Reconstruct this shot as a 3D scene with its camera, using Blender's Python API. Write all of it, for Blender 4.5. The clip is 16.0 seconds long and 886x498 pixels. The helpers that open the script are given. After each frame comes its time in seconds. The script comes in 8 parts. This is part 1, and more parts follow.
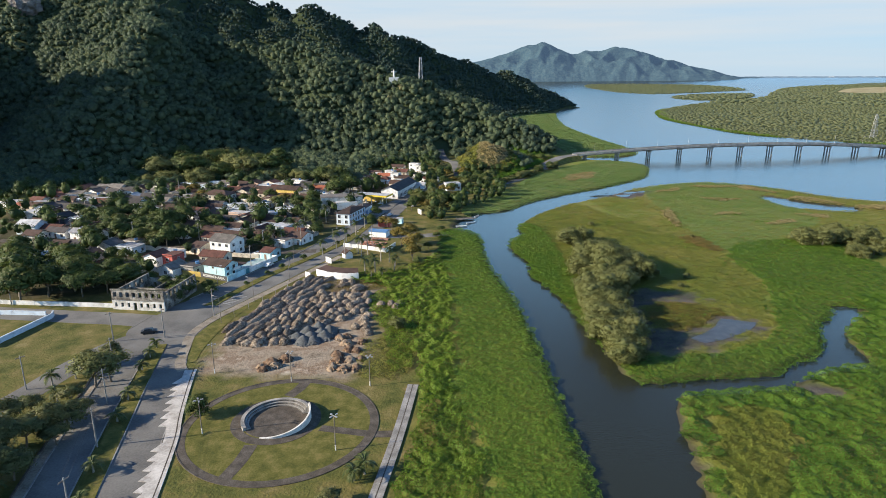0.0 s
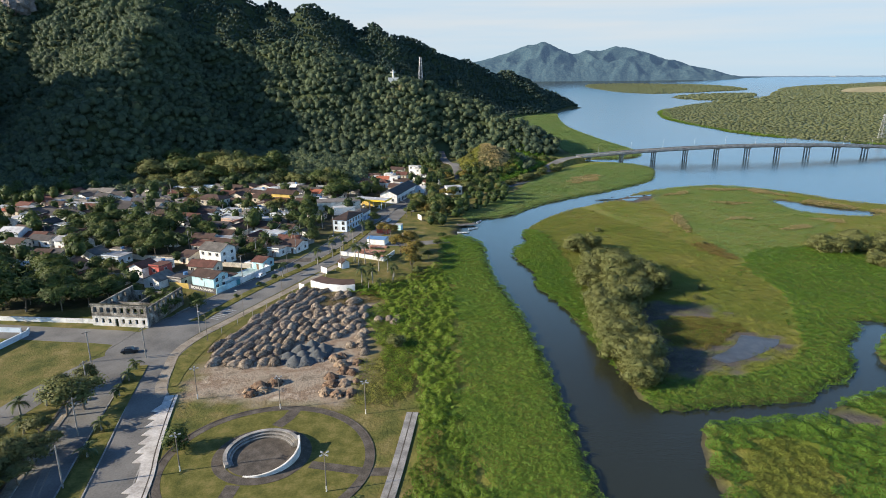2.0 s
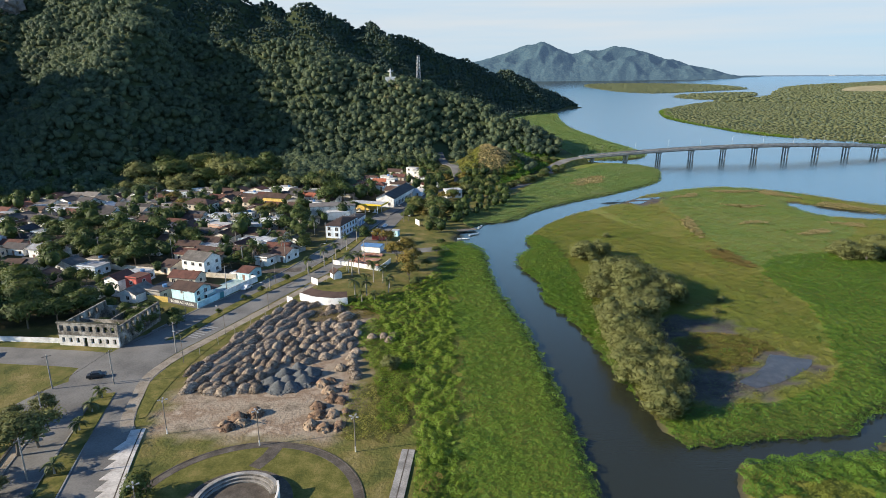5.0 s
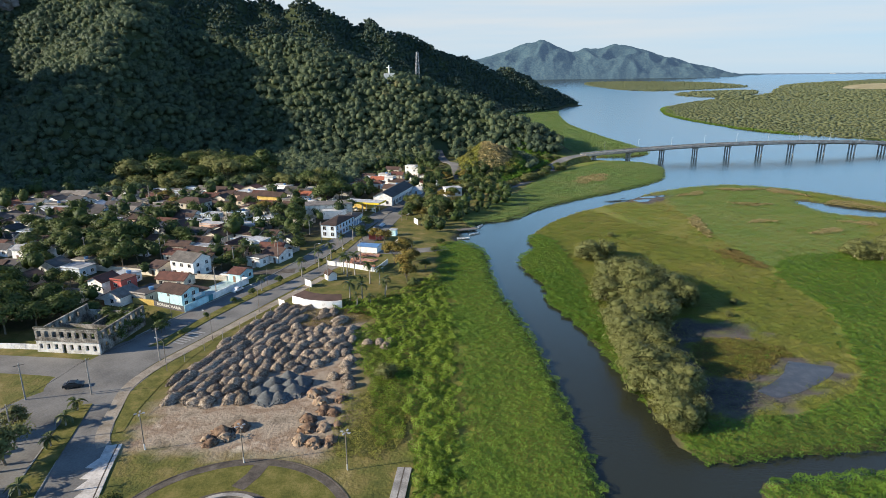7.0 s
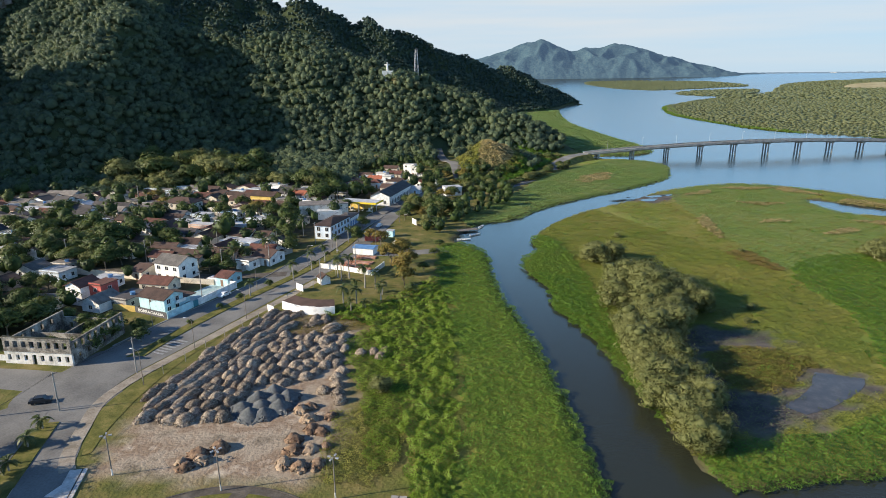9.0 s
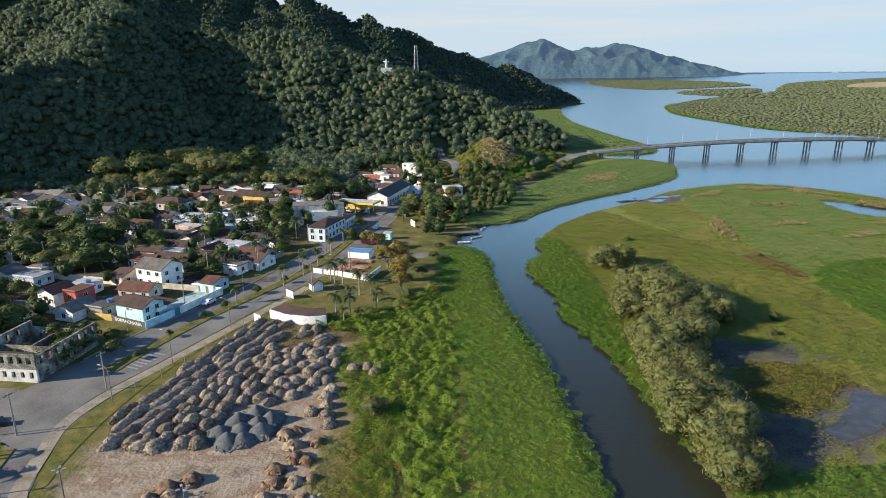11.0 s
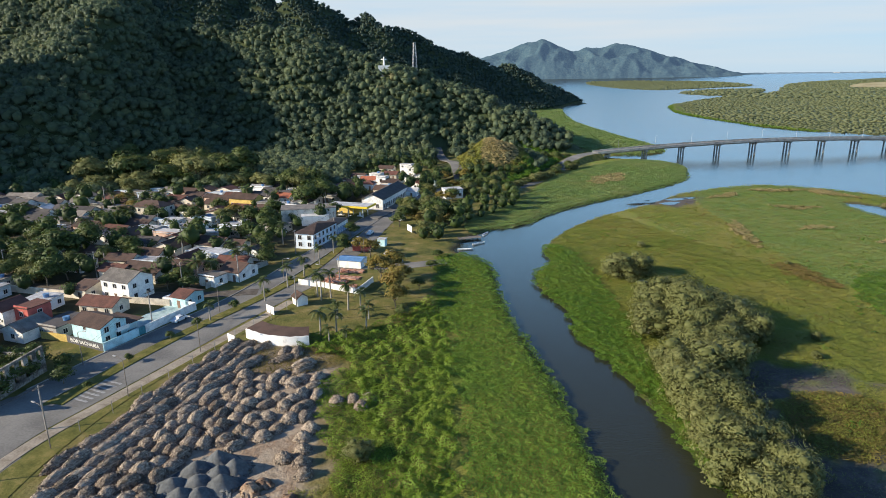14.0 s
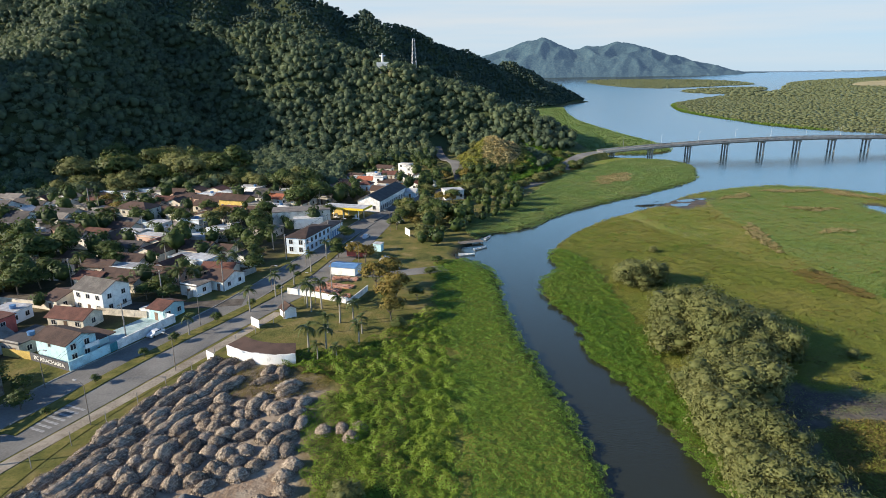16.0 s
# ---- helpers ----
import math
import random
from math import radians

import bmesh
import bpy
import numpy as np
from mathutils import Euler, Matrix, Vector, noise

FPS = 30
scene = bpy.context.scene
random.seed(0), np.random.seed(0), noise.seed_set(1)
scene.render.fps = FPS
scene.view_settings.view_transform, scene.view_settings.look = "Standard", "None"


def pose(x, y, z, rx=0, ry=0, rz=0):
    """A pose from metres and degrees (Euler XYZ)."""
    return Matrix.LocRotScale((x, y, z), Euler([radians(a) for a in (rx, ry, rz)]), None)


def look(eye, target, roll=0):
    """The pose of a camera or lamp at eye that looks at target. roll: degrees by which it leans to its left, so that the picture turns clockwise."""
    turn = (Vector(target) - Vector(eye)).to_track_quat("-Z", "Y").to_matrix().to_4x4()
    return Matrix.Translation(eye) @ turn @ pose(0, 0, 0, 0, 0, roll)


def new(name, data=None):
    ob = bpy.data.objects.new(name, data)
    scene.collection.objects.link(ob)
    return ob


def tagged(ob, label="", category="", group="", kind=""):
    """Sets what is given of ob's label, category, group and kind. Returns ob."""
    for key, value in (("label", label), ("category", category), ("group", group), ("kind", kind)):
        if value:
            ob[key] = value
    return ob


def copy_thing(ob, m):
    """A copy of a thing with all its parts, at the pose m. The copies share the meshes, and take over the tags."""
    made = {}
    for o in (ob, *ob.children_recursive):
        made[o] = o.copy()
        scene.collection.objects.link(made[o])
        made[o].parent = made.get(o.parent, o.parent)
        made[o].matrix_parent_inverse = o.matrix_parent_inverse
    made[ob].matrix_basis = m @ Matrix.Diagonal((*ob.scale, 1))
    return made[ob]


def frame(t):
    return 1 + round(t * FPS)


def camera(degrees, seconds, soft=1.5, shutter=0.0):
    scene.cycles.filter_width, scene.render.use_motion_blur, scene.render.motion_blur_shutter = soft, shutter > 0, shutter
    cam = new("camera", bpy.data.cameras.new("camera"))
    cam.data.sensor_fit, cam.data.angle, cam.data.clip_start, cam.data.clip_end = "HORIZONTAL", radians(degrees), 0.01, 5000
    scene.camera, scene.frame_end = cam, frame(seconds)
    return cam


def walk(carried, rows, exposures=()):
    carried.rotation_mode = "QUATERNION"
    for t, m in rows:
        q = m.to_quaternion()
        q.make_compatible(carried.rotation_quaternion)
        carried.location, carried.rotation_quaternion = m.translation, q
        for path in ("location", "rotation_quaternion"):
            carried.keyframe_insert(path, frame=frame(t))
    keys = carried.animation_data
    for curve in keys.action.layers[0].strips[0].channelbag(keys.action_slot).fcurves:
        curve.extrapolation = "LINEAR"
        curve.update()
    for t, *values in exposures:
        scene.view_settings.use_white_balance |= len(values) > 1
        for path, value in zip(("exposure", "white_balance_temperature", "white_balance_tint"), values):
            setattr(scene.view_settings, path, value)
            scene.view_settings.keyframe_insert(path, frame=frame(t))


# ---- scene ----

cam = camera(70.8, 16.0, 0.75)
PATH = [
    (0, (3.07, -7.088, 70.19), (2.938, -5.167, 69.649), -0.1),
    (0.5, (2.744, -4.18, 70.405), (2.612, -2.259, 69.863), -0.1),
    (1, (2.415, -1.17, 70.319), (2.283, 0.751, 69.777), -0.1),
    (1.5, (2.129, 2.004, 70.418), (1.996, 3.924, 69.875), -0.1),
    (2, (1.917, 5.111, 70.276), (1.784, 7.032, 69.735), -0.2),
    (2.5, (1.757, 8.144, 70.208), (1.624, 10.065, 69.667), -0.3),
    (3, (1.589, 11.08, 70.089), (1.457, 13.001, 69.549), -0.3),
    (3.5, (1.292, 13.879, 69.897), (1.16, 15.8, 69.356), -0.3),
    (4, (1.092, 16.344, 69.58), (0.961, 18.265, 69.041), -0.3),
    (6.5, (0.449, 27.039, 67.753), (0.32, 28.959, 67.21), -0.4),
    (7, (0.393, 29.417, 67.11), (0.264, 31.337, 66.566), -0.4),
    (7.5, (0.385, 31.949, 66.499), (0.256, 33.87, 65.955), -0.5),
    (8, (0.147, 34.62, 65.906), (0.018, 36.54, 65.362), -0.4),
    (8.5, (0.135, 37.225, 65.303), (0.005, 39.145, 64.759), -0.5),
    (9, (-0.083, 40.224, 64.679), (-0.212, 42.145, 64.135), -0.5),
    (11.5, (-0.962, 55.557, 62.036), (-1.091, 57.477, 61.491), -0.4),
    (12, (-1.003, 58.586, 61.487), (-1.133, 60.506, 60.944), -0.5),
    (12.5, (-1.289, 61.802, 61.201), (-1.418, 63.722, 60.657), -0.5),
    (13, (-1.491, 64.82, 60.691), (-1.62, 66.741, 60.149), -0.5),
    (13.5, (-1.531, 68.021, 60.316), (-1.66, 69.941, 59.772), -0.5),
    (14, (-1.624, 71.351, 59.677), (-1.754, 73.271, 59.136), -0.5),
    (14.5, (-1.935, 74.533, 59.466), (-2.064, 76.454, 58.923), -0.5),
    (15, (-2.143, 77.749, 59.043), (-2.272, 79.67, 58.499), -0.5),
    (15.5, (-2.265, 80.906, 58.545), (-2.395, 82.826, 58.002), -0.5),
    (16, (-2.422, 84.273, 58.275), (-2.552, 86.193, 57.73), -0.5),
]
walk(cam, [(t, look(eye, target, roll)) for t, eye, target, roll in PATH])

# ---- light ----
SUN_EL, SUN_AZ = radians(22.0), math.atan2(-0.29, -0.957)   # the sun stands low on the hill's side
world = bpy.data.worlds.new("world")
scene.world = world
world.use_nodes = True


def sky_nodes():
    nt = world.node_tree
    N, Lk = nt.nodes, nt.links
    bg = N["Background"]
    sky = N.new("ShaderNodeTexSky")
    sky.sky_type, sky.sun_disc = "NISHITA", False
    sky.sun_elevation = SUN_EL
    sky.sun_rotation = math.pi / 2 - SUN_AZ
    sky.air_density, sky.dust_density, sky.ozone_density = 1.0, 0.2, 4.0
    co, sep = N.new("ShaderNodeTexCoord"), N.new("ShaderNodeSeparateXYZ")
    Lk.new(co.outputs["Generated"], sep.inputs[0])

    def by_height(stops):
        r = N.new("ShaderNodeValToRGB")
        while len(r.color_ramp.elements) < len(stops):
            r.color_ramp.elements.new(0.5)
        for e, (p, v) in zip(r.color_ramp.elements, stops):
            e.position, e.color = p, (v, v, v, 1)
        Lk.new(sep.outputs["Z"], r.inputs[0])
        return r.outputs[0]

    # pale haze low over the horizon, then thin streaks of high cloud
    haze = N.new("ShaderNodeMixRGB")
    tone = N.new("ShaderNodeMixRGB")     # whitish at the horizon, clear blue above it
    tone.inputs[1].default_value, tone.inputs[2].default_value = HAZE, BLUE
    Lk.new(by_height([(0.0, 0.0), (0.104, 0.02), (0.14, 1.0), (1.0, 1.0)]), tone.inputs[0])
    Lk.new(tone.outputs[0], haze.inputs[2])
    Lk.new(by_height([(0.0, 0.92), (0.04, 0.88), (0.12, 0.92), (0.22, 0.75), (0.4, 0.0)]), haze.inputs[0])
    blue = N.new("ShaderNodeMixRGB")      # clean, deep-blue air overhead
    blue.blend_type = "MULTIPLY"
    blue.inputs[0].default_value, blue.inputs[2].default_value = 1.0, (0.44, 0.52, 0.63, 1)
    Lk.new(sky.outputs[0], blue.inputs[1])
    Lk.new(blue.outputs[0], haze.inputs[1])
    mp, nz, rp = N.new("ShaderNodeMapping"), N.new("ShaderNodeTexNoise"), N.new("ShaderNodeValToRGB")
    mp.inputs["Scale"].default_value = (1.5, 1.2, 22.0)
    mp.inputs["Rotation"].default_value = (0.03, 0.02, 0)
    nz.inputs["Scale"].default_value, nz.inputs["Detail"].default_value = 1.7, 7.0
    rp.color_ramp.elements[0].position, rp.color_ramp.elements[1].position = 0.15, 0.60
    Lk.new(co.outputs["Generated"], mp.inputs["Vector"])
    Lk.new(mp.outputs[0], nz.inputs["Vector"])
    Lk.new(nz.outputs["Fac"], rp.inputs[0])
    mul, cloud = N.new("ShaderNodeMath"), N.new("ShaderNodeMixRGB")
    mul.operation = "MULTIPLY"
    Lk.new(rp.outputs[0], mul.inputs[0])
    Lk.new(by_height([(0.0, 0.45), (0.03, 0.6), (0.06, 0.9), (0.10, 0.95), (0.12, 0.1), (0.3, 0.0)]), mul.inputs[1])
    cloud.inputs[2].default_value = CLOUD
    Lk.new(mul.outputs[0], cloud.inputs[0])
    Lk.new(haze.outputs[0], cloud.inputs[1])
    Lk.new(cloud.outputs[0], bg.inputs["Color"])
    bg.inputs["Strength"].default_value = SKY


HAZE = (1.8, 2.55, 3.2, 1)
BLUE = (2.9, 6.0, 9.2, 1)
CLOUD = (2.6, 2.84, 3.02, 1)
SKY = 0.15
sky_nodes()
sun = new("sun", bpy.data.lights.new("sun", "SUN"))
sun.data.energy, sun.data.angle, sun.data.color = 5.0, radians(0.6), (1.0, 0.875, 0.69)
SUN_DIR = Vector((math.cos(SUN_AZ) * math.cos(SUN_EL), math.sin(SUN_AZ) * math.cos(SUN_EL), math.sin(SUN_EL)))
sun.matrix_world = look(SUN_DIR * 100, (0, 0, 0))
scene.view_settings.exposure = 0.84


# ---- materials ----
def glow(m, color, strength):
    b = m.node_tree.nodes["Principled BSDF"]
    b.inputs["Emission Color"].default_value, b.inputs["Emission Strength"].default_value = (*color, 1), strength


def mat(name, colors, scale=1.0, rough=0.8, metal=0.0, bump=0.0, bump_scale=None, fine=8.0, attr="", spec=0.5, contrast=(0.3, 0.7), island=0.0, coords="Object", objrand=0.0, thin=0.0):
    """Noise at two scales through a ramp of colours; attr: a mesh attribute drives the ramp in place of the coarse noise."""
    m = bpy.data.materials.new(name)
    m.use_nodes = True
    nt = m.node_tree
    N, Lk = nt.nodes, nt.links
    b = N["Principled BSDF"]
    b.inputs["Roughness"].default_value, b.inputs["Metallic"].default_value = rough, metal
    b.inputs["Specular IOR Level"].default_value = spec
    co = N.new("ShaderNodeTexCoord")
    n1, n2 = N.new("ShaderNodeTexNoise"), N.new("ShaderNodeTexNoise")
    n1.inputs["Scale"].default_value, n1.inputs["Detail"].default_value = scale, 5.0
    n2.inputs["Scale"].default_value, n2.inputs["Detail"].default_value = scale * fine, 3.0
    for n in (n1, n2):
        Lk.new(co.outputs[coords], n.inputs["Vector"])
    mix = N.new("ShaderNodeMath")
    mix.operation = "MULTIPLY_ADD"
    mix.inputs[1].default_value = 0.45
    Lk.new(n2.outputs["Fac"], mix.inputs[0])
    src = n1.outputs["Fac"]
    if attr:
        a = N.new("ShaderNodeAttribute")
        a.attribute_name = attr
        src = a.outputs["Fac"]
    sub = N.new("ShaderNodeMath")
    sub.operation = "ADD"
    sub.inputs[1].default_value = -0.225
    Lk.new(src, sub.inputs[0])
    Lk.new(sub.outputs[0], mix.inputs[2])
    out = mix.outputs[0]
    for amount, node, sock in ((island, "ShaderNodeNewGeometry", "Random Per Island"), (objrand, "ShaderNodeObjectInfo", "Random")):
        if amount:
            g = N.new(node)
            r = N.new("ShaderNodeMath")
            r.operation = "MULTIPLY_ADD"
            r.inputs[1].default_value = amount
            Lk.new(g.outputs[sock], r.inputs[0])
            o = N.new("ShaderNodeMath")
            o.operation = "ADD"
            o.inputs[1].default_value = -amount / 2
            Lk.new(out, o.inputs[0])
            Lk.new(o.outputs[0], r.inputs[2])
            out = r.outputs[0]
    rp = N.new("ShaderNodeValToRGB")
    lo, hi = contrast
    els = rp.color_ramp.elements
    while len(els) < len(colors):
        els.new(0.5)
    for i, c in enumerate(colors):
        els[i].position = lo + (hi - lo) * i / max(1, len(colors) - 1)
        els[i].color = (*c, 1)
    Lk.new(out, rp.inputs[0])
    Lk.new(rp.outputs[0], b.inputs["Base Color"])
    if thin:      # light passing through leaves
        tl, ms = N.new("ShaderNodeBsdfTranslucent"), N.new("ShaderNodeMixShader")
        ms.inputs[0].default_value = thin
        Lk.new(rp.outputs[0], tl.inputs["Color"])
        Lk.new(b.outputs[0], ms.inputs[1])
        Lk.new(tl.outputs[0], ms.inputs[2])
        Lk.new(ms.outputs[0], N["Material Output"].inputs["Surface"])
    if bump:
        bp = N.new("ShaderNodeBump")
        bp.inputs["Strength"].default_value, bp.inputs["Distance"].default_value = 0.8, bump
        n3 = N.new("ShaderNodeTexNoise")
        n3.inputs["Scale"].default_value, n3.inputs["Detail"].default_value = bump_scale or scale * fine, 4.0
        Lk.new(co.outputs[coords], n3.inputs["Vector"])
        Lk.new(n3.outputs["Fac"], bp.inputs["Height"])
        Lk.new(bp.outputs[0], b.inputs["Normal"])
    return m


M_ASPHALT = mat("asphalt", [(0.10, 0.096, 0.089), (0.15, 0.144, 0.132), (0.20, 0.192, 0.175)], 0.12, 0.9, bump=0.01, bump_scale=20, fine=20)
M_CONCRETE = mat("concrete", [(0.17, 0.16, 0.145), (0.26, 0.245, 0.225), (0.36, 0.34, 0.31)], 0.4, 0.85, bump=0.01)
M_PAVING = mat("pale paving", [(0.34, 0.31, 0.275), (0.50, 0.465, 0.42), (0.64, 0.60, 0.55)], 0.3, 0.85, bump=0.01)
M_DARKPATH = mat("dark paving", [(0.045, 0.036, 0.027), (0.078, 0.064, 0.049), (0.125, 0.105, 0.084)], 0.5, 0.9, bump=0.01)
M_WHITEWALL = mat("white render", [(0.50, 0.48, 0.43), (0.70, 0.68, 0.63), (0.80, 0.78, 0.74)], 0.5, 0.85, bump=0.005, objrand=0.25)
M_LEAF = mat("forest leaves", [(0.066, 0.098, 0.062), (0.108, 0.146, 0.082), (0.146, 0.184, 0.088), (0.23, 0.21, 0.10)], 0.08, 0.65, attr="tone", island=0.22, contrast=(0.1, 1.0), spec=0.25, thin=0.4)
# ridge haze and shade painted in: a darker, bluer copy of the forest leaves
M_HAZYLEAF = mat("ridge leaves tinted for haze", [(0.042, 0.070, 0.056), (0.066, 0.098, 0.070), (0.094, 0.126, 0.080), (0.15, 0.16, 0.10)], 0.08, 0.7, attr="tone", island=0.18, contrast=(0.1, 1.0), spec=0.2, thin=0.3)
M_BARK = mat("bark", [(0.10, 0.08, 0.06), (0.2, 0.17, 0.13)], 2.0, 0.9, bump=0.02)
M_WOODPOST = mat("weathered wood", [(0.12, 0.10, 0.08), (0.22, 0.19, 0.16)], 2.0, 0.9, bump=0.01)
M_STEEL = mat("galvanised steel", [(0.35, 0.36, 0.37), (0.5, 0.5, 0.5)], 2.0, 0.5, metal=0.6)


# ---- mesh helpers ----
def link(name, mesh, material, parent=None, label=""):
    ob = new(name, mesh)
    if material is not None and not mesh.materials:
        mesh.materials.append(material)
    if parent is not None:
        ob.parent = parent
    if label:
        ob["label"] = label
    return ob


def part(name, bm, material, parent=None, label="", smooth=False):
    me = bpy.data.meshes.new(name)
    bm.normal_update()
    bm.to_mesh(me)
    bm.free()
    if smooth:
        me.polygons.foreach_set("use_smooth", [True] * len(me.polygons))
    return link(name, me, material, parent, label)


def thing(name, label, category, at=None, group="", kind=""):
    ob = new(name)
    ob.empty_display_size = 0.3
    if at is not None:
        ob.matrix_world = at
    return tagged(ob, label, category, group, kind)


def box(bm, x0, y0, z0, x1, y1, z1, m=None):
    vs = [bm.verts.new((x, y, z)) for x, y, z in ((x0, y0, z0), (x1, y0, z0), (x1, y1, z0), (x0, y1, z0), (x0, y0, z1), (x1, y0, z1), (x1, y1, z1), (x0, y1, z1))]
    for f in ((3, 2, 1, 0), (4, 5, 6, 7), (0, 1, 5, 4), (1, 2, 6, 5), (2, 3, 7, 6), (3, 0, 4, 7)):
        bm.faces.new([vs[i] for i in f])
    if m is not None:
        for v in vs:
            v.co = m @ v.co
    return vs


def boxes(*rows):
    bm = bmesh.new()
    for r in rows:
        box(bm, *r)
    return bm


def tube(bm, a, b, r0, r1=None, n=8, cap=True):
    r1 = r0 if r1 is None else r1
    a, b = Vector(a), Vector(b)
    q = (b - a).to_track_quat("Z", "Y")
    rings = []
    for p, r in ((a, r0), (b, r1)):
        rings.append([bm.verts.new(p + q @ Vector((r * math.cos(2 * math.pi * i / n), r * math.sin(2 * math.pi * i / n), 0))) for i in range(n)])
    for i in range(n):
        bm.faces.new((rings[0][i], rings[0][(i + 1) % n], rings[1][(i + 1) % n], rings[1][i]))
    if cap:
        bm.faces.new(rings[0][::-1])
        bm.faces.new(rings[1])
    return bm


def big_mesh(name, verts, faces, attrs=None, smooth=False, normals=None):
    """A mesh from arrays; faces (n, 3) or (n, 4), or a list of such arrays; normals: soft shading normals, one a vertex."""
    verts = np.asarray(verts, np.float32)
    sets = [np.asarray(f, np.int32) for f in (faces if isinstance(faces, (list, tuple)) else [faces])]
    me = bpy.data.meshes.new(name)
    me.vertices.add(len(verts))
    me.vertices.foreach_set("co", verts.ravel())
    counts = np.concatenate([np.full(f.shape[0], f.shape[1], np.int32) for f in sets])
    me.loops.add(int(counts.sum()))
    me.loops.foreach_set("vertex_index", np.concatenate([f.ravel() for f in sets]))
    me.polygons.add(len(counts))
    me.polygons.foreach_set("loop_start", np.concatenate([[0], np.cumsum(counts)[:-1]]).astype(np.int32))
    me.polygons.foreach_set("use_smooth", np.full(len(counts), smooth or normals is not None, bool))
    for key, values in (attrs or {}).items():
        me.attributes.new(key, "FLOAT", "POINT").data.foreach_set("value", np.asarray(values, np.float32))
    me.update(calc_edges=True)
    if normals is not None:
        me.attributes.new("custom_normal", "FLOAT_VECTOR", "POINT").data.foreach_set("vector", np.asarray(normals, np.float32).ravel())
    return me


def spline(pts, closed=True, step=3.0):
    """A smooth curve through a few plan points (Catmull-Rom)."""
    p = np.array(pts, float)
    n = len(p)
    out = []
    for i in range(n if closed else n - 1):
        if closed:
            a, b, c, d = p[(i - 1) % n], p[i], p[(i + 1) % n], p[(i + 2) % n]
        else:
            a, b, c, d = p[max(i - 1, 0)], p[i], p[i + 1], p[min(i + 2, n - 1)]
        k = int(np.clip(np.hypot(*(c - b)[:2]) / step, 1, 14))
        for t in np.arange(k) / k:
            out.append(0.5 * ((2 * b) + (c - a) * t + (2 * a - 5 * b + 4 * c - d) * t * t + (3 * b - a - 3 * c + d) * t ** 3))
    if not closed:
        out.append(p[-1])
    return np.array(out)


def signed(x, y, poly):
    """Distance to a closed outline, positive inside."""
    best = np.full(x.shape, 1e9)
    inside = np.zeros(x.shape, bool)
    a, b = poly, np.roll(poly, -1, 0)
    for (x0, y0), (x1, y1) in zip(a[:, :2], b[:, :2]):
        dx, dy = x1 - x0, y1 - y0
        t = np.clip(((x - x0) * dx + (y - y0) * dy) / (dx * dx + dy * dy + 1e-9), 0, 1)
        best = np.minimum(best, (x - x0 - t * dx) ** 2 + (y - y0 - t * dy) ** 2)
        if y0 != y1:
            inside ^= ((y0 > y) != (y1 > y)) & (x < (x1 - x0) * (y - y0) / (y1 - y0) + x0)
    return np.where(inside, 1, -1) * np.sqrt(best)


def wobble(x, y, scale, seed=0):
    """Smooth noise for arrays, about -1 to 1: a few crossed waves."""
    r = np.random.RandomState(seed)
    out = np.zeros(np.shape(x))
    for k in range(7):
        ang, f, ph = r.rand() * 6.28, (0.6 + r.rand() * 1.3) * 6.28 / scale, r.rand() * 6.28
        out += np.sin((x * math.cos(ang) + y * math.sin(ang)) * f + ph + 1.3 * np.sin((x * math.sin(ang) - y * math.cos(ang)) * f * 0.6 + ph))
    return out / 4.0


def drift(x, y, scale, seed=0):
    """Uneven patches for arrays, about -1 to 1: a random lattice, smoothed, at two sizes."""
    out = 0.0
    for k, w in ((1.0, 0.7), (2.3, 0.45)):
        g = np.random.RandomState(seed * 7 + int(k * 10)).rand(256, 256) * 2 - 1
        u, v = (0.8 * x + 0.6 * y) * k / scale + 500.3, (0.8 * y - 0.6 * x) * k / scale + 500.7
        i, j = np.floor(u).astype(int), np.floor(v).astype(int)
        a, b = u - i, v - j
        a, b = a * a * (3 - 2 * a), b * b * (3 - 2 * b)
        p = lambda di, dj: g[(i + di) % 256, (j + dj) % 256]
        out = out + w * ((p(0, 0) * (1 - a) + p(1, 0) * a) * (1 - b) + (p(0, 1) * (1 - a) + p(1, 1) * a) * b)
    return 1.25 * out


# ---- plan of the land ----
WATER_Z = -0.6
MAINLAND = spline([(26, 20), (24.5, 60), (23, 88), (20.3, 117), (17.6, 147), (14.3, 174), (11, 191), (8.4, 204), (4.6, 222), (2, 245), (0.4, 264), (-5, 274), (-12, 283), (-9, 296), (-2, 311), (14, 322), (30, 347),
                   (50, 369), (82, 400), (110, 432), (122, 460), (128, 500), (108, 527), (84, 536), (96, 546), (128, 556), (142, 600), (126, 720), (112, 900), (128, 1160), (165, 1320),
                   (205, 1387), (160, 1520), (0, 1900), (-900, 2600), (-2500, 2800), (-2600, -200), (30, -200)])
ISLAND = spline([(38, 134), (36, 146), (33, 161), (30, 180), (26, 196), (21, 210), (21, 226), (15, 243), (15, 258), (21, 270), (20, 286), (31, 313), (51, 341), (78, 368), (105, 398), (150, 419),
                 (187, 399), (206, 373), (232, 357), (330, 320), (480, 240), (420, 150), (200, 170), (118, 185), (109.7, 177.5), (100, 168), (96.5, 159), (92.5, 150.5), (86.5, 145.5), (79.5, 141.5), (73.5, 135), (63, 133.5), (50, 131), (42, 129)])
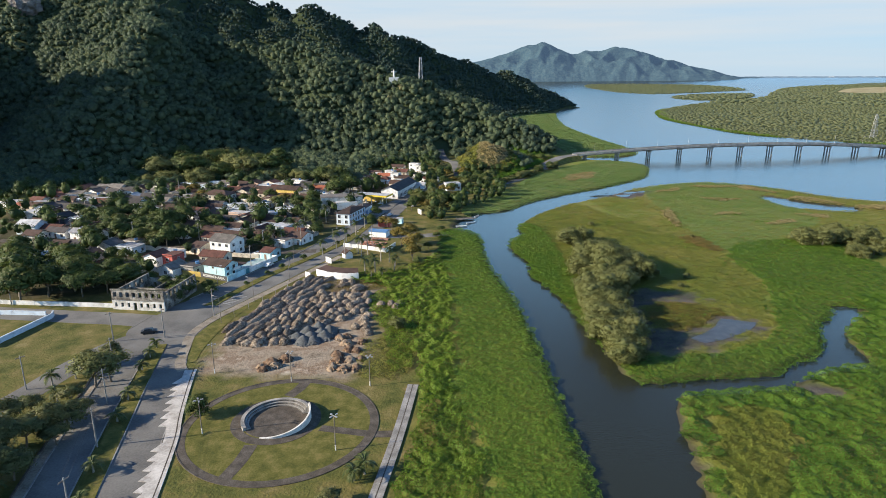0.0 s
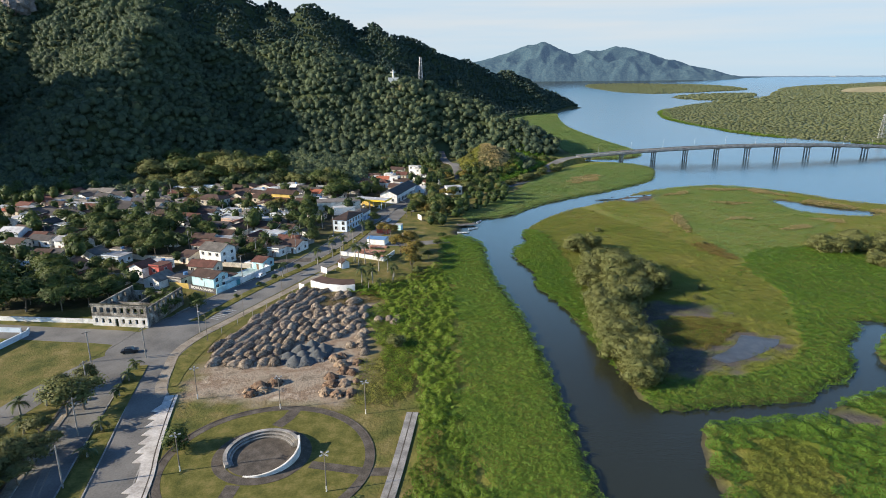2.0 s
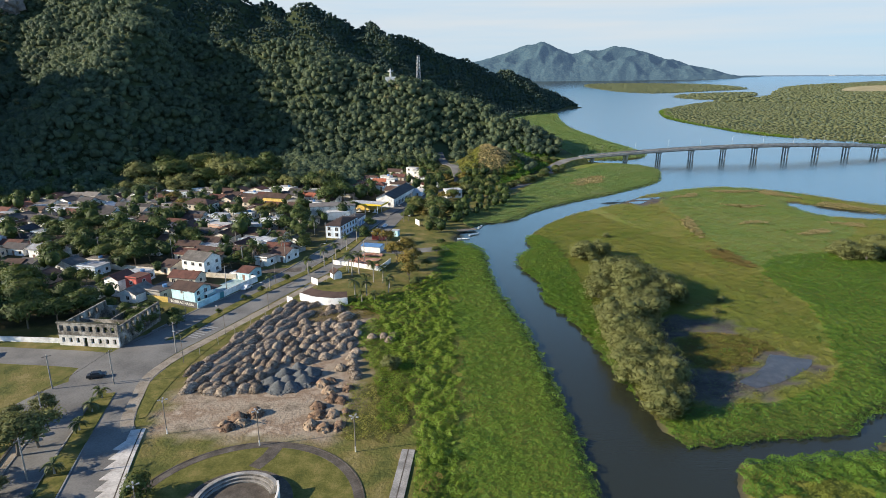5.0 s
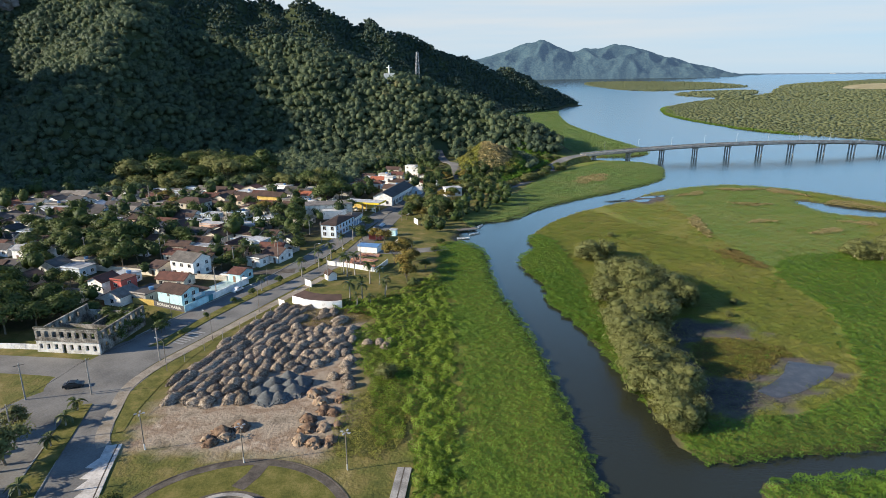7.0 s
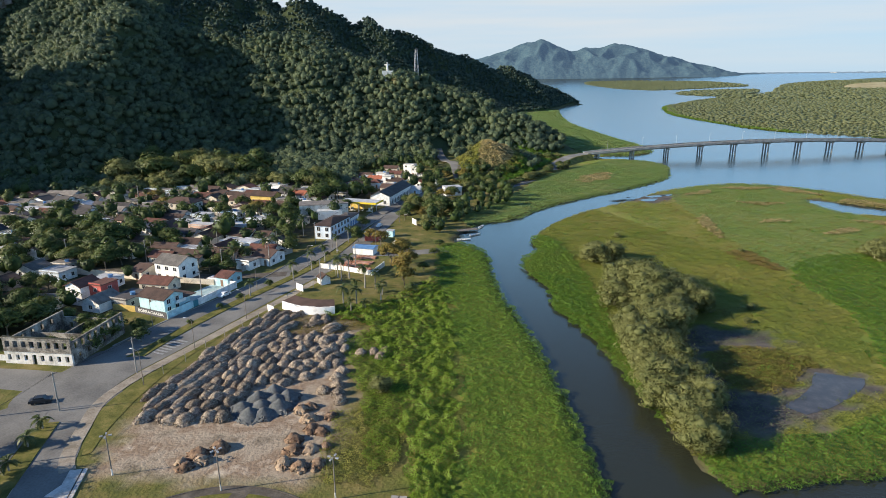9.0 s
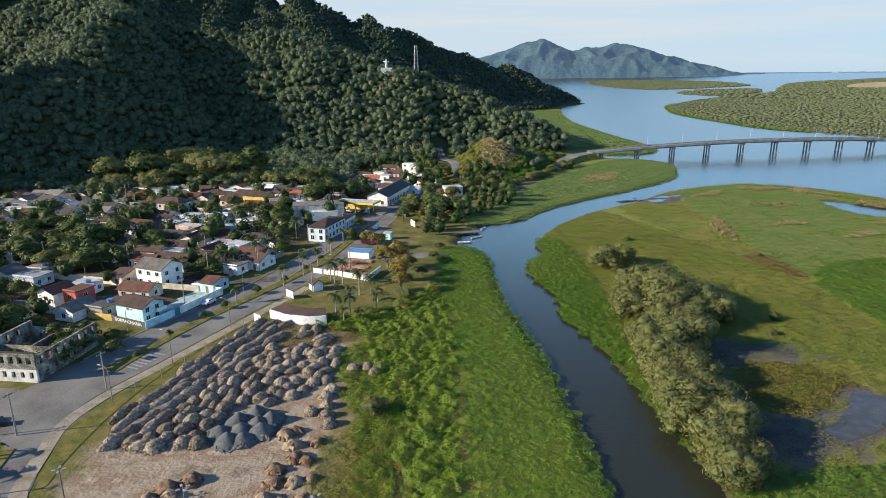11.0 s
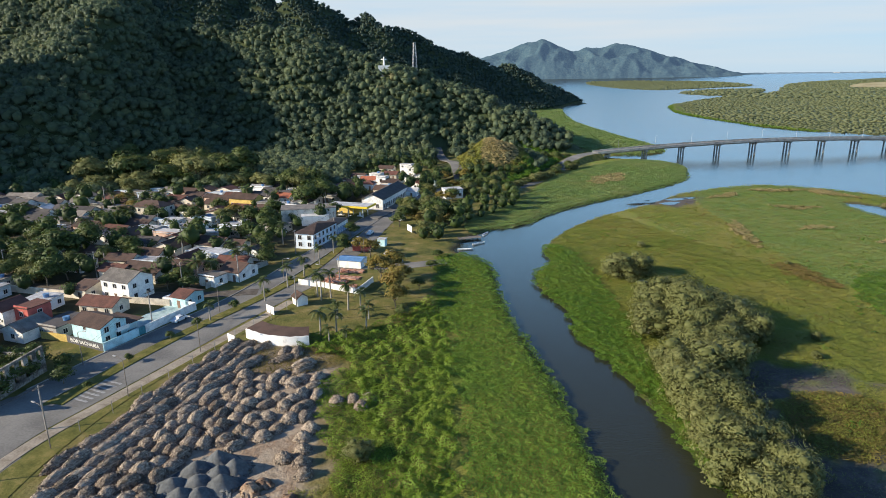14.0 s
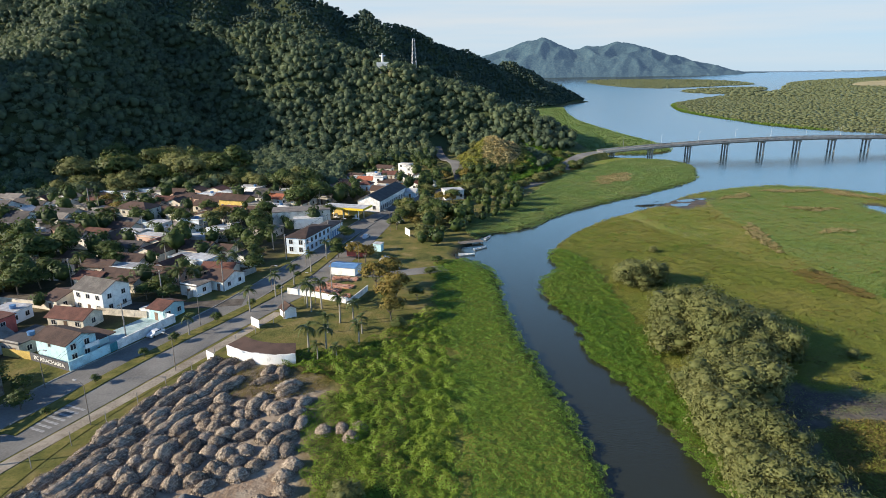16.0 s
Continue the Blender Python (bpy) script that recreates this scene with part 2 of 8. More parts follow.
LOWLAND = spline([(40, 60), (41.7, 88), (42.6, 93), (43.7, 102), (44.4, 110), (45.7, 119), (49.7, 124.4), (59.7, 125.5), (66.9, 127.5), (74, 128), (77, 131), (84.3, 136.5), (91.4, 140), (99.5, 142), (102.5, 151), (104, 161), (109.5, 169), (116.5, 176),
                  (122, 186), (132, 196), (200, 200), (300, 190), (320, -60), (60, -60)])
MANGROVE = spline([(362, 1324), (300, 1120), (288, 1000), (300, 872), (320, 767), (415, 662), (560, 560), (1200, 500), (3600, 900), (4200, 3600), (2700, 3900), (1560, 3300), (1080, 2500), (840, 2000), (580, 1680)])
FLATS_A = spline([(560, 3700), (500, 2750), (560, 2350), (650, 2350), (900, 2600), (1150, 2900), (1200, 3500), (900, 3800)])
FLATS_B = spline([(562, 2000), (572, 1780), (680, 1800), (840, 2060), (930, 2350), (720, 2250)])
POOL = spline([(168, 372), (166, 350), (172, 338), (195, 330), (205, 340), (188, 354)])
RIDGES = [
    ([(-900, 1000, 300), (-640, 860, 215), (-437, 750, 147), (-372, 725, 128), (-305, 702, 105), (-246, 680, 92), (-194, 670, 89), (-150, 660, 85), (-113, 650, 77), (-86, 630, 63), (-64, 645, 58),
      (-37, 630, 48), (-12, 622, 38), (14, 605, 29), (44, 580, 17)], 1.45),
    ([(-800, 1000, 300), (-392, 1100, 183), (-291, 1120, 171), (-219, 1150, 150), (-143, 1180, 124), (-21, 1230, 83), (45, 1270, 68), (85, 1300, 50), (165, 1370, 18)], 1.7),
    ([(-395, 742, 152), (-345, 640, 118), (-312, 545, 86), (-295, 470, 50), (-290, 415, 12)], 1.3),
    # next two: unseen crests added to throw shade on the slopes in view
    ([(-900, 900, 300), (-720, 700, 180), (-620, 540, 155), (-550, 420, 168), (-522, 330, 150), (-520, 285, 60)], 1.0),
    ([(-1000, 960, 430), (-800, 1020, 390), (-600, 1090, 312)], 0.9),
]


def hill(x, y):
    h = np.zeros(x.shape)
    for pts, w in RIDGES:
        for (x0, y0, z0), (x1, y1, z1) in zip(pts[:-1], pts[1:]):
            dx, dy = x1 - x0, y1 - y0
            t = np.clip(((x - x0) * dx + (y - y0) * dy) / (dx * dx + dy * dy), 0, 1)
            zr = z0 + t * (z1 - z0)
            d = np.hypot(x - x0 - t * dx, y - y0 - t * dy)
            u = np.clip(1 - d / (w * zr + 12), 0, 1)
            h = np.maximum(h, zr * (0.55 * u + 0.45 * u * u * (3 - 2 * u)))
    # the knoll over the town's far end, cut for the road
    h = np.maximum(h, 18 * np.exp(-(((x - 5) / 22) ** 2 + ((y - 474) / 34) ** 2)) * np.clip((y - 425) / 25, 0, 1))
    return h * (1 + 0.10 * wobble(x, y, 90, 3)) + np.clip(h / 20, 0, 1) * 2.0 * wobble(x, y, 35, 4)


WOOD = spline([(-300, 356), (-262, 374), (-240, 370), (-215, 362), (-198, 374), (-186, 390), (-165, 392), (-140, 390), (-134, 412), (-117, 406), (-95, 385), (-84, 392), (-80, 415), (-82, 460), (-72, 492), (-50, 510), (-30, 520), (0, 640), (-300, 700), (-420, 500)])
TOWN = spline([(-260, 345), (-200, 200), (-150, 172), (-113, 190), (-94, 215), (-72, 268), (-60, 350), (-48, 430), (-80, 420), (-130, 395), (-190, 385)])
KNOLL = spline([(-14, 440), (-2, 430), (16, 444), (22, 470), (14, 500), (-6, 505), (-17, 475)])
LANE = [(-50, 330), (-36, 372), (-22, 402), (-16, 424), (-18, 447), (-23, 474), (-28, 502), (-33, 530), (-38, 552)]
LANE_SIDE = spline([(-30, 428), (-31, 470), (-37, 510), (-44, 560), (-30, 562), (-22, 512), (-14, 474), (-9, 444), (-10, 428)])


def far_rise(r):
    """The far water and shore lift gently, so that they meet the horizon within the sheet."""
    return 42 * np.clip((r - 2900) / 2000, 0, 1) ** 2


def land_height(x, y):
    w = 0.9 * wobble(x, y, 7, 1) + 0.5 * wobble(x, y, 3, 2)
    w *= np.clip((x + 14) / 8, 0, 1)
    sd = np.maximum.reduce([signed(x, y, p) for p in (MAINLAND, ISLAND, LOWLAND, MANGROVE, FLATS_A, FLATS_B)])
    sd = np.minimum(sd, -signed(x, y, POOL)) + w
    z = np.clip(WATER_Z + 0.4 * sd, -3, 0.0)
    return np.where(sd > 0, np.maximum(z, 0) + hill(x, y) * np.clip(sd / 25, 0, 1) + np.minimum(z, 0), z), sd


def steps(a, b, s0, grow):
    out = [a]
    s = s0
    while out[-1] < b:
        out.append(out[-1] + s)
        s *= grow
    return out


gx = np.array(sorted(set([-v for v in steps(130, 2600, 2.0, 1.05)] + list(np.arange(-130, 160, 1.9)) + steps(160, 4400, 2.0, 1.05))))
gy = np.array(steps(45, 300, 1.9, 1.0)[:-1] + steps(300, 4850, 2.1, 1.02))
gy = np.concatenate([[-200, -100, 0, 25], gy])
GX, GY = np.meshgrid(gx, gy)
GZ, SD = land_height(GX, GY)
GZ = GZ + far_rise(np.hypot(GX, GY))


def grid_faces(nx, ny):
    i = np.arange(nx * ny).reshape(ny, nx)
    return np.stack([i[:-1, :-1], i[:-1, 1:], i[1:, 1:], i[1:, :-1]], -1).reshape(-1, 4)


# zones of the ground, as plan outlines
LOT = spline([(-67, 132), (-67, 148), (-64, 168), (-59, 195), (-43, 201), (-33, 190), (-31, 172), (-27, 152), (-26, 136), (-30, 126), (-50, 126), (-67, 128)])
MUDPOOL = spline([(73.6, 171), (77.6, 170), (82.7, 168.4), (79, 163), (74, 159), (68.4, 155), (63, 152.5), (60, 155.5), (65, 159.5), (70, 165)])
MUD = spline([(47, 190), (59, 195.5), (74, 191.5), (71, 185), (58, 184), (51, 176), (51, 166), (58, 160), (66, 164), (72, 171), (83, 170.5), (82, 163), (74, 157), (66, 151), (54, 145.5), (44, 144), (44, 156), (45, 172)])
MUDBANK = spline([(47, 124), (44, 108), (43, 97), (41, 80), (36, 80), (38, 97), (40, 110), (43, 125)])
BARE = spline([(76, 129.5), (82, 130.5), (88, 128), (85, 125), (78, 126)])
FARMUD = spline([(70, 370), (79, 376), (92, 380.5), (107, 385.5), (97, 366), (87, 358), (77, 363)])
RUST = spline([(52, 167), (53, 176), (57, 182.5), (65, 184), (72, 181), (76, 175), (71, 169), (65, 163.5), (58, 160.5)])
BELT = spline([(-9, 60), (-9, 84), (-10, 105), (-11, 130), (-13, 150), (-15, 180), (-14, 215), (-16, 250), (-14, 275), (30, 275), (30, 60)])


def zone(poly, soft, x=GX, y=GY, edge=2.0, seed=5):
    near = (x > -330) & (x < 320) & (y > 20) & (y < 460)
    out = np.zeros(x.shape)
    out[near] = np.clip(0.5 + (signed(x[near], y[near], poly) + edge * wobble(x[near], y[near], 9, seed)) / soft, 0, 1)
    return out


isle = zone(ISLAND, 3) + zone(LOWLAND, 3)
attrs = {
    "sand": zone(LOT, 4), "mud": np.maximum.reduce([zone(MUD, 5, edge=4), zone(POOL, 4), zone(BARE, 2, edge=1), zone(FARMUD, 3, edge=2), zone(MUDBANK, 2, edge=1.5)]), "rust": zone(RUST, 8, edge=4) * 0.9,
    "marsh": np.clip(isle + zone(BELT, 3) + (np.hypot(GX - 110, GY - 620) < 300) * (SD > 0) * np.clip((GX - 20) / 20, 0, 1) + (GX > 260), 0, 1),
    "town": zone(TOWN, 4), "mangrove": ((GX > 240) & (GY > 470)) * 1.0, "forest": np.clip((GZ - far_rise(np.hypot(GX, GY))) / 2, 0, 1), "shore": np.clip(1 - SD / 2.5, 0, 1),
}


def ground_material():
    m = bpy.data.materials.new("ground")
    m.use_nodes = True
    N, Lk = m.node_tree.nodes, m.node_tree.links
    b = N["Principled BSDF"]
    b.inputs["Roughness"].default_value, b.inputs["Specular IOR Level"].default_value = 0.95, 0.2
    co = N.new("ShaderNodeTexCoord")

    def ramp(scale, colors, detail=6.0, lo=0.3, hi=0.7):
        n, r = N.new("ShaderNodeTexNoise"), N.new("ShaderNodeValToRGB")
        n.inputs["Scale"].default_value, n.inputs["Detail"].default_value = scale, detail
        n.inputs["Roughness"].default_value = 0.62
        Lk.new(co.outputs["Object"], n.inputs["Vector"])
        els = r.color_ramp.elements
        while len(els) < len(colors):
            els.new(0.5)
        for i, c in enumerate(colors):
            els[i].position, els[i].color = lo + (hi - lo) * i / (len(colors) - 1), (*c, 1)
        Lk.new(n.outputs["Fac"], r.inputs[0])
        return r.outputs[0]

    col = ramp(0.16, [(0.066, 0.076, 0.018), (0.112, 0.112, 0.028), (0.15, 0.128, 0.04), (0.215, 0.175, 0.07)], 14, 0.36, 0.66)
    # town: dark dirt and grass, darkened further for shade between the houses
    layers = [("town", ramp(0.12, [(0.035, 0.038, 0.014), (0.06, 0.055, 0.025), (0.11, 0.09, 0.06)], 8)), ("marsh", ramp(0.045, [(0.105, 0.155, 0.024), (0.15, 0.185, 0.03), (0.20, 0.19, 0.044), (0.125, 0.185, 0.03)], 9)),
              ("mangrove", ramp(0.05, [(0.09, 0.105, 0.045), (0.14, 0.15, 0.065)], 6)), ("sand", ramp(0.12, [(0.14, 0.11, 0.08), (0.33, 0.27, 0.20), (0.22, 0.155, 0.105), (0.48, 0.405, 0.31)], 13, 0.34, 0.68)),
              ("rust", ramp(0.2, [(0.09, 0.09, 0.02), (0.16, 0.12, 0.035)], 8)),
              ("mud", ramp(0.25, [(0.05, 0.043, 0.038), (0.088, 0.077, 0.068), (0.14, 0.122, 0.105)], 9)),
              ("shore", ramp(0.3, [(0.03, 0.028, 0.018), (0.06, 0.052, 0.034)], 6)),
              ("forest", ramp(0.1, [(0.03, 0.045, 0.018), (0.055, 0.07, 0.028)], 6))]
    for key, c in layers:
        a, mx = N.new("ShaderNodeAttribute"), N.new("ShaderNodeMixRGB")
        a.attribute_name = key
        Lk.new(a.outputs["Fac"], mx.inputs[0])
        Lk.new(col, mx.inputs[1])
        Lk.new(c, mx.inputs[2])
        col = mx.outputs[0]
    Lk.new(col, b.inputs["Base Color"])
    bp, n3 = N.new("ShaderNodeBump"), N.new("ShaderNodeTexNoise")
    n3.inputs["Scale"].default_value, n3.inputs["Detail"].default_value = 1.5, 6.0
    bp.inputs["Strength"].default_value, bp.inputs["Distance"].default_value = 0.9, 0.22
    Lk.new(co.outputs["Object"], n3.inputs["Vector"])
    Lk.new(n3.outputs["Fac"], bp.inputs["Height"])
    Lk.new(bp.outputs[0], b.inputs["Normal"])
    return m


ground = link("ground", big_mesh("ground", np.stack([GX, GY, GZ], -1).reshape(-1, 3), grid_faces(len(gx), len(gy)), {k: v.ravel() for k, v in attrs.items()}, True), ground_material())
tagged(ground, "green lowland of grass, marsh and bare sand below a wooded hill", "ground", kind="structure")


def water_material():
    m = bpy.data.materials.new("river water")
    m.use_nodes = True
    N, Lk = m.node_tree.nodes, m.node_tree.links
    b = N["Principled BSDF"]
    b.inputs["Base Color"].default_value = (0.025, 0.028, 0.018, 1)
    b.inputs["Roughness"].default_value, b.inputs["IOR"].default_value = 0.22, 1.4
    co, n, mp, bp = N.new("ShaderNodeTexCoord"), N.new("ShaderNodeTexNoise"), N.new("ShaderNodeMapping"), N.new("ShaderNodeBump")
    mp.inputs["Scale"].default_value = (0.5, 1.0, 1.0)
    n.inputs["Scale"].default_value, n.inputs["Detail"].default_value = 2.2, 4.0
    bp.inputs["Strength"].default_value, bp.inputs["Distance"].default_value = 1.0, 0.024
    Lk.new(co.outputs["Object"], mp.inputs["Vector"])
    Lk.new(mp.outputs[0], n.inputs["Vector"])
    Lk.new(n.outputs["Fac"], bp.inputs["Height"])
    Lk.new(bp.outputs[0], b.inputs["Normal"])
    return m


wx, wy = np.linspace(-1600, 4600, 60), np.concatenate([np.linspace(-200, 2900, 12), np.linspace(3000, 4880, 40)])
WX, WY = np.meshgrid(wx, wy)
water = link("water", big_mesh("water", np.stack([WX, WY, WATER_Z + far_rise(np.hypot(WX, WY))], -1).reshape(-1, 3), grid_faces(len(wx), len(wy)), None, True), water_material())
tagged(water, "calm dark river opening into a wide blue lagoon", "water", kind="structure")

# ---- far mountains ----
mx, my = np.linspace(-500, 2300, 300), np.linspace(4250, 4840, 80)
MX, MY = np.meshgrid(mx, my)
cross = np.clip(1 - np.abs(MY - 4600) / 330, 0, 1) ** 0.7
sk_x = [-700, -90, 140, 265, 345, 385, 440, 500, 590, 640, 690, 800, 840, 900, 960, 1060, 1230, 1290, 1420, 1560, 1700, 1760, 2300]
sk_z = [60, 130, 186, 232, 246, 262, 246, 215, 180, 190, 204, 200, 214, 226, 222, 202, 146, 140, 100, 72, 34, 28, 20]
crest = np.interp(MX + 25 * wobble(MX * 0, MY, 300, 12), sk_x, sk_z)
MZ = 1.04 * crest * cross * (1 + (0.16 - 0.34 * np.abs(wobble(MX, MY, 330, 8)))  * np.clip(np.abs(MY - 4600) / 120, 0, 1)) + 3 * wobble(MX, MY, 40, 9) * (crest > 40) * np.clip(np.abs(MY - 4600) / 60, 0, 1) + 9 * drift(MX, MY, 110, 3) * np.clip(crest / 80, 0, 1) * np.clip(np.abs(MY - 4600) / 60, 0.25, 1) + 5 * drift(MX, MY, 38, 4) * np.clip(crest / 80, 0, 1) - 6 + far_rise(np.hypot(MX, MY)) * 0.55
# distance haze put into the blue base colour and a faint glow
M_FAR = mat("far woods with haze in colour", [(0.020, 0.042, 0.055), (0.040, 0.070, 0.078), (0.070, 0.102, 0.098)], 0.09, 1.0, bump=4, bump_scale=0.22, fine=6, spec=0.0)
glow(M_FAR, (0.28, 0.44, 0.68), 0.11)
# the coast's haze is painted too: pale grey-blue that glows a little
M_COAST = mat("far coast with haze in colour", [(0.06, 0.085, 0.10), (0.09, 0.115, 0.125)], 0.05, 1.0, spec=0.0)
glow(M_COAST, (0.36, 0.5, 0.68), 0.24)
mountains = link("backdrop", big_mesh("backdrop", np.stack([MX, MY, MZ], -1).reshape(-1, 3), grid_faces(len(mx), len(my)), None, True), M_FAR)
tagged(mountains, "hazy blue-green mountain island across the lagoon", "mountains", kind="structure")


# ---- leaves in masses ----
def leaf_quads(c, size, up=0.35, rs=None, long=1.0, out=None, soft=0.6, blade=False):
    """Loose square leaf clumps at the points c, turned at random; up leans them to the sky, soft shades them as one rounded mass."""
    rs = rs or np.random
    n = len(c)
    nrm = rs.normal(size=(n, 3))
    nrm /= np.linalg.norm(nrm, axis=1)[:, None]
    if out is None:
        nrm[:, 2] = np.abs(nrm[:, 2]) + up
    else:      # lean along the surface of the crown or mat
        nrm = 0.75 * nrm + out * (0.8 + up)
        nrm[nrm[:, 2] < -0.2] *= -1
    nrm /= np.linalg.norm(nrm, axis=1)[:, None]
    t = np.cross(nrm, rs.normal(size=(n, 3)))
    t /= np.linalg.norm(t, axis=1)[:, None] + 1e-9
    b = np.cross(nrm, t)
    s = (np.ones(n) * size)[:, None] * (0.6 + 0.8 * rs.rand(n, 1)) * 0.5
    t, b = t * s * long, b * s
    k = 3 if blade else 4
    if blade:
        v = np.stack([c - t - 0.55 * b, c - 0.8 * t + 0.6 * b, c + 1.1 * t], 1).reshape(-1, 3)
        v = v.reshape(-1, 3, 3)[:, ::-1].reshape(-1, 3)
    else:
        v = np.stack([c - t, c - 0.8 * b + 0.15 * t, c + t, c + b - 0.1 * t], 1).reshape(-1, 3)
    sn = nrm
    if out is not None:
        sn = nrm * (1 - soft) + soft * out / (np.linalg.norm(out, axis=1)[:, None] + 1e-9)
        sn = sn / np.linalg.norm(sn, axis=1)[:, None]
    return v, np.arange(k * n).reshape(n, k), np.repeat(sn, k, 0)


def ico(sub=1):
    bm = bmesh.new()
    bmesh.ops.create_icosphere(bm, subdivisions=sub, radius=1)
    v = np.array([p.co[:] for p in bm.verts])
    f = np.array([[q.index for q in p.verts] for p in bm.faces])
    bm.free()
    return v, f


ICO0, ICO1 = ico(1), ico(2)


def crowns(pos, rad, high, tone, leaves, leaf, rs, core_mesh=None, core_size=0.46, lob=9, soft=0.62):
    """Crowns for many trees in one go: a lumpy core and leaf clumps over it. Returns verts, [triangles, quads], tone, normals."""
    n = len(pos)
    iv, fi = core_mesh or ICO1
    k = len(iv)
    core = iv[None] * (core_size + 0.2 * rs.rand(n, k, 1))
    core = pos[:, None] + core * np.stack([rad, rad, high], -1)[:, None]
    tri = (fi[None] + (np.arange(n) * k)[:, None, None]).reshape(-1, 3)
    # clumps sit in a few sub-crowns, so that the outline is uneven
    ld = rs.normal(size=(n, lob, 3))
    ld[..., 2] = np.abs(ld[..., 2]) * 0.8 + 0.1
    ld /= np.linalg.norm(ld, axis=2)[..., None]
    shade = 0.16 * (rs.rand(n, lob) - 0.5)
    which = rs.randint(0, lob, (n, leaves))
    row = np.arange(n)[:, None]
    lc = ld[row, which] * 0.58
    off = rs.normal(size=(n, leaves, 3))
    off /= np.linalg.norm(off, axis=2)[..., None]
    off[..., 2] = np.abs(off[..., 2]) * 0.9 - 0.15
    d = (lc + off * 0.42) * np.stack([rad, rad, high], -1)[:, None]
    c = (pos[:, None] + d).reshape(-1, 3)
    facing = (off * 0.85 + lc * 0.8 + [0, 0, 0.2]).reshape(-1, 3)
    v, q, nn = leaf_quads(c, np.repeat(leaf, leaves), 0.3, rs, 1.0, facing, soft)
    # light from above put into the tone: upper leaves lighter, core darker
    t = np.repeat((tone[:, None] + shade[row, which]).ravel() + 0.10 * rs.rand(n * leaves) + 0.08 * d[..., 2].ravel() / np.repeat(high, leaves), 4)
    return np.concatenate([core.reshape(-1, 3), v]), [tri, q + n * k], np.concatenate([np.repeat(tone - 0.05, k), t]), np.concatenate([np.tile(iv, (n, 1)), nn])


def scatter(x0, x1, y0, y1, gap, rs):
    x, y = np.meshgrid(np.arange(x0, x1, gap), np.arange(y0, y1, gap))
    return (x + (rs.rand(*x.shape) - 0.5) * gap * 0.9).ravel(), (y + (rs.rand(*x.shape) - 0.5) * gap * 0.9).ravel()


rs = np.random.RandomState(3)


def forest(name, area, gap, leaves, label, keep, rmin, rmax, leaf, material):
    x, y = scatter(*area, gap, rs)
    z, sd = land_height(x, y)
    k = keep(x, y, z, sd)
    x, y, z = x[k], y[k], z[k]
    # slopes that the shot never sees stand thinner
    hid = np.zeros(len(x), bool)
    for u in np.linspace(0.35, 0.97, 26):
        hid |= hill(x * u, 40 + (y - 40) * u) > 64 + (z + 9 - 64) * u
    k = ~hid | (rs.rand(len(x)) < 0.12)
    x, y, z = x[k], y[k], z[k]
    n = len(x)
    r = rmin + (rmax - rmin) * rs.rand(n) ** 1.6
    # two exp() patches lift the tone: yellower crowns, brightened as if in sun
    tone = np.clip(0.34 + 0.16 * wobble(x, y, 70, 6) + 0.22 * (rs.rand(n) - 0.5), 0.02, 0.8) + (rs.rand(n) > 0.955) * 0.3 + 0.22 * np.exp(-((x + 50) ** 2 / 40 ** 2 + (y - 590) ** 2 / 55 ** 2)) + 0.75 * np.exp(-((x + 185) ** 2 / 50 ** 2 + (y - 430) ** 2 / 36 ** 2)) * (0.3 + 0.7 * rs.rand(n))
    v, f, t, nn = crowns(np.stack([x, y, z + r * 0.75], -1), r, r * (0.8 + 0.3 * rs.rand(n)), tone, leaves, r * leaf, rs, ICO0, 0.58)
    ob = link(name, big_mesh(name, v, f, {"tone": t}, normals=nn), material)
    return tagged(ob, label, "forest", kind="stuff")


def in_view(x, y, margin=0.06):
    return (x > -y * (0.80 + margin)) & (x < y * (0.70 + margin))


forest("forest", (-650, 70, 345, 790), 4.9, 66, "dense dark-green rainforest covering the near hillside", lambda x, y, z, sd: ((z > 2.2) | (signed(x, y, WOOD) > 0)) & in_view(x, y) & (signed(x, y, KNOLL) < -9) & (signed(x, y, LANE_SIDE) < 0.5) & (sd > 6), 2.8, 5.8, 0.25, M_LEAF)
forest("forest", (-900, 210, 790, 1400), 5.7, 22, "dense dark-green rainforest on the far ridge and headland", lambda x, y, z, sd: (z > 1.5) & in_view(x, y), 2.9, 4.4, 0.34, M_HAZYLEAF)

# ---- low growth ----
M_HYA = mat("water hyacinth", [(0.058, 0.126, 0.014), (0.108, 0.208, 0.022), (0.166, 0.262, 0.030), (0.235, 0.285, 0.05)], 0.1, 0.6, attr="tone", island=0.12, contrast=(0.05, 0.95), spec=0.35, thin=0.4)
M_GRASS = mat("marsh grass", [(0.128, 0.165, 0.026), (0.19, 0.21, 0.036), (0.25, 0.236, 0.054), (0.42, 0.35, 0.18)], 0.1, 0.7, attr="tone", island=0.05, contrast=(0.05, 0.95), spec=0.25, thin=0.35)
M_MANGROVE = mat("mangrove leaves", [(0.10, 0.122, 0.060), (0.140, 0.162, 0.076), (0.18, 0.194, 0.092), (0.22, 0.22, 0.11)], 0.1, 0.6, attr="tone", island=0.2, contrast=(0.05, 0.95), spec=0.25, thin=0.35)
M_CREEPER = mat("bright creeper", [(0.092, 0.160, 0.016), (0.146, 0.236, 0.022), (0.20, 0.272, 0.032), (0.27, 0.28, 0.07)], 0.1, 0.6, attr="tone", island=0.12, contrast=(0.05, 0.95), spec=0.3, thin=0.45)
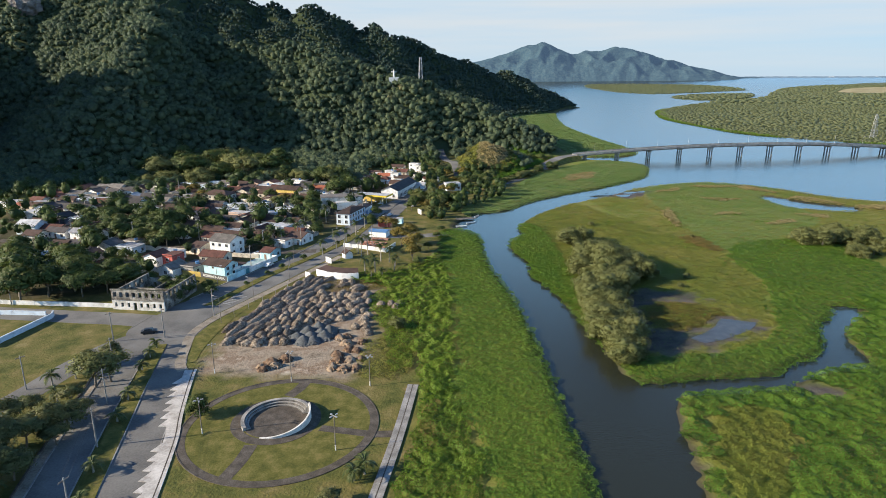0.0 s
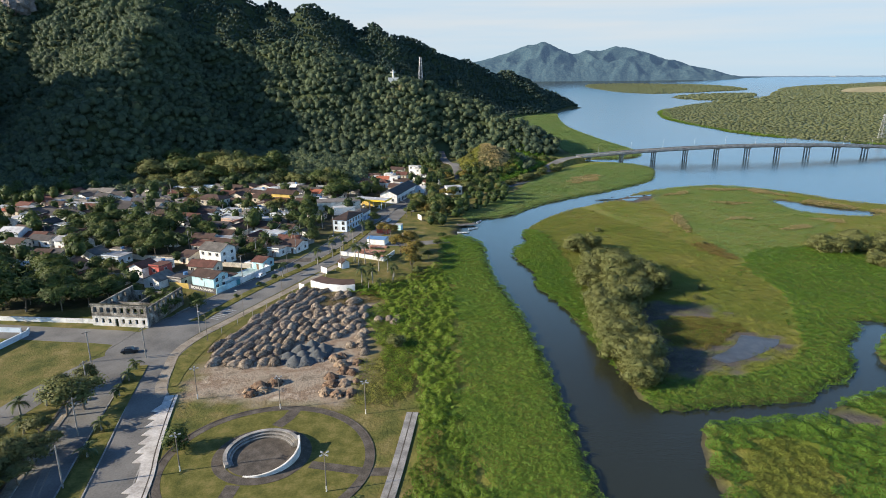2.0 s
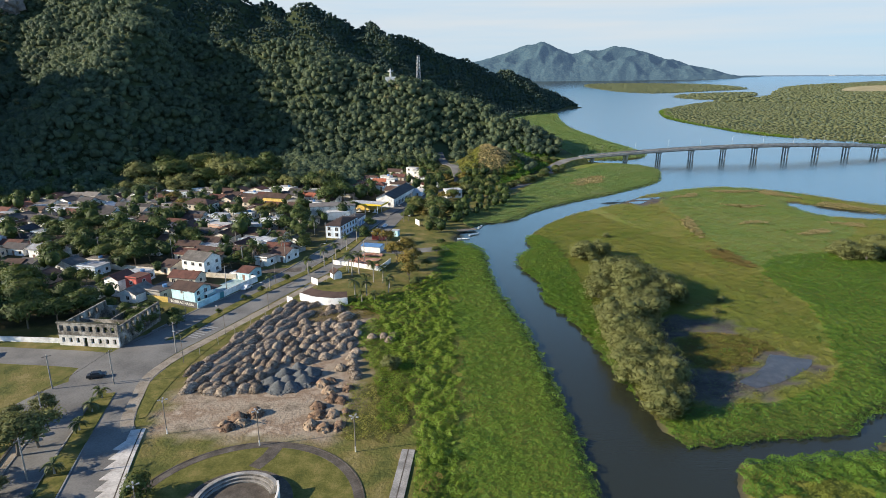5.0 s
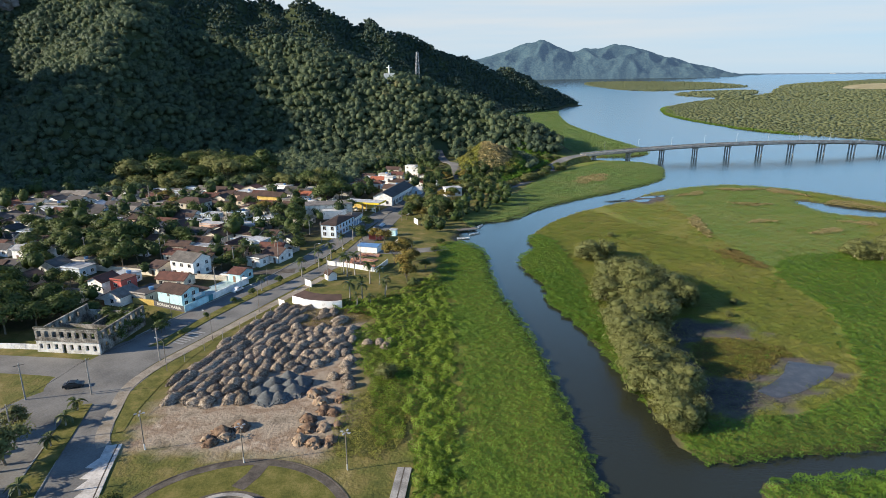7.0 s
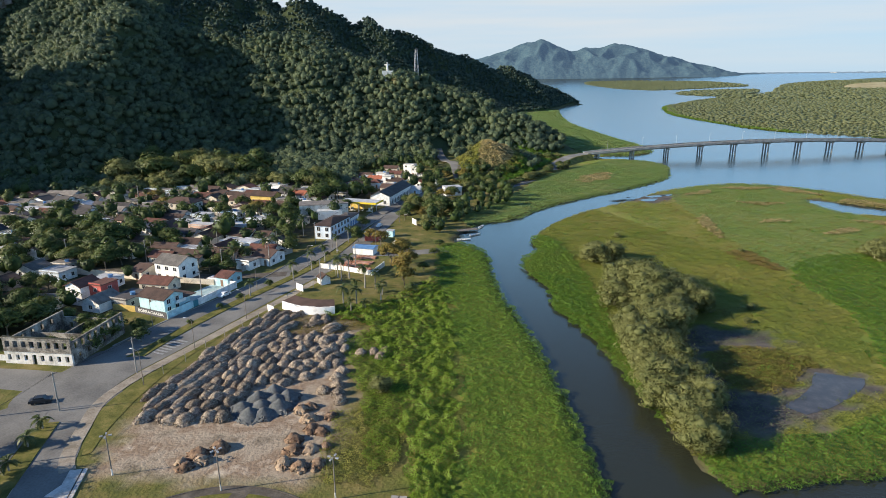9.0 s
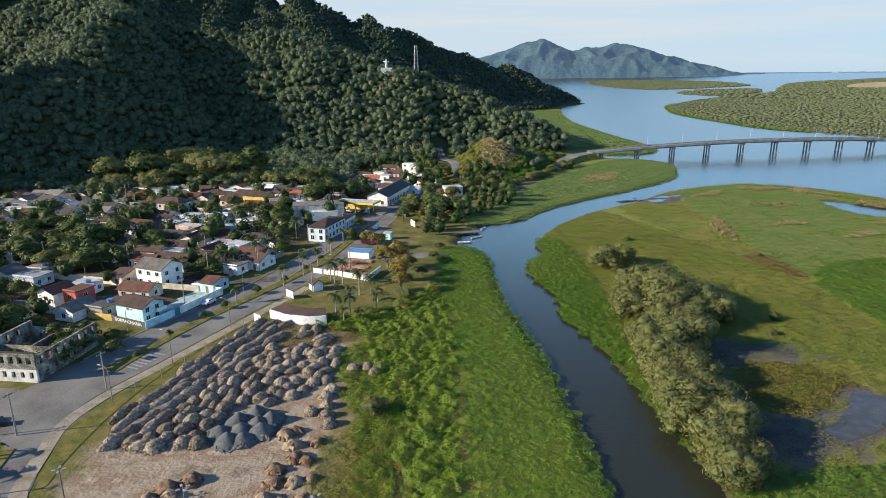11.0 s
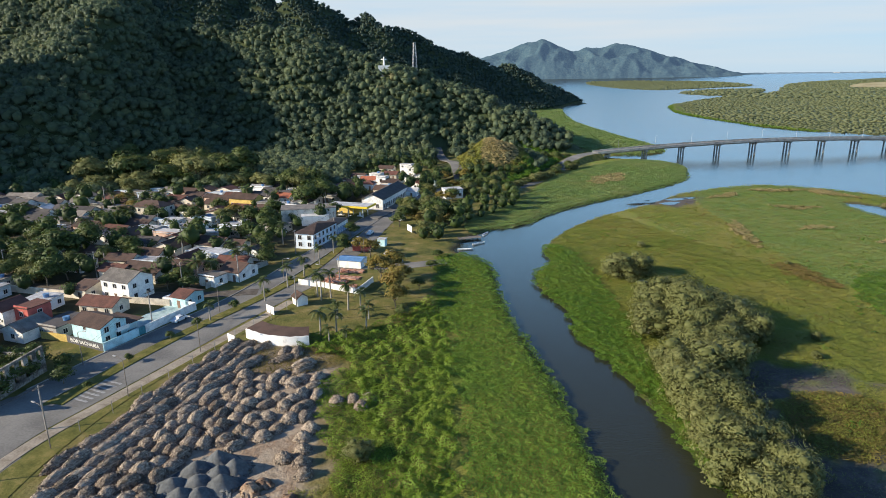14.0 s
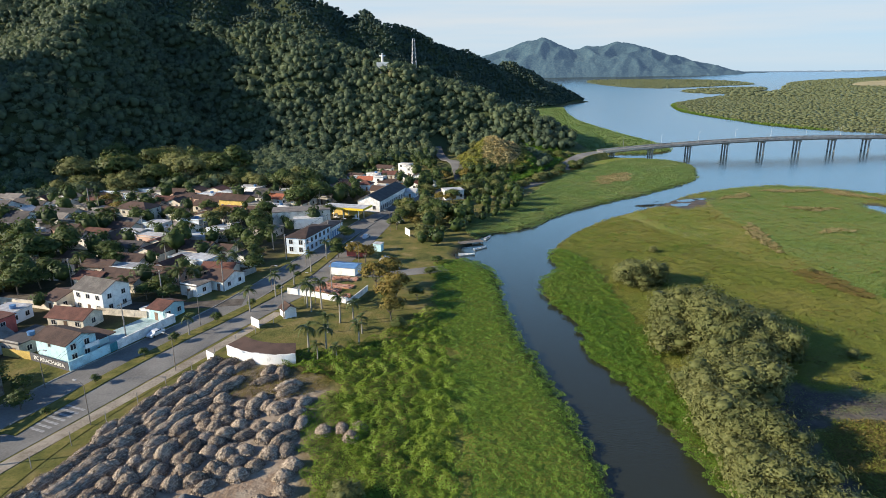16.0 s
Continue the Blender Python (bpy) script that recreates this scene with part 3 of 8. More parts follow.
M_FIELD = mat("pale marsh plants", [(0.118, 0.225, 0.056), (0.165, 0.275, 0.072), (0.21, 0.295, 0.088), (0.29, 0.31, 0.12)], 0.1, 0.6, attr="tone", island=0.08, contrast=(0.05, 0.95), spec=0.35, thin=0.4)
M_RUSTGRASS = mat("rusty sedge", [(0.105, 0.10, 0.026), (0.165, 0.142, 0.036), (0.215, 0.155, 0.052)], 0.1, 0.8, attr="tone", island=0.2, contrast=(0.1, 0.9), spec=0.2, thin=0.3)
M_DRY = mat("dry straw", [(0.13, 0.115, 0.045), (0.23, 0.19, 0.075), (0.33, 0.265, 0.115), (0.42, 0.345, 0.17)], 0.1, 0.8, attr="tone", island=0.15, contrast=(0.05, 0.95), spec=0.2, thin=0.3)
HYA_PATCH = spline([(44, 127), (52, 128), (64, 131), (75, 133), (81, 139), (95, 148), (102, 164), (114, 182), (128, 182), (150, 205), (150, 262), (118, 262), (100, 238), (100, 206), (92, 178), (84, 160), (66, 147), (48, 143), (38, 137), (39, 130)])
HYA_SHORE = spline([(15, 240), (24, 238), (30, 222), (30, 200), (36, 184), (30, 180), (24, 196), (19, 212), (14, 244)])
HYA_TIP = spline([(-6, 305), (14, 318), (50, 362), (90, 395), (126, 450), (130, 505), (100, 520), (70, 490), (40, 440), (10, 365), (-8, 330)])
HYA_FAR = spline([(112, 548), (146, 590), (132, 720), (118, 900), (130, 1160), (40, 1100), (20, 900), (30, 700), (60, 600), (90, 556)])
FIELD_FAR = spline([(97, 326), (97, 299), (99, 272), (100.5, 250), (112, 240), (128, 262), (165, 300), (172, 330), (166, 366), (186, 396), (150, 416), (108, 396), (98, 360)])
LOWBANK = spline([(-10, 119), (-4, 124), (-1, 112), (2, 100), (3.5, 88), (4, 72), (-11.8, 72), (-11.2, 92), (-10.8, 106)])
SHRUB = spline([(-44, 202), (-28, 212), (-16, 232), (-13, 222), (-10, 205), (-7, 178), (-5, 154), (-4, 134), (-6, 120), (-10, 117), (-11, 124), (-13, 134), (-16, 150), (-24, 172), (-30, 190)])


def carpet(name, poly, gap, size, low, high, tone, material, label, seed, lump=6.0, up=0.35, shore=True, holes=(), rough=0.16, patches=0.12):
    """A mat of loose leaf clumps over part of the plan; the height swells and sinks."""
    r = np.random.RandomState(seed)
    x0, y0 = poly.min(0)[:2]
    x1, y1 = poly.max(0)[:2]
    x, y = scatter(x0, x1, y0, y1, gap * 0.8, r)
    k = signed(x, y, poly) + 1.2 * wobble(x, y, 8, seed) > 0
    for h in holes:
        k[k] &= signed(x[k], y[k], h) + 2.5 * wobble(x[k], y[k], 9, 5) < -0.3
    x, y = x[k], y[k]
    z, sd = land_height(x, y)
    k = sd > (-1.0 if shore else 0.8)
    x, y, z = x[k], y[k], np.maximum(z[k], WATER_Z + 0.05)
    swell = lambda a, b: np.clip(0.5 + 0.6 * drift(a, b, lump * 0.5, seed + 1), 0, 1)
    lumps = swell(x, y)
    hh = low + (high - low) * lumps
    e = 0.2
    slope = [(high - low) * (swell(x + e * a, y + e * b) - swell(x - e * a, y - e * b)) / (2 * e) + rough * drift(x, y, 0.9, seed + 6 + a) for a, b in ((1, 0), (0, 1))]
    facing = np.stack([-slope[0], -slope[1], np.ones(len(x))], -1)
    facing /= np.linalg.norm(facing, axis=1)[:, None]
    v, f, nn = leaf_quads(np.stack([x, y, z + hh * 0.9 + 0.14 * r.rand(len(x))], -1), size * 1.05, up, r, 1.7, facing, 0.5, True)
    # the lumps term paints light on the swells and shade in the hollows
    t = tone + patches * (drift(x, y, 20, seed + 2) + 0.6 * drift(x, y, 5, seed + 3)) + 0.14 * (lumps - 0.5) + 0.12 * (r.rand(len(x)) - 0.5)
    ob = link(name, big_mesh(name, v, f, {"tone": np.repeat(t, 3)}, normals=nn), material)
    return tagged(ob, label, "plants", kind="stuff")


carpet("water_hyacinth", BELT, 0.25, 0.25, 0.45, 0.85, 0.45, M_HYA, "thick bright-green belt of water hyacinth along the bank", 11, 2.4, holes=[SHRUB, LOWBANK], patches=0.07)
carpet("water_hyacinth", HYA_PATCH, 0.31, 0.30, 0.2, 0.7, 0.32, M_HYA, "dark-green mat of water hyacinth on the marsh", 12, 2.6)
carpet("water_hyacinth", HYA_SHORE, 0.3, 0.34, 0.2, 0.7, 0.42, M_HYA, "green fringe of floating plants at the islet's edge", 13, 4.0)
carpet("water_hyacinth", HYA_TIP, 0.5, 0.55, 0.1, 0.5, 0.64, M_FIELD, "green spit of floating plants before the bridge", 14, 9.0, rough=0.12)
carpet("water_hyacinth", HYA_FAR, 1.5, 1.6, 0.2, 0.7, 0.62, M_FIELD, "wide green mat of floating plants below the hill", 15, 16.0)
carpet("water_hyacinth", FIELD_FAR, 0.55, 0.36, 0.1, 0.5, 0.58, M_FIELD, "green field of floating plants with straw-coloured streaks", 16, 6.0, rough=0.12)
ISLE_NEAR, ISLE_FAR = ISLAND[(ISLAND[:, 0] < 130) & (ISLAND[:, 1] < 345)], ISLAND[(ISLAND[:, 0] > 60) & (ISLAND[:, 1] > 160) & (ISLAND[:, 0] < 360)]
carpet("marsh_grass", ISLE_FAR, 0.75, 0.42, 0.05, 0.6, 0.55, M_GRASS, "olive-green marsh grass stretching to the lagoon", 27, 9.0, patches=0.2, holes=[ISLE_NEAR, POOL, HYA_PATCH, FIELD_FAR, FARMUD])
carpet("marsh_grass", ISLE_NEAR, 0.42, 0.32, 0.05, 0.5, 0.42, M_GRASS, "olive-green marsh grass and low sedge on the islet", 17, 7.0, patches=0.2, holes=[MUD, POOL, HYA_PATCH, FIELD_FAR])
carpet("marsh_grass", MUD, 0.75, 0.32, 0.02, 0.25, 0.25, M_MANGROVE, "thin greyish sedge standing in dark mud", 18, 5.0, holes=[MUDPOOL, RUST])
carpet("marsh_grass", RUST, 0.42, 0.4, 0.05, 0.4, 0.5, M_RUSTGRASS, "rust-tinged sedge on the drier mud", 28, 5.0, holes=[MUDPOOL])
LOW_NEAR = np.array([p for p in LOWLAND if p[0] < 134 and p[1] > 60] + [(150, 198), (160, 60)])
DRYGRASS = spline([(53, 115), (61, 118), (67, 113), (61, 99), (53, 86), (46, 84), (49, 102)])
carpet("marsh_shrub", LOW_NEAR, 0.29, 0.33, 0.4, 1.6, 0.34, M_HYA, "lumpy green shrub and reed on the low bank", 19, 7.0, holes=[MUDBANK, DRYGRASS, BARE])
carpet("dry_scrub", DRYGRASS, 0.27, 0.3, 0.5, 1.1, 0.30, M_GRASS, "brownish-olive dry grass on the low bank", 53, 4.0)

carpet("bank_shrub", SHRUB, 0.24, 0.28, 0.1, 1.7, 0.44, M_CREEPER, "tangle of bright-green creeper and shrub along the bank", 20, 4.4, patches=0.16)


carpet("bank_shrub", LOWBANK, 0.25, 0.27, 0.05, 1.3, 0.28, M_CREEPER, "rough olive-green weeds with brown patches beside the walkway", 23, 3.6, patches=0.26)
carpet("dry_scrub", spline([(-9, 117), (-6.5, 116), (-6, 104), (-7, 98), (-9.5, 102)]), 0.34, 0.3, 0.7, 1.3, 0.6, M_RUSTGRASS, "brown dead weeds beside the walkway", 24, 2.4)


carpet("knoll_shrub", spline([(0, 436), (14, 446), (20, 470), (12, 496), (0, 494), (-4, 462)]), 0.55, 0.7, 0.3, 2.4, 0.72, M_DRY, "straw-coloured dry scrub on the cleared knoll", 21, 5.0)
carpet("knoll_shrub", spline([(-15, 432), (0, 424), (22, 444), (28, 470), (18, 505), (12, 496), (20, 470), (14, 446), (0, 436), (-4, 462), (0, 494), (-8, 512), (-20, 500), (-17, 470)]), 0.6, 0.75, 0.4, 3.0, 0.5, M_GRASS, "olive-green scrub round the foot of the knoll", 22, 6.0)
carpet("marsh_grass", spline([(88.5, 262), (90.5, 268), (96.5, 271.5), (99, 262), (101, 249), (97, 244.5)]), 0.4, 0.42, 0.3, 0.6, 0.85, M_RUSTGRASS, "reddish-brown strip of dead sedge", 29, 5.0)


carpet("shore_scrub", spline([(-22, 402), (0, 400), (28, 432), (50, 484), (70, 512), (62, 532), (40, 562), (16, 560), (22, 505), (24, 470), (14, 438), (-6, 426)]), 0.7, 1.1, 0.3, 3.0, 0.30, M_HYA, "dark-green scrub covering the slope above the shore", 44, 8.0, holes=[spline([(-12, 380), (16, 402), (41, 445), (57, 494), (72, 520), (60, 524), (47, 496), (31, 447), (12, 412), (-14, 390)])])
carpet("straw_patch", spline([(74, 106), (80, 110), (82, 104), (76, 101)]), 0.3, 0.4, 0.2, 0.6, 0.6, M_DRY, "patch of straw-coloured dead reed", 45, 4.0)
carpet("straw_patch", spline([(72, 104), (76, 104), (76, 100), (71, 100)]), 0.3, 0.4, 0.2, 0.8, 0.6, M_DRY, "patch of straw-coloured dead reed", 46, 4.0)


def tufts(label, area, gap, size, cut, tone, material, seed, high):
    """Loose taller clumps standing in patches over the islet's grass."""
    r = np.random.RandomState(seed)
    x, y = scatter(*area, gap, r)
    k = wobble(x, y, 24, seed) + 0.7 * wobble(x, y, 8, seed + 1) > cut
    x, y = x[k], y[k]
    k = (signed(x, y, ISLAND) > 3) & (signed(x, y, POOL) < -2) & (signed(x, y, MUD) < -1)
    x, y = x[k], y[k]
    n = 7
    c = np.repeat(np.stack([x, y, np.zeros(len(x))], -1), n, 0)
    off = r.normal(size=(len(c), 3)) * [0.45 * size, 0.45 * size, 0.0]
    off[:, 2] = high * (0.35 + 0.65 * r.rand(len(c))) * np.repeat(0.5 + r.rand(len(x)), n)
    out = off * [0.8, 0.8, 0.3] + [0, 0, 0.5]
    out /= np.linalg.norm(out, axis=1)[:, None]
    v, f, nn = leaf_quads(c + off, 0.55 * size, 0.1, r, 1.3, out)
    t = np.repeat(tone + 0.3 * (r.rand(len(x)) - 0.5), n * 4)
    tagged(link("sedge_tufts", big_mesh("sedge_tufts", v, f, {"tone": t}, normals=nn), material), label, "plants", kind="stuff")


tufts("dark-green sedge tufts scattered over the marsh", (20, 130, 170, 345), 1.3, 0.6, 0.95, 0.40, M_HYA, 81, 0.5)
tufts("dark-green sedge tufts in the far marsh", (90, 330, 175, 410), 2.4, 0.9, 1.0, 0.40, M_HYA, 82, 0.5)
tufts("brownish sedge tufts scattered over the marsh", (20, 200, 180, 400), 1.7, 0.6, 0.9, 0.75, M_RUSTGRASS, 83, 0.4)


# straw-coloured streaks and bare rims in the far marsh
for i, (x, y, a, b, rot) in enumerate(((139, 357, 10, 2.2, -5), (171, 392, 13, 3.0, -62), (190, 358, 14, 3.2, -45), (222, 334, 18, 4.5, -32), (97, 310, 20, 1.6, 82), (171, 316, 8, 1.8, -20), (118, 385, 12, 1.6, 40), (150, 400, 16, 2.0, 6), (72, 440, 16, 4.5, 62), (62, 424, 6, 3.0, 50), (128, 318, 7, 1.5, 15), (148, 300, 10, 1.5, 30))):
    ang = np.arange(14) * 2 * math.pi / 14
    c, sn = math.cos(radians(rot)), math.sin(radians(rot))
    rr = 1 + 0.25 * np.sin(3 * ang + i)
    px, py = a * np.cos(ang) * rr, 1.9 * b * np.sin(ang) * rr
    carpet("straw_patch", np.stack([x + px * c - py * sn, y + px * sn + py * c], -1), 0.62, 0.7, 0.4, 0.75, 0.7, M_DRY, "streak of straw-coloured dead reed in the marsh", 60 + i, 5.0)


MANGROVE_FIELD = spline([(1290, 2420), (1500, 2440), (1900, 3000), (1800, 3120), (1560, 2900)])


bm = bmesh.new()
bm.faces.new([bm.verts.new((x, y, 0.05)) for x, y in MUDPOOL])
tagged(part("water", bm, mat("wet mud", [(0.035, 0.03, 0.026), (0.055, 0.047, 0.04), (0.09, 0.078, 0.066)], 0.4, 0.32, fine=6)), "shallow pool of still water on the mud", "pool", kind="structure")
for r0 in ((72, 370, 9, 3), (80, 372.5, 7, 2.2), (86, 366, 8, 3.2), (92, 376, 9, 2.6), (99, 379.5, 6, 2)):
    bm = bmesh.new()
    bm.faces.new([bm.verts.new((r0[0] + r0[2] * (1 + 0.25 * math.sin(3 * a)) * math.cos(a) * 0.6, r0[1] + r0[3] * math.sin(a) + 0.25 * r0[2] * math.cos(a), 0.06)) for a in (2 * math.pi * k / 24 for k in range(24))])
    tagged(part("water", bm, water.data.materials[0]), "shallow puddle lying on the tidal mud", "pool", kind="structure")


def mangrove_wood():
    V, F, T, M, base = [], ([], []), [], [], 0
    for gap, lo, hi, r0, leaves in ((6.4, 0, 950, 1.75, 9), (8.8, 950, 1700, 2.5, 6), (18.0, 1700, 3900, 5.0, 5)):
        x, y = scatter(270, min(2600, 0.78 * hi), 540, hi, gap, rs)
        far = np.hypot(x, y)
        k = (far > lo) & (far < hi) & in_view(x, y)
        x, y = x[k], y[k]
        k = (signed(x, y, MANGROVE) > 5) & (signed(x, y, MANGROVE_FIELD) < 0) | (signed(x, y, FLATS_B) > 6) | (signed(x, y, FLATS_A) > 8)
        x, y = x[k], y[k]
        n = len(x)
        z = land_height(x, y)[0] + far_rise(np.hypot(x, y))
        r = r0 * (0.85 + 0.5 * rs.rand(n))
        tone = np.clip(0.46 + 0.12 * wobble(x, y, 120, 16) + 0.16 * (rs.rand(n) - 0.5), 0, 0.9)
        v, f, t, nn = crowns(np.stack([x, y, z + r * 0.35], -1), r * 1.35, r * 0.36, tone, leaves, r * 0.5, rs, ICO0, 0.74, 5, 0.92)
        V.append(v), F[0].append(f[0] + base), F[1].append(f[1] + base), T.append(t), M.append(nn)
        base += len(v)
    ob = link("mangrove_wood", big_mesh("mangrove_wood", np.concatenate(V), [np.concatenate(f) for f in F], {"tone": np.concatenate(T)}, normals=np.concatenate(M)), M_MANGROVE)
    tagged(ob, "low olive-green mangrove wood covering the far islets", "mangrove", kind="stuff")


mangrove_wood()


carpet("shore_reed", spline([(372, 1360), (318, 1116), (298, 990), (304, 860), (332, 780), (350, 720), (420, 664), (412, 652), (335, 708), (318, 772), (290, 850), (284, 990), (300, 1130), (360, 1370)]), 1.1, 1.4, 0.1, 0.8, 0.62, M_HYA, "bright-green reed fringe along the mangrove shore", 47, 9.0)
M_STRAW = mat("straw field", [(0.26, 0.22, 0.11), (0.36, 0.30, 0.16), (0.44, 0.38, 0.22)], 0.02, 0.95, spec=0.1)
FIELD = MANGROVE_FIELD
bm = bmesh.new()
bm.faces.new([bm.verts.new((x, y, 2.2 + float(far_rise(np.hypot(x, y))))) for x, y in FIELD[::3]])
tagged(part("field", bm, M_STRAW), "pale straw-coloured clearing in the mangrove", "field", kind="structure")
# low far coast with its pale buildings
sx, sy = np.meshgrid(np.linspace(1700, 4200, 120), np.linspace(4560, 4700, 6))
sz = WATER_Z + far_rise(np.hypot(sx, sy)) + 9 * (1 - ((sy - 4630) / 70) ** 2) * (0.8 + 0.3 * wobble(sx, sy, 60, 31))
tagged(link("coast", big_mesh("coast", np.stack([sx, sy, sz], -1).reshape(-1, 3), grid_faces(120, 6), None, True), M_COAST), "thin hazy strip of far coast", "coast", kind="structure")
bm = bmesh.new()
cr = random.Random(12)
for k in range(40):
    x = 2250 + 1500 * cr.random() ** 0.8
    z = WATER_Z + float(far_rise(math.hypot(x, 4590))) + 3
    w, hh = cr.uniform(4, 12), cr.uniform(0.5, 3)
    box(bm, x, 4585, z - 4, x + w, 4600, z + hh)
tagged(part("far_town", bm, M_WHITEWALL), "pale buildings of a town on the far coast", "buildings", kind="stuff")


# ---- roads ----
def ribbon(pts, width, z, thick=0.25, closed=False, step=2.0):
    """A strip along a plan curve, with its own thickness."""
    c = spline(pts, closed, step)
    if closed:
        d = np.roll(c, -1, 0) - np.roll(c, 1, 0)
    else:
        d = np.gradient(c, axis=0)
    d /= np.linalg.norm(d, axis=1)[:, None]
    nrm = np.stack([-d[:, 1], d[:, 0]], -1)
    w = np.array(width if np.ndim(width) else [width / 2, -width / 2])
    a, b = c + nrm * w[0], c + nrm * w[1]
    n = len(c)
    v = np.concatenate([np.c_[a, np.full(n, z)], np.c_[b, np.full(n, z)], np.c_[a, np.full(n, z - thick)], np.c_[b, np.full(n, z - thick)]])
    i = np.arange(n if closed else n - 1)
    j = (i + 1) % n
    f = [np.stack([i, i + n, j + n, j], -1)[:, ::-1], np.stack([i, j, j + 2 * n, i + 2 * n], -1)[:, ::-1], np.stack([i + n, i + 3 * n, j + 3 * n, j + n], -1)[:, ::-1]]
    if not closed:
        f.append(np.array([[0, 2 * n, 3 * n, n], [n - 1, 2 * n - 1, 4 * n - 1, 3 * n - 1]]))
    return v, np.concatenate(f)


def road(name, pts, width, z, material, label, category, closed=False):
    v, f = ribbon(pts, width, z, 0.3, closed)
    return tagged(link(name, big_mesh(name, v, f), material), label, category, kind="structure")


M_GRASSBED = mat("lawn", [(0.07, 0.076, 0.016), (0.12, 0.116, 0.027), (0.19, 0.158, 0.052)], 0.35, 0.95, bump=0.08, bump_scale=5, spec=0.2, fine=6)
EAST = [(-52, 55), (-59, 80), (-66.5, 105), (-74, 128), (-79.8, 142), (-83.2, 152), (-82.2, 163), (-78.2, 175), (-73.2, 190), (-69, 203), (-64.5, 217), (-58, 235), (-52, 252), (-46.5, 290), (-43, 330)]
WEST_LOW = [(-63, 55), (-71.5, 80), (-79, 104), (-86, 129), (-91, 148)]
WEST_UP = [(-91, 156), (-88, 176), (-83, 192), (-76, 210), (-70, 226), (-66, 242), (-62, 262), (-57, 290), (-50, 330)]
road("road_1", EAST, 7.6, 0.05, M_ASPHALT, "worn grey asphalt carriageway of the avenue", "road")
road("road_2", WEST_LOW, 7.2, 0.045, M_ASPHALT, "worn grey asphalt carriageway beside the square", "road")
road("road_3", WEST_UP, 7.6, 0.04, M_ASPHALT, "shaded asphalt carriageway beside the houses", "road")
road("road_4", [(-76, 150), (-95, 158), (-120, 160), (-150, 162), (-190, 166)], 9.0, 0.035, M_ASPHALT, "dusty asphalt side street before the ruin", "road")
road("road_5", [(-88, 150), (-95, 142), (-99, 128), (-101, 112), (-105, 95), (-112, 70)], 7.5, 0.03, M_ASPHALT, "narrow asphalt road along the open field", "road")
road("road_6", [(-46, 296), (-43, 330), (-36, 362), (-12, 385), (16, 408), (36, 445), (46, 471)], 8.0, 0.055, M_ASPHALT, "asphalt road curving round the knoll to the bridge", "road")
road("road_7", [(-66, 236), (-90, 232), (-120, 236), (-160, 241), (-210, 244)], 5.0, 0.06, M_DARKPATH, "unpaved side street between the garden walls", "road")
road("road_8", [(-46, 262), (-30, 262), (-14, 268)], 6.0, 0.06, M_ASPHALT, "short asphalt lane to the river landing", "road")
v, f = ribbon(LANE, 6.5, 0.0, 0.4)
lane_z = np.convolve(np.pad(land_height(v[:, 0], v[:, 1])[0].reshape(4, -1).max(0), 4, mode="edge"), np.ones(9) / 9, "valid")
v[:, 2] += np.tile(lane_z, 4) + 0.35
tagged(link("road_9", big_mesh("road_9", v, f), M_ASPHALT), "narrow asphalt lane climbing beside the knoll", "road", kind="structure")
M_SHOULDER = mat("dusty shoulder", [(0.17, 0.14, 0.10), (0.26, 0.22, 0.17), (0.33, 0.29, 0.23)], 0.3, 0.95, bump=0.02)
bm = bmesh.new()
bm.faces.new([bm.verts.new((x, y, 0.028)) for x, y in spline([(-98, 155), (-96, 147), (-89, 143), (-84, 144), (-80, 147), (-79.6, 154), (-79, 163), (-77, 170), (-80, 173), (-85, 171), (-87, 175), (-93, 174), (-95, 164)], True, 2.0)])
structure_mesh = part("road_10", bm, M_ASPHALT)
tagged(structure_mesh, "wide worn asphalt junction of the avenue", "road", kind="structure")
# kerbs and raised beds
for pts, off in ((EAST[:5], 3.92), (EAST[:4], -3.92), (WEST_LOW[:4], 3.75), (WEST_LOW[:4], -3.75), (WEST_UP[1:], 3.95), (WEST_UP[1:], -3.95)):
    v, f = ribbon(pts, (off + 0.12, off - 0.12), 0.19, 0.4)
    tagged(link("kerb", big_mesh("kerb", v, f), M_CONCRETE), "grey concrete kerb along the carriageway", "kerb", kind="structure")
MEDIAN_LOW = [(-57.5, 56), (-64.8, 80), (-72.6, 104.5), (-80.2, 130), (-83.6, 142)]
MEDIAN_UP = [(-82.2, 172), (-80, 183), (-75.9, 198), (-71.5, 211), (-66.3, 224), (-60.5, 240), (-55.8, 256), (-52, 288)]
for pts, w in ((MEDIAN_LOW, 3.6), (MEDIAN_UP, 3.0)):
    road("median", pts, w, 0.2, M_GRASSBED, "raised grassy strip between the carriageways", "median")
bm = bmesh.new()
bm.faces.new([bm.verts.new((x, y, 0.07)) for x, y in spline([(-70.6, 132), (-69.5, 133), (-70.7, 139), (-71.4, 148), (-71.5, 156), (-70.6, 168), (-68.6, 178), (-64.4, 192), (-58, 208), (-52, 224), (-46.8, 242), (-49, 244), (-55, 226.5), (-60.6, 210), (-66, 192), (-70.8, 176), (-75, 161), (-76.8, 150), (-74.4, 141)], True, 2.0)])
tagged(part("verge", bm, M_GRASSBED), "thin grass verge along the avenue", "verge", kind="structure")
v, f = ribbon(WEST_LOW[:4], (5.6, 3.9), 0.15, 0.3)
tagged(link("pavement", big_mesh("pavement", v, f), M_SHOULDER), "worn earthen footway along the square", "pavement", kind="structure")
v, f = ribbon(WEST_LOW[:4], (6.0, 5.6), 0.45, 0.6)
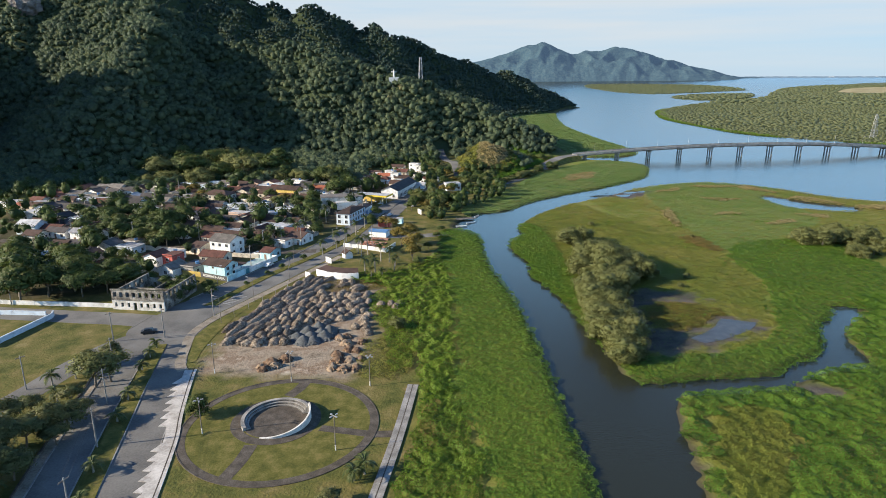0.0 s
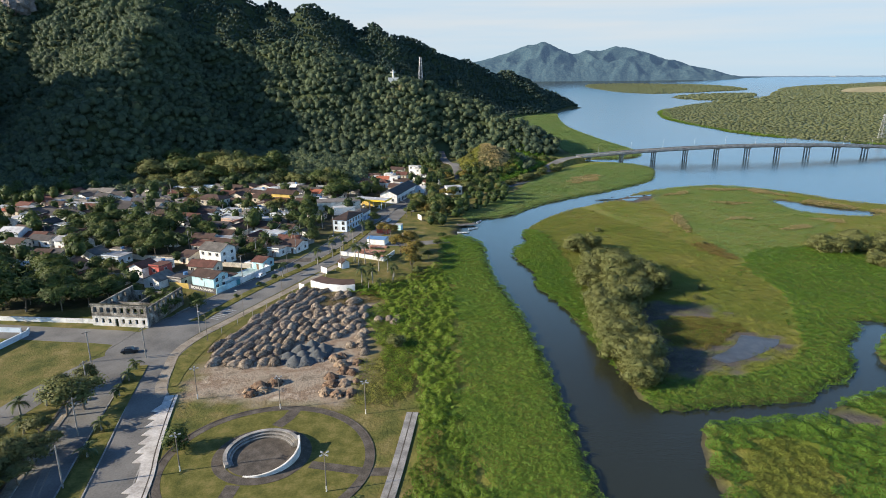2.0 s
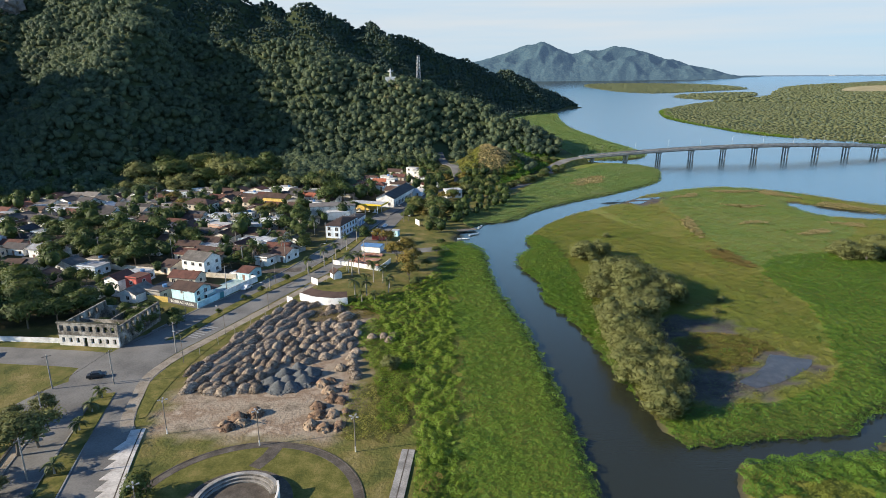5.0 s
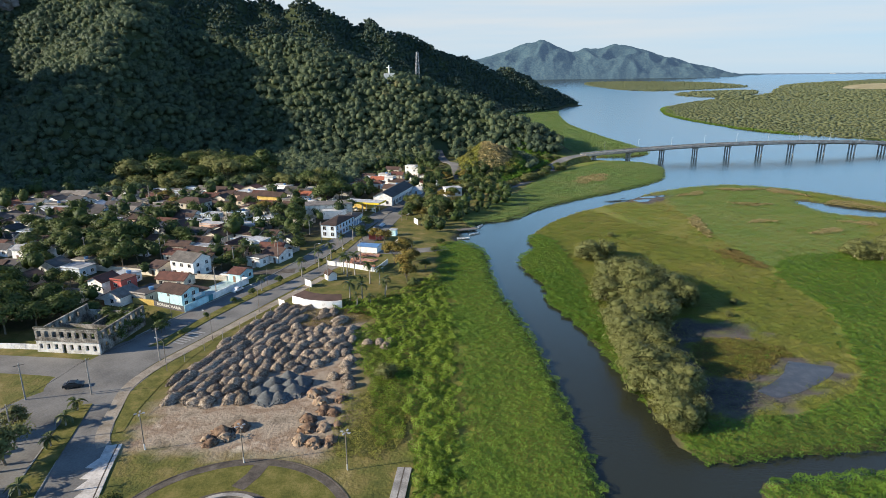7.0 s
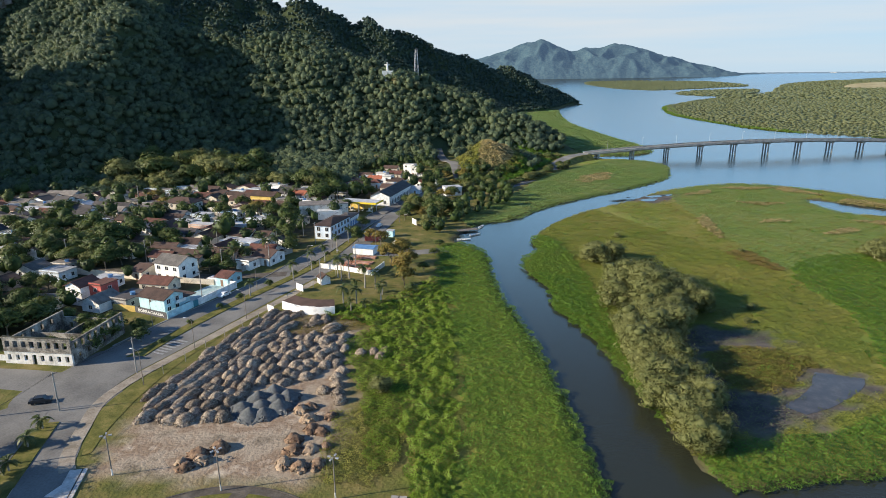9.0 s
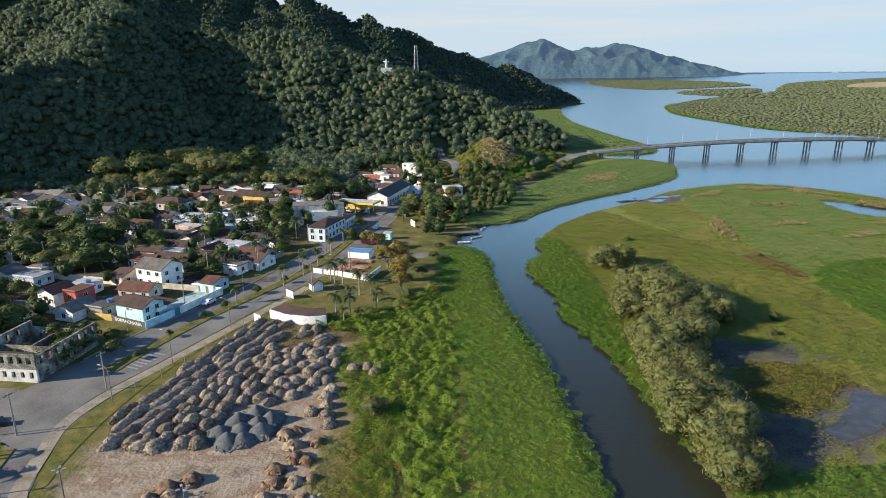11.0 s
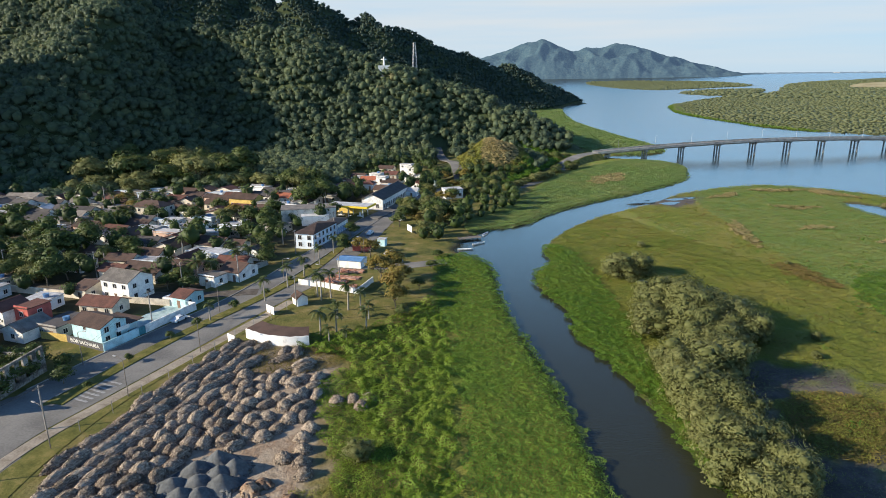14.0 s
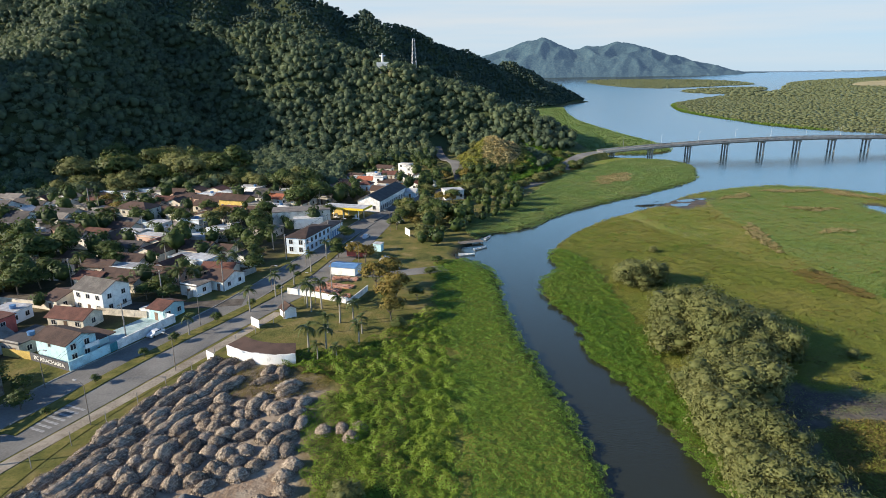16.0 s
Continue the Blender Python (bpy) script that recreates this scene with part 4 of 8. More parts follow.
tagged(link("kerb", big_mesh("kerb", v, f), M_DARKPATH), "low dark stone edging along the square", "kerb", kind="structure")
# pavement with its saw-tooth parking edge
PAVE = [(-47, 56), (-52.4, 76), (-55.6, 88), (-58.8, 99), (-61.5, 106), (-65.5, 118), (-68.5, 128)]
pavement = road("pavement", PAVE, 2.8, 0.20, M_PAVING, "pale stone pavement with a zigzag parking edge", "pavement")
road("pavement", [(-70.2, 127.5), (-72.9, 131.5), (-76, 141), (-78.4, 150.5), (-77, 161), (-73, 173), (-68.6, 186), (-63.8, 200), (-59.3, 213), (-54, 229)], 2.6, 0.09, M_SHOULDER, "dusty earthen path beside the bare lot", "pavement")
saw = spline(PAVE, False, 2.0)
seglen = np.r_[0, np.cumsum(np.hypot(*np.diff(saw, axis=0).T))]
for k in range(22):
    s = 2 + k * 3.15
    if s > seglen[-1] - 3 or 13 <= k <= 14:
        continue
    p = np.array([np.interp(s, seglen, saw[:, i]) for i in (0, 1)])
    q = np.array([np.interp(s + 0.5, seglen, saw[:, i]) for i in (0, 1)])
    d = (q - p) / np.linalg.norm(q - p)
    nn = np.array([-d[1], d[0]])
    bm = bmesh.new()
    tri = [p + nn * 1.405, p + nn * 1.405 + d * 3.1, p + nn * 3.1 + d * 0.5]
    lo = [bm.verts.new((*c, -0.1)) for c in tri]
    hi = [bm.verts.new((*c, 0.196)) for c in tri]
    bm.faces.new(hi), bm.faces.new(lo[::-1])
    for i in range(3):
        bm.faces.new((lo[i], lo[(i + 1) % 3], hi[(i + 1) % 3], hi[i]))
    part("paving_tooth", bm, M_PAVING, pavement)
# dark joint line down the pavement
v, f = ribbon(PAVE, (-0.55, -0.8), 0.206, 0.05)
link("joint_strip", big_mesh("joint_strip", v, f), M_DARKPATH, pavement, "dark stone strip set in the paving")
# painted crossing on the avenue
M_PAINT = mat("road paint", [(0.45, 0.45, 0.43), (0.7, 0.7, 0.67)], 2.0, 0.7)
M_WORNPAINT = mat("worn road paint", [(0.13, 0.13, 0.13), (0.24, 0.24, 0.235), (0.36, 0.36, 0.35)], 1.5, 0.8)
for i in range(7):
    ob = part("crossing_bar", boxes((-2.6, -0.28, 0.052, 2.6, 0.28, 0.062)), M_WORNPAINT)
    ob.matrix_world = pose(-79.2 + 0.36 * i * 1.2, 174 + 1.2 * i, 0, 0, 0, -19)
    tagged(ob, "white painted bar across the asphalt", "road marking", "crossing bars", "structure")

# ---- the round garden ----
C = Vector((-38.5, 105.0, 0))


def ring(r0, r1, z, thick=0.3, a0=0.0, a1=360.0, n=72, height=None):
    """A flat ring or an arc of one; height(angle) lifts its top."""
    bm = bmesh.new()
    full = a1 - a0 >= 360
    rows = []
    for i in range(n + (0 if full else 1)):
        a = radians(a0 + (a1 - a0) * i / n)
        h = z if height is None else height(a)
        c, s = math.cos(a), math.sin(a)
        rows.append([bm.verts.new((r * c, r * s, zz)) for r, zz in ((r0, z - thick), (r1, z - thick), (r1, h), (r0, h))])
    m = len(rows)
    for i in range(m if full else m - 1):
        p, q = rows[i], rows[(i + 1) % m]
        for k in range(4):
            bm.faces.new((p[k], p[(k + 1) % 4], q[(k + 1) % 4], q[k]))
    if not full:
        bm.faces.new(rows[0][::-1]), bm.faces.new(rows[-1])
    return bm


def structure(name, bm, material, label, category, at=None):
    ob = part(name, bm, material)
    if at is not None:
        ob.matrix_world = at
    return tagged(ob, label, category, kind="structure")


structure("path", ring(18.5, 20.1, 0.06), M_DARKPATH, "dark circular footpath round the garden lawn", "path", Matrix.Translation(C))
structure("path", ring(20.1, 20.35, 0.12), M_DARKPATH, "low dark stone edging round the circular footpath", "kerb", Matrix.Translation(C))
AC = Vector((-40.0, 107.0, 0))
structure("path", ring(7.2, 9.3, 0.055), M_DARKPATH, "dark paved ring round the sunken stage", "path", Matrix.Translation(AC))
for a, b, w in (((-40.5, 117), (-38.5, 124), 2.6), ((-42, 97.5), (-43, 87), 2.6), ((-30, 104.5), (-19.5, 103), 2.2), ((-19, 103), (-14.5, 103.4), 2.4)):
    road("path", [a, ((a[0] + b[0]) / 2 + 0.4, (a[1] + b[1]) / 2), b], w, 0.05, M_DARKPATH, "dark paved path across the lawn", "path")
structure("lawn", ring(7.0, 18.5, 0.03, 0.2), M_GRASSBED, "mown olive-green lawn inside the circular path", "lawn", Matrix.Translation(C + Vector((0, 0, 0.0))))
# dark concrete that paints the shade on the seat risers
M_RISERSHADE = mat("grey concrete darkened as shade", [(0.05, 0.046, 0.042), (0.095, 0.088, 0.08), (0.17, 0.16, 0.148)], 0.9, 0.9, bump=0.01)
stage = thing("open_air_stage", "round open-air stage with a slanting white rim and stepped seats", "stage", Matrix.Translation(AC))
wall_top = lambda a: 0.15 + 2.35 * max(0.0, (math.degrees(a) + 100) / 128) ** 1.25
part("rim_wall", ring(6.85, 7.2, 0.05, 0.3, -100, 28, 40, height=wall_top), M_WHITEWALL, stage, "white outer wall rising to one end")
part("floor", ring(0.02, 6.84, 0.065, 0.2, n=48), M_DARKPATH, stage, "dark stained stage floor")
for k, r in enumerate((5.55, 6.0, 6.45)):
    lift = lambda a, k=k: (0.5 + 0.55 * k) * (1.0 - 0.55 * (math.degrees(a) - 28) / 194)
    part("seat_step", ring(r, r + 0.44 + 0.3 * (k == 2), 0.07, 0.2, 28.5, 222, 60, height=lift), M_CONCRETE, stage, "pale concrete seating step")
    # thin dark strip standing in for the shaded riser
    part("riser_face", ring(r - 0.05, r - 0.002, 0.07, 0.2, 28.5, 222, 60, height=lambda a, f=lift: f(a) - 0.12), M_RISERSHADE, stage, "thin strip painting shade on the face of the seating step")
walkway = road("walkway", [(-13.0, 124), (-13.6, 104), (-14.8, 84), (-17, 55)], 2.5, 0.25, M_CONCRETE, "raised pale concrete walkway along the bank", "walkway")
v, f = ribbon([(-13.0, 124), (-13.6, 104), (-14.8, 84), (-17, 55)], (0.12, -0.12), 0.256, 0.05)
link("joint_strip", big_mesh("joint_strip", v, f), M_DARKPATH, walkway, "dark seam along the walkway")

# ---- bridge ----
M_BRIDGE = mat("weathered bridge concrete", [(0.20, 0.19, 0.175), (0.32, 0.31, 0.285), (0.42, 0.41, 0.385)], 0.3, 0.9, bump=0.02)


def deck_z(x):
    return 10.0 - 0.00024 * (x - 235) ** 2


def deck_y(x):
    return 530.5 + 0.222 * (x - 84)


bridge = thing("road_bridge", "long low concrete road bridge on paired piers", "bridge", Matrix.Identity(4))
DIR = Vector((1, 0.222, 0)).normalized()
NRM = Vector((-DIR.y, DIR.x, 0))


def deck_strip(w0, w1, z0, z1):
    bm = bmesh.new()
    rows = []
    for i in range(49):
        x = 78 + i * 10.5
        c = Vector((x, deck_y(x), deck_z(x)))
        rows.append([bm.verts.new(c + NRM * w + Vector((0, 0, z))) for w, z in ((w0, z0), (w1, z0), (w1, z1), (w0, z1))])
    for p, q in zip(rows[:-1], rows[1:]):
        for k in range(4):
            bm.faces.new((p[k], p[(k + 1) % 4], q[(k + 1) % 4], q[k]))
    bm.faces.new(rows[0][::-1]), bm.faces.new(rows[-1])
    return bm


part("deck", deck_strip(-5.2, 5.2, -0.5, 0.0), M_BRIDGE, bridge)
part("carriageway", deck_strip(-4.4, 4.4, 0.0, 0.03), M_ASPHALT, bridge)
for w in (-2.6, 2.6):
    part("girder", deck_strip(w - 0.5, w + 0.5, -1.5, -0.5), M_BRIDGE, bridge)
for w in (-5.05, 5.05):
    part("parapet", deck_strip(w - 0.12, w + 0.12, 0.0, 0.95), M_BRIDGE, bridge)
for i in range(17):
    x = 87 + i * 27.9
    zt = deck_z(x) - 1.5
    if zt < 0.6:
        continue
    pier = part("pier", boxes((-0.75, -4.2, zt - 0.9, 0.75, 4.2, zt)), M_BRIDGE, bridge)
    pier.matrix_world = Matrix.Translation((x, deck_y(x), 0)) @ pose(0, 0, 0, 0, 0, 12.5)
    for w in (-3.2, 0.0, 3.2):
        bm = tube(bmesh.new(), (0, w, -4), (0, w, zt - 0.9), 0.62, 0.55, 10)
        part("column", bm, M_BRIDGE, pier)


# approach embankment from the shore road up to the bridge
RAMP = [(44, 464, 0.1), (50, 484, 1.2), (57, 502, 2.6), (66, 517, 3.6), (78, 528, 4.05)]


def ramp_strip(half, foot, dz):
    c = spline(RAMP, False, 3.0)
    d = np.gradient(c[:, :2], axis=0)
    d /= np.linalg.norm(d, axis=1)[:, None]
    nn = np.stack([-d[:, 1], d[:, 0]], -1)
    n = len(c)
    rows = [np.c_[c[:, :2] + nn * w, np.maximum(c[:, 2], 0.1) + dz if abs(w) <= half else np.full(n, -0.8)] for w in (half + foot, half, -half, -half - foot)]
    i = np.arange(n - 1)
    return np.concatenate(rows), np.concatenate([np.stack([i + k * n, i + (k + 1) * n, i + 1 + (k + 1) * n, i + 1 + k * n], -1) for k in range(3)])


tagged(link("embankment", big_mesh("embankment", *ramp_strip(5.2, 5.5, 0.0)), M_GRASSBED), "grassy embankment carrying the road up to the bridge", "embankment", kind="structure")
v, f = ramp_strip(4.2, 0.02, 0.03)
tagged(link("road_11", big_mesh("road_11", v, f), M_ASPHALT), "asphalt ramp rising to the bridge", "road", kind="structure")


# ---- lamps and poles ----
M_LAMPHEAD = mat("lamp housing", [(0.32, 0.33, 0.34), (0.42, 0.42, 0.42)], 3.0, 0.5, metal=0.3)


def street_lamp_model(h, arm, material):
    lamp = thing("street_lamp", "tall street lamp with a curved arm over the road", "street lamp", Matrix.Identity(4), "street lamps")
    part("pole", tube(bmesh.new(), (0, 0, -0.3), (0, 0, h), 0.10, 0.06, 8), material, lamp)
    bm = bmesh.new()
    pts = [(0, 0, h - 0.1), (arm * 0.35, 0, h + 0.45), (arm, 0, h + 0.65)]
    for a, b in zip(pts[:-1], pts[1:]):
        tube(bm, a, b, 0.06, 0.05, 6)
    part("arm", bm, material, lamp)
    bm = bmesh.new()
    box(bm, arm - 0.1, -0.16, h + 0.55, arm + 0.75, 0.16, h + 0.75)
    bmesh.ops.bevel(bm, geom=bm.edges[:], offset=0.05, segments=2, affect="EDGES")
    part("lamp_head", bm, M_LAMPHEAD, lamp, "pale metal lamp head")
    return lamp


def place(model, rows, spin=0.0):
    made = []
    for i, (x, y, rz) in enumerate(rows):
        m = pose(x, y, 0, 0, 0, rz + spin)
        if i == 0:
            model.matrix_world = m
            made.append(model)
        else:
            made.append(copy_thing(model, m))
    return made


place(street_lamp_model(7.6, 1.8, M_WOODPOST), [(-73.4, 158, 160), (-70.0, 175.6, 160), (-64.8, 196, 160), (-70.5, 220, 340), (-87.2, 188.2, 340), (-60.5, 243, 340), (-46.5, 236, 160), (-58, 268, 340), (-41, 267, 160), (-38, 313, 160), (-54, 300, 340)])
bl = street_lamp_model(7.0, 1.4, M_STEEL)
tagged(bl, "slim steel lamp standing on the bridge parapet", "street lamp", "bridge lamps")
for i in range(15):
    x = 96 + 27.9 * i
    m = Matrix.Translation((x, deck_y(x) + 4.8, deck_z(x))) @ pose(0, 0, 0, 0, 0, -78)
    if i == 0:
        bl.matrix_world = m
    else:
        copy_thing(bl, m)


def park_lamp_model():
    lamp = thing("park_lamp", "wooden lamp pole with white-painted foot and four heads", "park lamp", Matrix.Identity(4), "park lamps")
    part("pole", tube(bmesh.new(), (0, 0, 1.2), (0, 0, 7.6), 0.11, 0.08, 8), M_WOODPOST, lamp)
    part("painted_foot", tube(bmesh.new(), (0, 0, -0.3), (0, 0, 1.2), 0.13, 0.12, 8), M_WHITEWALL, lamp, "white-painted foot of the pole")
    for k in range(4):
        bm = bmesh.new()
        tube(bm, (0, 0, 7.45), (0.55, 0, 7.55), 0.03, 0.03, 6)
        box(bm, 0.45, -0.14, 7.48, 0.95, 0.14, 7.64)
        bmesh.ops.rotate(bm, verts=bm.verts[:], cent=(0, 0, 0), matrix=Matrix.Rotation(k * math.pi / 2 + 0.4, 3, "Z"))
        part("lamp_head", bm, M_LAMPHEAD, lamp)
    return lamp


place(park_lamp_model(), [(-62, 127, 0), (-42, 124, 20), (-23, 123, 50), (-53.4, 101, 10), (-25, 97, 30)])


def power_pole_model():
    pole = thing("power_pole", "grey concrete power pole with a wooden crossbar", "power pole", Matrix.Identity(4), "power poles")
    part("post", tube(bmesh.new(), (0, 0, -0.3), (0, 0, 8.6), 0.17, 0.11, 8), M_CONCRETE, pole)
    part("crossbar", boxes((-1.0, -0.06, 8.05, 1.0, 0.06, 8.2)), M_WOODPOST, pole)
    for x in (-0.9, -0.35, 0.35, 0.9):
        part("insulator", tube(bmesh.new(), (x, 0, 8.2), (x, 0, 8.38), 0.05, 0.04, 6), M_CONCRETE, pole)
    return pole


POLES = [(-84.6, 146.5, 80), (-87.5, 127, 75), (-79.5, 111, 75), (-71.8, 95, 75), (-63, 74, 75), (-102, 116, 60), (-97.5, 143.5, 45), (-78, 163.5, 70), (-146, 168.5, 90), (-120, 246, 80), (-150, 247, 85), (-88, 236, 80), (-180, 250, 85),
         (-84.5, 212, 70), (-74.5, 244, 75), (-66.5, 275, 80), (-60, 305, 80), (-128, 300, 75), (-100, 290, 75), (-51.5, 225, 70), (-44.5, 246, 70)]
place(power_pole_model(), POLES)
# overhead wires between neighbouring poles
M_WIRE = mat("black cable", [(0.02, 0.02, 0.02), (0.03, 0.03, 0.03)], 1.0, 0.6)


def wire(a, b, sag=0.5):
    cv = bpy.data.curves.new("overhead_cable", "CURVE")
    cv.dimensions, cv.bevel_depth, cv.bevel_resolution = "3D", 0.02, 0
    sp = cv.splines.new("POLY")
    sp.points.add(8)
    a, b = Vector(a), Vector(b)
    for i in range(9):
        sp.points[i].co = (*(a.lerp(b, i / 8) - Vector((0, 0, sag * (1 - (i / 4 - 1) ** 2)))), 1)
    ob = new("overhead_cable", cv)
    cv.materials.append(M_WIRE)
    tagged(ob, "thin black cable strung between the power poles", "cable", "overhead cables")


for i, j in ((0, 1), (1, 2), (2, 3), (3, 4), (0, 7), (7, 13), (13, 14), (14, 15), (15, 16), (11, 9), (9, 10), (10, 12)):
    for w in (-0.9, 0.9):
        pa, pb = POLES[i], POLES[j]
        wire((pa[0] + w * math.cos(radians(pa[2])), pa[1] + w * math.sin(radians(pa[2])), 8.4), (pb[0] + w * math.cos(radians(pb[2])), pb[1] + w * math.sin(radians(pb[2])), 8.4))


# ---- lattice towers and the hilltop statue ----
def lattice_tower(x, y, z, h, w0, w1, label):
    t = thing("lattice_tower", label, "tower", pose(x, y, z, 0, 0, 20))
    n = 9
    lev = [(h * i / n, w0 + (w1 - w0) * i / n) for i in range(n + 1)]
    cs = ((1, 1), (-1, 1), (-1, -1), (1, -1))
    for cx, cy in cs:
        part("leg", tube(bmesh.new(), (cx * w0, cy * w0, -1), (cx * w1, cy * w1, h), 0.16, 0.12, 6), M_STEEL, t)
    bm = bmesh.new()
    for (z0, a), (z1, b) in zip(lev[:-1], lev[1:]):
        for k in range(4):
            p, q = cs[k], cs[(k + 1) % 4]
            tube(bm, (p[0] * a, p[1] * a, z0), (q[0] * b, q[1] * b, z1), 0.07, 0.07, 4, False)
            tube(bm, (q[0] * a, q[1] * a, z0), (p[0] * b, p[1] * b, z1), 0.07, 0.07, 4, False)
            tube(bm, (p[0] * b, p[1] * b, z1), (q[0] * b, q[1] * b, z1), 0.07, 0.07, 4, False)
    part("bracing", bm, M_STEEL, t)
    part("platform", boxes((-w1 * 1.3, -w1 * 1.3, h - 0.2, w1 * 1.3, w1 * 1.3, h)), M_STEEL, t)
    return t


M_STONEWHITE = mat("white stone", [(0.6, 0.6, 0.58), (0.8, 0.8, 0.78)], 1.0, 0.7)
hz = lambda x, y: float(land_height(np.array([x]), np.array([y]))[0][0])
lattice_tower(-64.5, 648, hz(-64.5, 648), 86.5 - hz(-64.5, 648), 2.2, 0.9, "slender white lattice radio mast on the wooded ridge")
lattice_tower(435, 729, hz(435, 729), 26, 2.6, 0.8, "grey lattice power pylon standing in the mangrove")


def statue():
    bm = bmesh.new()
    tube(bm, (0, 0, 0), (0, 0, 6.2), 1.0, 0.55, 10)
    tube(bm, (-2.6, 0, 5.1), (2.6, 0, 5.1), 0.4, 0.4, 8)
    bmesh.ops.create_icosphere(bm, subdivisions=2, radius=0.65, matrix=Matrix.Translation((0, 0, 6.8)))
    ob = part("statue", bm, M_STONEWHITE, smooth=True)
    ob.matrix_world = pose(-89, 628, 67.0, 0, 0, 10)
    tagged(ob, "white statue with spread arms on a hilltop plinth", "statue")
    plinth = part("plinth", boxes((-5, -4, -12, 5, 4, 0)), M_WHITEWALL)
    plinth.matrix_world = pose(-89, 628, 67.0, 0, 0, 10)
    tagged(plinth, "white terrace block carrying the hilltop statue", "plinth")


statue()


def rock_face():
    """A bare weathered boulder face breaking out of the forest."""
    v, f = ico(4)
    d = 1 + 0.16 * wobble(v[:, 0] * 3 + v[:, 2], v[:, 1] * 3, 2.2, 61) + 0.07 * wobble(v[:, 0] * 3, v[:, 2] * 4 + v[:, 1], 0.9, 62)
    v = v * d[:, None] * [17, 14, 15]
    m = mat("bare granite", [(0.10, 0.085, 0.075), (0.19, 0.165, 0.15), (0.28, 0.245, 0.22)], 0.12, 0.9, bump=0.6, bump_scale=0.5)
    ob = link("rock_face", big_mesh("rock_face", v, f), m)
    ob.location = (-538, 738, hz(-538, 738) + 3)
    tagged(ob, "bare brown granite face breaking out of the forest", "rock")


rock_face()

# ---- trees ----
def crown_mesh(name, lobes, leaves, leaf, seed, flat=1.0, spread=1.0, hollow=0.75, low=0.0):
    """Leaf clumps gathered in lobes round the limb ends, in a unit tree of height 1."""
    r = np.random.RandomState(seed)
    C, T, O, core = [], [], [], []
    for i in range(lobes):
        a, el = r.rand() * 6.28, r.rand()
        rad = 0.30 * spread * math.sqrt(r.rand()) if i else 0.05
        c = np.array([math.cos(a) * rad, math.sin(a) * rad, 0.60 + 0.26 * flat * (1 - (rad / (0.32 * spread)) ** 2) + 0.10 * (el - 0.5) - low * r.rand()])
        s = 0.13 + 0.09 * r.rand()
        d = r.normal(size=(leaves, 3))
        d /= np.linalg.norm(d, axis=1)[:, None]
        d *= (hollow + (1.08 - hollow) * r.rand(leaves, 1))
        O.append(0.9 * d + (c - [0, 0, 0.55]) * 1.2 + [0, 0, 0.15])
        C.append(c + d * s * [1.15 * spread, 1.15 * spread, 0.85 * flat])
        base = 0.36 + 0.18 * r.rand()
        # lobes painted lighter upwards, as lit from above; cores kept slightly darker
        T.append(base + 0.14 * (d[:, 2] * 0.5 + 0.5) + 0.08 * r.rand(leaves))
        core.append((c, s, base))
    iv, fi = ICO0
    k = len(iv)
    cv = np.concatenate([c + iv * (0.34 + 0.34 * r.rand(k, 1)) * s * [1.15 * spread, 1.15 * spread, 0.85 * flat] for c, s, b in core])
    cf = np.concatenate([fi + n * k for n in range(lobes)])
    v, f, nn = leaf_quads(np.concatenate(C), leaf, 0.2, r, 1.35, np.concatenate(O), 0.66, True)
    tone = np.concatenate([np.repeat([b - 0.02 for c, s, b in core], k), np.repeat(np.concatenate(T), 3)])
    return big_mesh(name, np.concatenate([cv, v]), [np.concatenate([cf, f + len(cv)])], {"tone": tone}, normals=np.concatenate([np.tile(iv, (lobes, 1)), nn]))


def trunk_mesh(seed, top=0.62, r0=0.028, limbs=6, lean=0.04, multi=1):
    r = random.Random(seed)
    bm = bmesh.new()
    for k in range(multi):
        a0 = Vector((0.05 * (k > 0) * r.uniform(-1, 1), 0.05 * (k > 0) * r.uniform(-1, 1), -0.03))
        mid = a0 + Vector((r.uniform(-lean, lean), r.uniform(-lean, lean), top * 0.55))
        tube(bm, a0, mid, r0, r0 * 0.72, 7)
        for i in range(limbs):
            a = 2 * math.pi * (i + r.random() * 0.6) / limbs
            e = mid + Vector((math.cos(a) * 0.19, math.sin(a) * 0.19, top * 0.42 * r.uniform(0.6, 1.15)))
            m2 = mid.lerp(e, 0.5) + Vector((0, 0, -0.02))
            tube(bm, mid, m2, r0 * 0.55, r0 * 0.38, 6)
            tube(bm, m2, e, r0 * 0.38, r0 * 0.12, 5)
    me = bpy.data.meshes.new("trunk")
    bm.to_mesh(me)
    bm.free()
    return me


M_TREE = mat("tree leaves", [(0.024, 0.044, 0.012), (0.048, 0.078, 0.018), (0.080, 0.11, 0.026), (0.15, 0.14, 0.04)], 0.5, 0.6, attr="tone", island=0.25, contrast=(0.1, 0.95), spec=0.3, objrand=0.22, thin=0.3)
M_OLIVETREE = mat("olive-grey leaves", [(0.062, 0.076, 0.026), (0.125, 0.140, 0.046), (0.185, 0.195, 0.070), (0.24, 0.24, 0.095)], 0.5, 0.65, attr="tone", island=0.12, contrast=(0.1, 0.95), spec=0.25, objrand=0.2, thin=0.35)
M_YELLOWTREE = mat("yellowing leaves", [(0.07, 0.07, 0.015), (0.15, 0.13, 0.03), (0.22, 0.17, 0.04), (0.26, 0.17, 0.06)], 0.5, 0.65, attr="tone", island=0.3, contrast=(0.1, 0.95), spec=0.25, objrand=0.15, thin=0.35)
